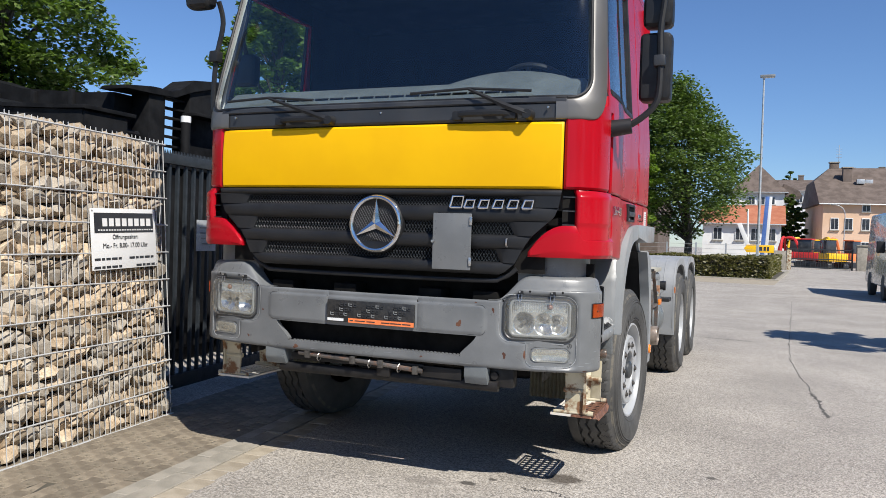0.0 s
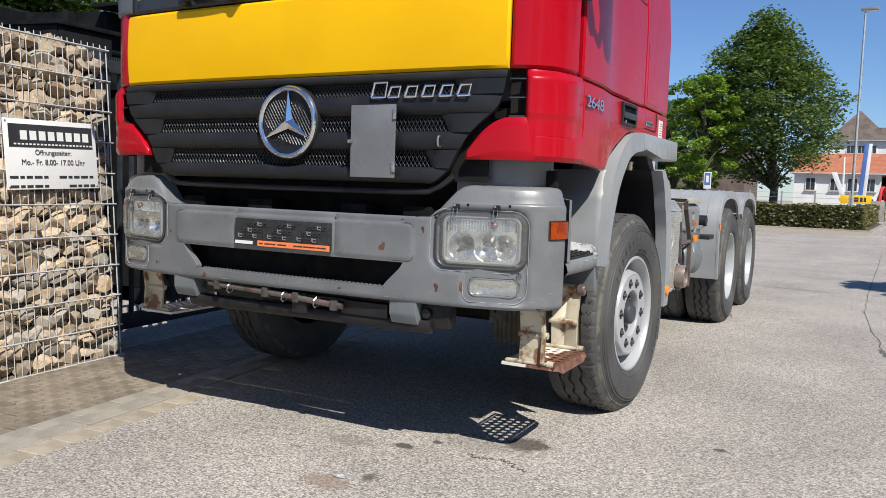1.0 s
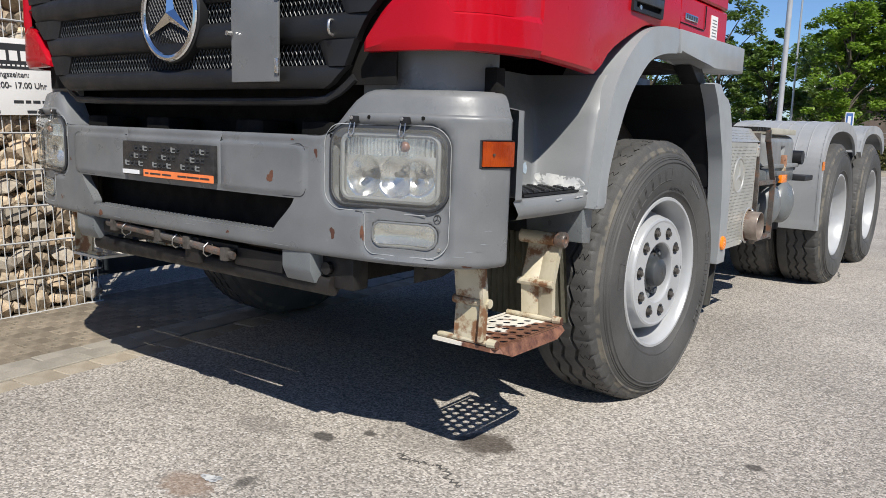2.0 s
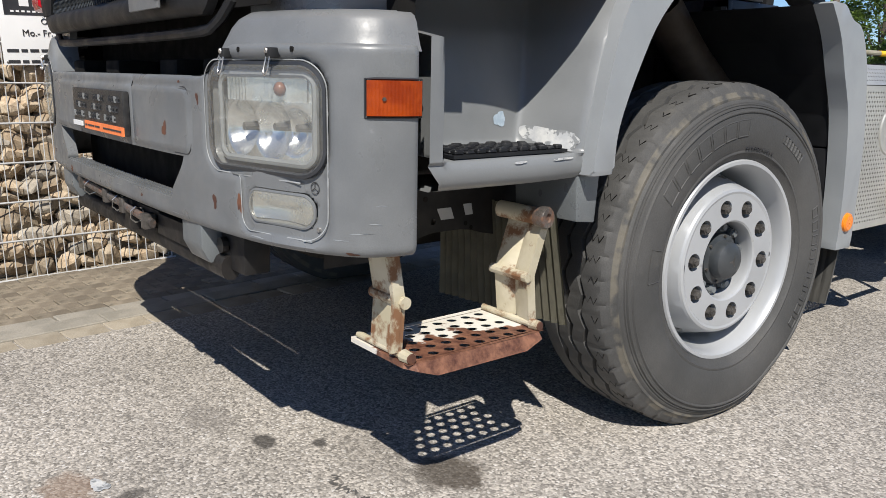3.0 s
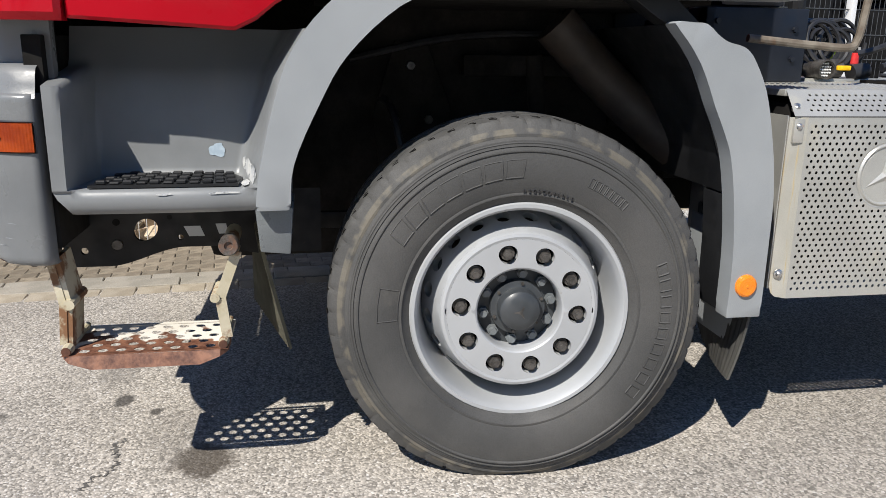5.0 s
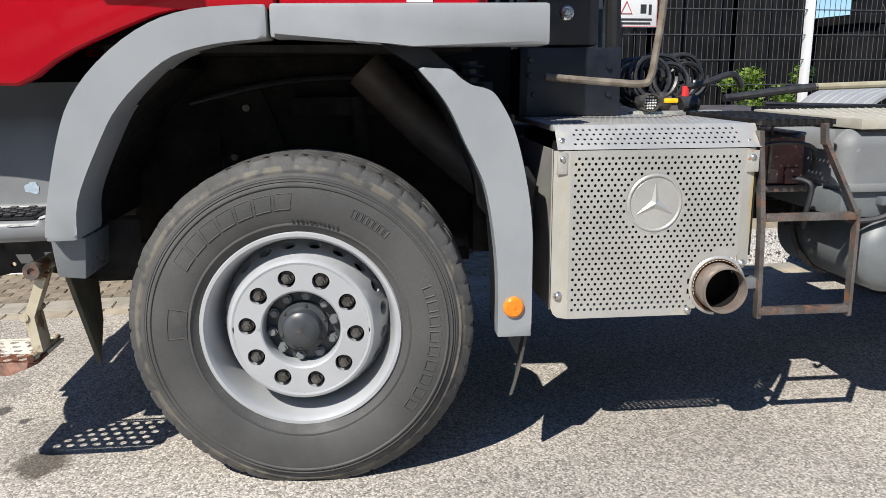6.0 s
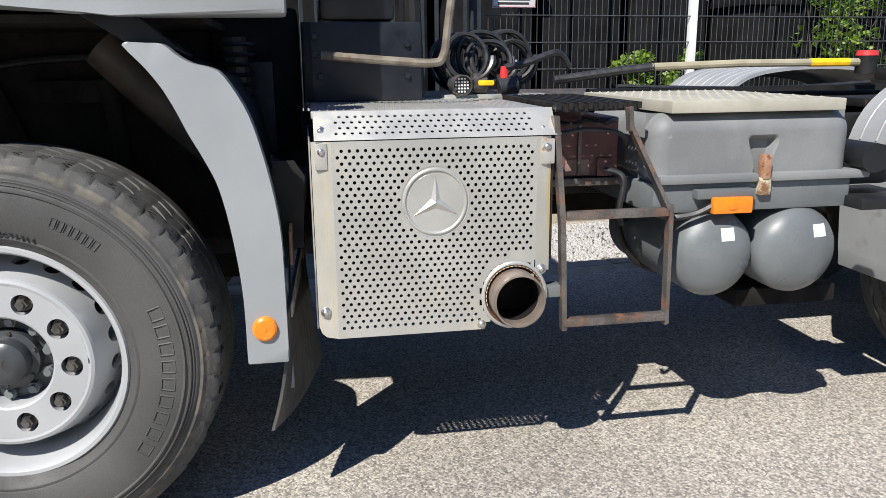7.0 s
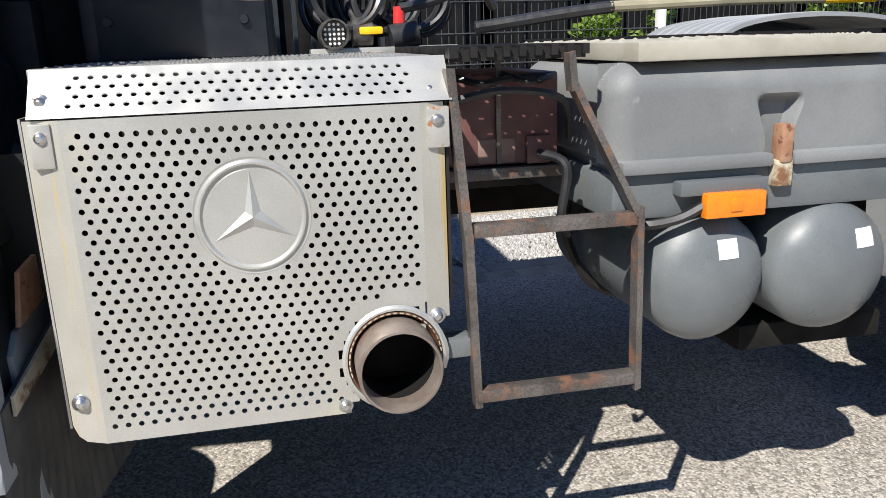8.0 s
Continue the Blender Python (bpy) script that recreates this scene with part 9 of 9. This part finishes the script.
def shrub(loc, r, h, seed_, material, n=900, size=0.07, label="bright green shrub behind the fence"):
    q = random.Random(seed_)
    t = thing("shrub", label, "shrub", loc)
    bm = B()
    for k in range(9):
        a = q.uniform(0, 6.28)
        tube(bm, [(0, 0, 0), (0.3 * r * math.cos(a), 0.3 * r * math.sin(a), h * 0.5), (r * 0.7 * math.cos(a), r * 0.7 * math.sin(a), h * q.uniform(0.7, 0.95))], [0.012, 0.009, 0.004], 5)
    part("stem", bm, "bark", t)
    cs, rs_ = [], []
    for k in range(22):
        a, z = q.uniform(0, 6.28), h * q.uniform(0.35, 0.95)
        rr_ = r * q.uniform(0.2, 0.85)
        cs.append((rr_ * math.cos(a), rr_ * math.sin(a), z))
        rs_.append((r * 0.32, r * 0.32, r * 0.24))
    foliage("foliage", cs, rs_, n // 22, size, seed_, material, t, 0.8)



shrub((-3.45, 3.86, -0.06), 0.42, 1.40, 1, "leaflight", 1500)
shrub((-3.75, 5.75, -0.06), 0.75, 2.35, 2, "leaflight", 2600)
shrub((-3.85, 6.6, -0.06), 0.8, 2.1, 3, "leaf", 2000)


def hedge_run(x0, x1, y0, y1, h, seed_, n):
    q = random.Random(seed_)
    t = thing("hedge", "clipped low hedge of small olive-green leaves", "hedge", ((x0 + x1) / 2, (y0 + y1) / 2, 0), kind="stuff")
    o = t.location
    bm = B()
    box(bm, x0 - o.x + 0.12, x1 - o.x - 0.12, y0 - o.y + 0.12, y1 - o.y - 0.12, 0.0, h - 0.12, 0.05)
    part("core", bm, "earth", t)
    bm = B()
    for _ in range(n):
        f = q.random()
        x, y = q.uniform(x0, x1), q.uniform(y0, y1)
        z = q.uniform(0.02, h)
        side = q.choice((0, 0, 0, 1, 2, 2))
        if side == 0:
            y = y0 + abs(q.gauss(0, 0.09))
        elif side == 1:
            x = x1 - abs(q.gauss(0, 0.09))
        else:
            z = h - abs(q.gauss(0, 0.08)) + 0.05 * math.sin(x * 3.1)
        p = Vector((x - o.x, y - o.y, z))
        nrm = Vector((q.gauss(0, 1), q.gauss(0, 1), q.gauss(0, 1))).normalized()
        u, v = basis(nrm)
        s = q.uniform(0.05, 0.11)
        bm.faces.new([bm.verts.new(p + d) for d in (u * s, v * s * 0.6, -u * s, -v * s * 0.6)])
    part("foliage", bm, "hedge", t)


hedge_run(-16, 0.35, 28.9, 30.2, 0.92, 1, 16000)
hedge_run(-0.95, 0.35, 30.2, 41.5, 0.92, 2, 6000)
bm = B()
box(bm, -18, 0.75, 28.2, 28.35, -0.05, 0.06, 0.01)
box(bm, 0.6, 0.75, 28.35, 42, -0.05, 0.06, 0.01)
ob = part("kerb", bm, "kerb")
tagged(ob, "pale concrete kerb in front of the hedge", "kerb", kind="structure")
bm = B()
box(bm, -18, 0.6, 28.35, 40, -0.05, 0.045)
ob = part("verge", bm, "earth")
tagged(ob, "earth verge under the hedge and trees", "verge", kind="structure")
bm = B()
box(bm, -18, 0.75, 24.6, 28.2, -0.02, 0.004)
ob = part("pavement_far", bm, "gutter")
tagged(ob, "pale paved strip in front of the hedge", "pavement", kind="structure")
# wire fence behind the hedge
wf2 = thing("wire_fence", "low grey wire fence behind the hedge", "fence")
for i in range(12):
    bm = B()
    box(bm, -14 + i * 1.25 - 0.03, -14 + i * 1.25 + 0.03, 30.5, 30.56, 0.0, 1.45)
    part("post", bm, "galva", wf2)
for k in range(7):
    bm = B()
    tube(bm, [(-14.2, 30.53, 0.25 + k * 0.19), (0.1, 30.53, 0.25 + k * 0.19)], 0.006, 4)
    part("rail", bm, "galva", wf2)

# ---- the far side of the road ----
# the hedge and what stands along it lies a little clockwise of the truck's line
BACK = Matrix.Translation((2.1, -4.6, 0)) @ Matrix.Rotation(radians(-3.4), 4, "Z") @ Matrix.Translation((-2.1, 4.6, 0))
for ob in list(scene.objects):
    if ob.parent is None and ob.name.split(".")[0] in ("tree", "hedge", "kerb", "verge", "pavement_far", "wire_fence"):
        if ob.location.x < 6 or ob.location.y > 18:
            ob.matrix_world = BACK @ ob.matrix_basis
tree((-1.25, 33, 0), 9.4, 4.2, 1.9, 3, "leafdark", 250, 170, 0.17, lean=-1.3, point=0.96)
tree((-8.3, 46, 0), 8.2, 2.2, 1.0, 27, "leaf", 80, 120, 0.2)
tree((-12.0, 45, 0), 6.6, 1.9, 0.8, 28, "leafdark", 70, 120, 0.2)
tree((-3.8, 30.2, 0), 6.7, 1.75, 0.9, 4, "leaflight", 90, 150, 0.15, "younger tree with bright yellow-green leaves")
tree((4.35, 72, 0), 6.2, 1.5, 0.3, 7, "leafdark", 120, 110, 0.26, "dense dark tree between the houses")
tree((5.6, 118, 0), 12.4, 1.3, 8.5, 17, "leafdark", 30, 50, 0.4, "distant small tree above the roofs")

# ---- masts and lamps ----
def lamp_post(x, y, h, r, arm, label):
    t = thing("street_lamp", label, "street lamp", (x, y, 0))
    bm = B()
    tube(bm, [(0, 0, -0.05), (0, 0, h)], [r, r * 0.62], 12)
    part("pole", bm, "galva", t)
    bm = B()
    box(bm, -arm * 0.35, arm, -0.12, 0.12, h, h + 0.13, 0.03)
    part("lamp_head", bm, "boxgrey", t)
    bm = B()
    box(bm, -arm * 0.2, arm * 0.9, -0.08, 0.08, h - 0.015, h)
    part("diffuser", bm, "white", t)
    for k in range(12):
        bm = B()
        box(bm, r * 0.7, r * 0.95, -0.02, 0.02, 1.2 + k * 0.55, 1.3 + k * 0.55)
        part("rung_slot", bm, "boxgrey", t)


lamp_post(1.86, 35.5, 9.55, 0.07, 0.5, "tall galvanised lamp post beside the hedge")
mast = thing("steel_mast", "smooth pale steel mast behind the parked truck", "mast", (-2.77, 17.1, 0))
bm = B()
tube(bm, [(0, 0, -0.05), (0, 0, 11.5)], [0.066, 0.055], 16)
part("pole", bm, "silver", mast)
bm = B()
cyl(bm, (0, 0, -0.02), (0, 0, 0.05), 0.16, 0.14, 16)
part("base_plate", bm, "galva", mast)
pole2 = thing("slim_pole", "slim grey pole beside the hedge", "pole", (-6.0, 31.5, 0))
bm = B()
tube(bm, [(0, 0, -0.05), (0, 0, 9.0)], [0.045, 0.035], 10)
part("pole", bm, "galva", pole2)
pst = thing("blue_sign_post", "small blue and white road sign on a post", "sign", (-3.0, 27.0, 0))
bm = B()
tube(bm, [(0, 0, 0), (0, 0, 2.0)], 0.03, 8)
part("post", bm, "galva", pst)
bm = B()
box(bm, -0.135, 0.135, -0.035, -0.02, 1.42, 2.05, 0.004)
part("panel", bm, "white", pst)
bm = B()
box(bm, -0.105, 0.105, -0.042, -0.036, 1.56, 2.02)
part("panel_field", bm, "blue", pst)
bm = B()
box(bm, -0.05, 0.05, -0.048, -0.043, 1.66, 1.92)
part("panel_mark", bm, "white", pst)
# thin lamp with a curved arm in front of the peach house
cl = thing("street_lamp", "slim pale street lamp with a curved arm", "street lamp", (7.75, 60, 0))
bm = B()
tube(bm, bend([(0, 0, 0), (0, 0, 3.0), (0, 0, 4.0), (-0.25, 0, 4.5), (-0.75, 0, 4.7)], 4), 0.035, 6)
part("pole", bm, "galva", cl)
bm = B()
box(bm, -0.95, -0.6, -0.07, 0.07, 4.64, 4.72, 0.02)
part("lamp_head", bm, "boxgrey", cl)

# ---- houses ----
def house(name, label, x0, x1, y0, y1, eave, ridge, wall, roof, wins, ridge_along="x", hip=0.0, chim=(), cut=0.0, turn=0.0, glass_w=0.19):
    """A house with a gabled or hipped roof; cut: the share of a gable that a small hip takes off at its top."""
    h = thing(name, label, "house", ((x0 + x1) / 2, (y0 + y1) / 2, 0))
    o = Vector(h.location)
    bm = B()
    box(bm, x0 - o.x, x1 - o.x, y0 - o.y, y1 - o.y, -0.5, eave)
    part("wall", bm, wall, h)
    e = 0.35
    hx, hy = (x1 - x0) / 2 + e, (y1 - y0) / 2 + e
    bm = B()
    if ridge_along == "y":
        hx, hy = hy, hx
    base = [(-hx, -hy, eave), (hx, -hy, eave), (hx, hy, eave), (-hx, hy, eave)]
    k = 1 - cut
    zc = eave + (ridge - eave) * k
    if cut:
        P = base + [(-hx, -hy * cut, zc), (-hx, hy * cut, zc), (hx, -hy * cut, zc), (hx, hy * cut, zc), (-hx + hip, 0, ridge), (hx - hip, 0, ridge)]
        F = [(0, 1, 6, 9, 8, 4), (2, 3, 5, 8, 9, 7), (3, 0, 4, 5), (1, 2, 7, 6), (4, 8, 5), (6, 7, 9), (3, 2, 1, 0)]
    else:
        P = base + [(-hx + hip, 0, ridge), (hx - hip, 0, ridge)]
        F = [(0, 1, 5, 4), (2, 3, 4, 5), (1, 2, 5), (3, 0, 4), (3, 2, 1, 0)]
    if ridge_along == "y":
        P = [(-y, x, z) for x, y, z in P]
    vs = [bm.verts.new(p) for p in P]
    for f in F:
        bm.faces.new([vs[i] for i in f])
    rf = part("roof", bm, roof, h)
    bm = B()
    gx, gy = (hx, hy) if ridge_along == "x" else (hy, hx)
    tube(bm, [(-gx, -gy - 0.05, eave - 0.02), (gx, -gy - 0.05, eave - 0.02)], 0.06, 6)
    part("gutter", bm, "galva", rf)
    for x, z, w, hh in wins:
        bm = B()
        box(bm, x - o.x - w / 2, x - o.x + w / 2, y0 - o.y - 0.06, y0 - o.y + 0.05, z - hh / 2, z + hh / 2)
        wd = part("window", bm, "render_white", h)
        bm = B()
        box(bm, x - o.x - w * 0.6, x - o.x + w * 0.6, y0 - o.y - 0.14, y0 - o.y - 0.02, z - hh / 2 - 0.08, z - hh / 2)
        part("sill", bm, "kerb", wd)
        for k in (-1, 1):
            bm = B()
            box(bm, x - o.x + k * w * 0.22 - w * glass_w, x - o.x + k * w * 0.22 + w * glass_w, y0 - o.y - 0.08, y0 - o.y - 0.055, z - hh * 0.43, z + hh * 0.43)
            part("pane", bm, "darkpane", wd)
    for x, y, z, hh in chim:
        bm = B()
        box(bm, x - o.x - 0.35, x - o.x + 0.35, y - o.y - 0.3, y - o.y + 0.3, z, z + hh, 0.02)
        ch = part("chimney", bm, "roof_brown", rf)
        bm = B()
        box(bm, x - o.x - 0.42, x - o.x + 0.42, y - o.y - 0.37, y - o.y + 0.37, z + hh, z + hh + 0.09)
        part("chimney_cap", bm, "kerb", ch)
    h.matrix_world = Matrix.Translation((x0, y0, 0)) @ Matrix.Rotation(radians(turn), 4, "Z") @ Matrix.Translation((o.x - x0, o.y - y0, 0))
    return h


def dormer(h, x, y, z, w, hh, deep):
    """A small white dormer with a window on a house's roof; x, y, z from the house's base."""
    bm = B()
    box(bm, x - w / 2, x + w / 2, y, y + deep, z, z + hh)
    dm = part("dormer", bm, "render_white", h)
    bm = B()
    box(bm, x - w / 2 - 0.15, x + w / 2 + 0.15, y - 0.2, y + deep, z + hh, z + hh + 0.14, 0.02)
    part("dormer_roof", bm, "roof_brown", dm)
    for k in range(3):
        bm = B()
        xa = x - w / 2 + w * (k + 0.14) / 3
        box(bm, xa, xa + w * 0.24, y - 0.02, y + 0.01, z + 0.12, z + hh - 0.1)
        part("pane", bm, "darkpane", dm)


peach = house("apartment_house", "peach rendered house with brown roof", 6.65, 21, 66, 76.5, 5.05, 8.5, "render_peach", "roof_brown",
              [(x, 3.42, 0.62, 1.0) for x in (7.55, 8.6, 9.85, 11.05, 12.4)] + [(x, 1.55, 0.62, 0.9) for x in (8.6, 9.85, 11.05, 12.4)] + [(9.85, 4.72, 0.62, 0.55)], "x", 1.5, ((8.9, 69.3, 6.6, 1.7), (8.2, 71.4, 8.1, 0.85)), cut=0.4, turn=4.6)
bm = B()
tube(bm, [(-5.2, 0.6, 8.3), (-5.2, 0.6, 10.6)], 0.025, 5)
for k in range(4):
    tube(bm, [(-5.45, 0.6, 9.5 + 0.25 * k), (-4.95, 0.6, 9.5 + 0.25 * k)], 0.015, 4)
part("aerial", bm, "galva", peach)
for x, y in ((-4.0, -2.6), (-3.3, -2.2)):
    bm = B()
    box(bm, x - 0.3, x + 0.3, y - 0.25, y + 0.25, 6.92, 7.3, 0.02)
    part("skylight", bm, "galva", peach)
house("white_house", "white rendered house with red tiled roof", -2.6, 3.5, 64, 72, 3.2, 4.95, "render_white", "roof_red", [(x, 2.35, 0.75, 1.05) for x in (-1.4, 0.35, 1.55, 2.75)] + [(2.75, 0.9, 0.7, 0.9)])
slate = house("slate_house", "tall house with dark slate hipped roof and a white dormer", -1.1, 4.2, 86, 95, 7.25, 10.5, "render_white", "roof_brown", [(x, 6.35, 0.75, 0.85) for x in (0.9, 1.9, 2.9)], "y", 2.6)
dormer(slate, 1.35, -3.2, 7.75, 1.0, 0.75, 2.6)
bm = B()
prism(bm, [(2.5, 7.0), (4.4, 7.0), (4.1, 7.5), (2.5, 8.3)], "y", -3.5, 4.0)
part("side_roof", bm, "roof_brown", slate)
house("row_house", "distant terraced house with dark roof", 3.6, 8.6, 110, 120, 9.0, 10.9, "render_white", "roof_brown", [(5.0, 8.0, 0.9, 1.1), (6.6, 8.0, 0.9, 1.1)], chim=((6.9, 115, 10.3, 1.2),))
house("row_house", "distant terraced house with dark roof", 12.0, 26, 110, 120, 9.8, 11.6, "render_white", "roof_brown", [(13.5, 8.6, 1.0, 1.3)], chim=((13.3, 115, 10.9, 1.6), (15.2, 115, 10.9, 1.5), (16.9, 115, 10.9, 1.7), (18.6, 115, 10.9, 1.4)))
grey = house("grey_house", "grey slated house with a small window and satellite dishes", -11.8, -5.2, 55, 63, 3.55, 4.85, "roof_brown", "roof_brown", [(-10.75, 2.85, 0.62, 0.85)])
for x in (-2.45, -1.05):
    bm = B()
    lathe(bm, [(0.0, 0.0), (0.16, -0.02), (0.30, -0.09), (0.31, -0.075), (0.16, 0.0), (0.0, 0.02)], 18, (x, -0.6, 4.92), "y")
    dish = part("satellite_dish", bm, "white", grey)
    bm = B()
    tube(bm, [(x, -0.5, 4.3), (x, -0.5, 4.9)], 0.025, 6)
    part("dish_post", bm, "galva", dish)

# ---- far yard gate, sign, machines ----
sg2 = thing("yellow_sign", "long yellow sign board with dark bars", "sign", (1.95, 48, 0))
bm = B()
prism(bm, [(-0.95, 1.2), (-0.78, 0.97), (0.82, 0.97), (0.82, 1.46), (-0.78, 1.46)], "y", -0.03, 0.03, 0.01)
part("board", bm, "yellowp", sg2)
for x0, x1 in ((-0.08, 0.14), (0.22, 0.36), (0.42, 0.54)):
    bm = B()
    box(bm, x0, x1, -0.04, -0.03, 1.08, 1.34)
    part("print_bar", bm, "ink", sg2)
for x in (-0.6, 0.6):
    bm = B()
    box(bm, x - 0.03, x + 0.03, -0.03, 0.03, 0, 0.97)
    part("post", bm, "galva", sg2)
fg = thing("yard_gate", "dark steel bar gate across the far yard entrance", "gate", (5.6, 50, 0))
for z in (0.08, 0.62, 1.24):
    bm = B()
    box(bm, -1.95, 1.75, -0.03, 0.03, z, z + 0.07)
    part("gate_rail", bm, "fence", fg)
for x in (-2.0, 1.78):
    bm = B()
    box(bm, x - 0.05, x + 0.05, -0.05, 0.05, 0.0, 1.36, 0.008)
    part("gate_post", bm, "fence", fg)
for i in range(26):
    bm = B()
    box(bm, -1.93 + i * 0.147, -1.905 + i * 0.147, -0.012, 0.012, 0.1, 1.25)
    part("gate_bar", bm, "fence", fg)
gp = thing("gate_pillar", "grey masonry gate pillar", "pillar", (7.92, 50, 0))
bm = B()
box(bm, -0.3, 0.3, -0.3, 0.3, 0, 1.56, 0.02)
part("shaft", bm, "kerb", gp)
bm = B()
box(bm, -0.36, 0.36, -0.36, 0.36, 1.56, 1.64, 0.02)
part("cap", bm, "kerb", gp)


lw = thing("low_wall", "low grey rendered wall beside the yard gate", "wall", (3.1, 46, 0), kind="structure")
bm = B()
box(bm, -0.36, 0.36, -0.12, 0.12, 0.0, 1.15, 0.01)
part("wall_body", bm, "kerb", lw)
bm = B()
box(bm, 0.36, 0.62, -0.15, 0.15, 0.0, 1.22, 0.01)
part("end_post", bm, "cream", lw)
# leaning blue and white mast, and white booms, in the yard
bmast = thing("blue_mast", "tall blue and white boom leaning in the yard", "boom", (2.1, 56, 0))
bm = B()
prism(bm, [(-0.20, 0.0), (0.10, 0.0), (0.36, 5.0), (0.10, 5.0)], "y", -0.2, 0.2, 0.01)
part("boom", bm, "blue", bmast)
bm = B()
prism(bm, [(0.105, 0.0), (0.33, 0.0), (0.56, 5.0), (0.365, 5.0)], "y", -0.18, 0.18, 0.01)
part("boom_side", bm, "render_white", bmast)
wb = thing("white_boom", "white jib and pole in the yard", "boom", (1.2, 52, 0))
bm = B()
tube(bm, [(0.0, 0, 0), (-0.1, 0, 3.9)], 0.06, 8)
part("pole", bm, "render_white", wb)
bm = B()
prism(bm, [(-0.05, 1.1), (0.25, 1.1), (-0.48, 2.95), (-0.78, 2.9)], "y", -0.1, 0.1, 0.02)
part("jib", bm, "render_white", wb)


def digger(x, y, paint, turn, label):
    d = thing("mini_digger", label, "digger", (x, y, 0), group="machines in the far yard")
    d.rotation_euler = (0, 0, turn)
    for sx2 in (-0.55, 0.55):
        bm = B()
        prism(bm, [(-0.8, 0.1), (-0.65, 0.0), (0.65, 0.0), (0.8, 0.1), (0.8, 0.3), (0.65, 0.42), (-0.65, 0.42), (-0.8, 0.3)], "x", sx2 - 0.16, sx2 + 0.16, 0.02)
        part("track", bm, "rubberhose", d)
    bm = B()
    box(bm, -0.65, 0.65, -0.8, 0.7, 0.5, 1.05, 0.1)
    part("body", bm, paint, d)
    bm = B()
    box(bm, -0.6, 0.1, -0.3, 0.6, 1.05, 1.95, 0.06)
    part("cab", bm, "darkpane", d)
    bm = B()
    box(bm, -0.64, 0.14, -0.34, 0.64, 1.93, 2.02, 0.02)
    part("cab_roof", bm, paint, d)
    bm = B()
    tube(bm, bend([(0.35, 0.7, 0.9), (0.35, 1.2, 2.0), (0.35, 2.0, 1.9), (0.35, 2.3, 0.9)], 4), 0.1, 6)
    part("boom", bm, paint, d)
    bm = B()
    prism(bm, [(2.05, 0.95), (2.5, 0.9), (2.55, 0.4), (2.1, 0.2), (1.95, 0.5)], "x", 0.1, 0.6, 0.02)
    part("bucket", bm, "black_steel", d)


digger(6.5, 53.2, "yellowp", 0.4, "small yellow tracked digger in the yard")
digger(8.0, 58, "orange", 2.5, "small orange tracked digger in the yard")
digger(5.2, 55.5, "redp", 1.2, "small red tracked digger in the yard")
digger(4.2, 57.5, "redp", 2.9, "small red tracked digger in the yard")
digger(6.1, 61, "yellowp", 2.0, "small yellow tracked digger in the yard")

# ---- parked van at the roadside ----
car = thing("parked_van", "tall silver panel van parked at the roadside", "van", (6.02, 20.0, 0))
bm = B()
prism(bm, [(-2.45, 0.35), (-2.5, 0.8), (-2.35, 1.1), (-1.75, 1.28), (-1.0, 2.2), (-0.7, 2.42), (2.4, 2.45), (2.5, 2.2), (2.5, 0.35)], "x", -0.95, 0.95, 0.09, 3)
for v in bm.verts:
    v.co.x *= 1 - 0.09 * max(0.0, v.co.z - 1.1)
part("body", bm, "van", car)
bm = B()
prism(bm, [(-1.71, 1.37), (-1.03, 2.20), (-0.98, 2.17), (-1.6, 1.37)], "x", -0.78, 0.78, 0.01)
part("windscreen", bm, "darkpane", car)
for x in (-1, 1):
    bm = B()
    prism(bm, [(-1.45, 1.34), (-0.95, 1.98), (-0.25, 2.0), (-0.25, 1.34)], "x", x * 0.885 - 0.015, x * 0.885 + 0.015, 0.004)
    for v in bm.verts:
        v.co.x += -x * 0.085 * (v.co.z - 1.6)
    part("side_window", bm, "darkpane", car)
    for y in (-1.35, 1.45):
        bm = B()
        lathe(bm, [(0.0, 0.10), (0.2, 0.10), (0.24, 0.11), (0.33, 0.10), (0.345, 0.05), (0.345, -0.08), (0.2, -0.1), (0, -0.1)], 28, (x * 0.87, y, 0.345), "x")
        part("wheel", bm, "rubber", car)
    bm = B()
    box(bm, x * 0.72 - 0.14, x * 0.72 + 0.14, -2.52, -2.42, 0.82, 1.02, 0.03)
    part("headlamp", bm, "galva", car)
    bm = B()
    box(bm, x * 1.03 - 0.10, x * 1.03 + 0.10, -1.42, -1.30, 1.28, 1.60, 0.03)
    part("side_mirror", bm, "plastic", car)
bm = B()
box(bm, -0.9, 0.9, -2.56, -2.44, 0.32, 0.62, 0.04)
part("bumper", bm, "plastic", car)
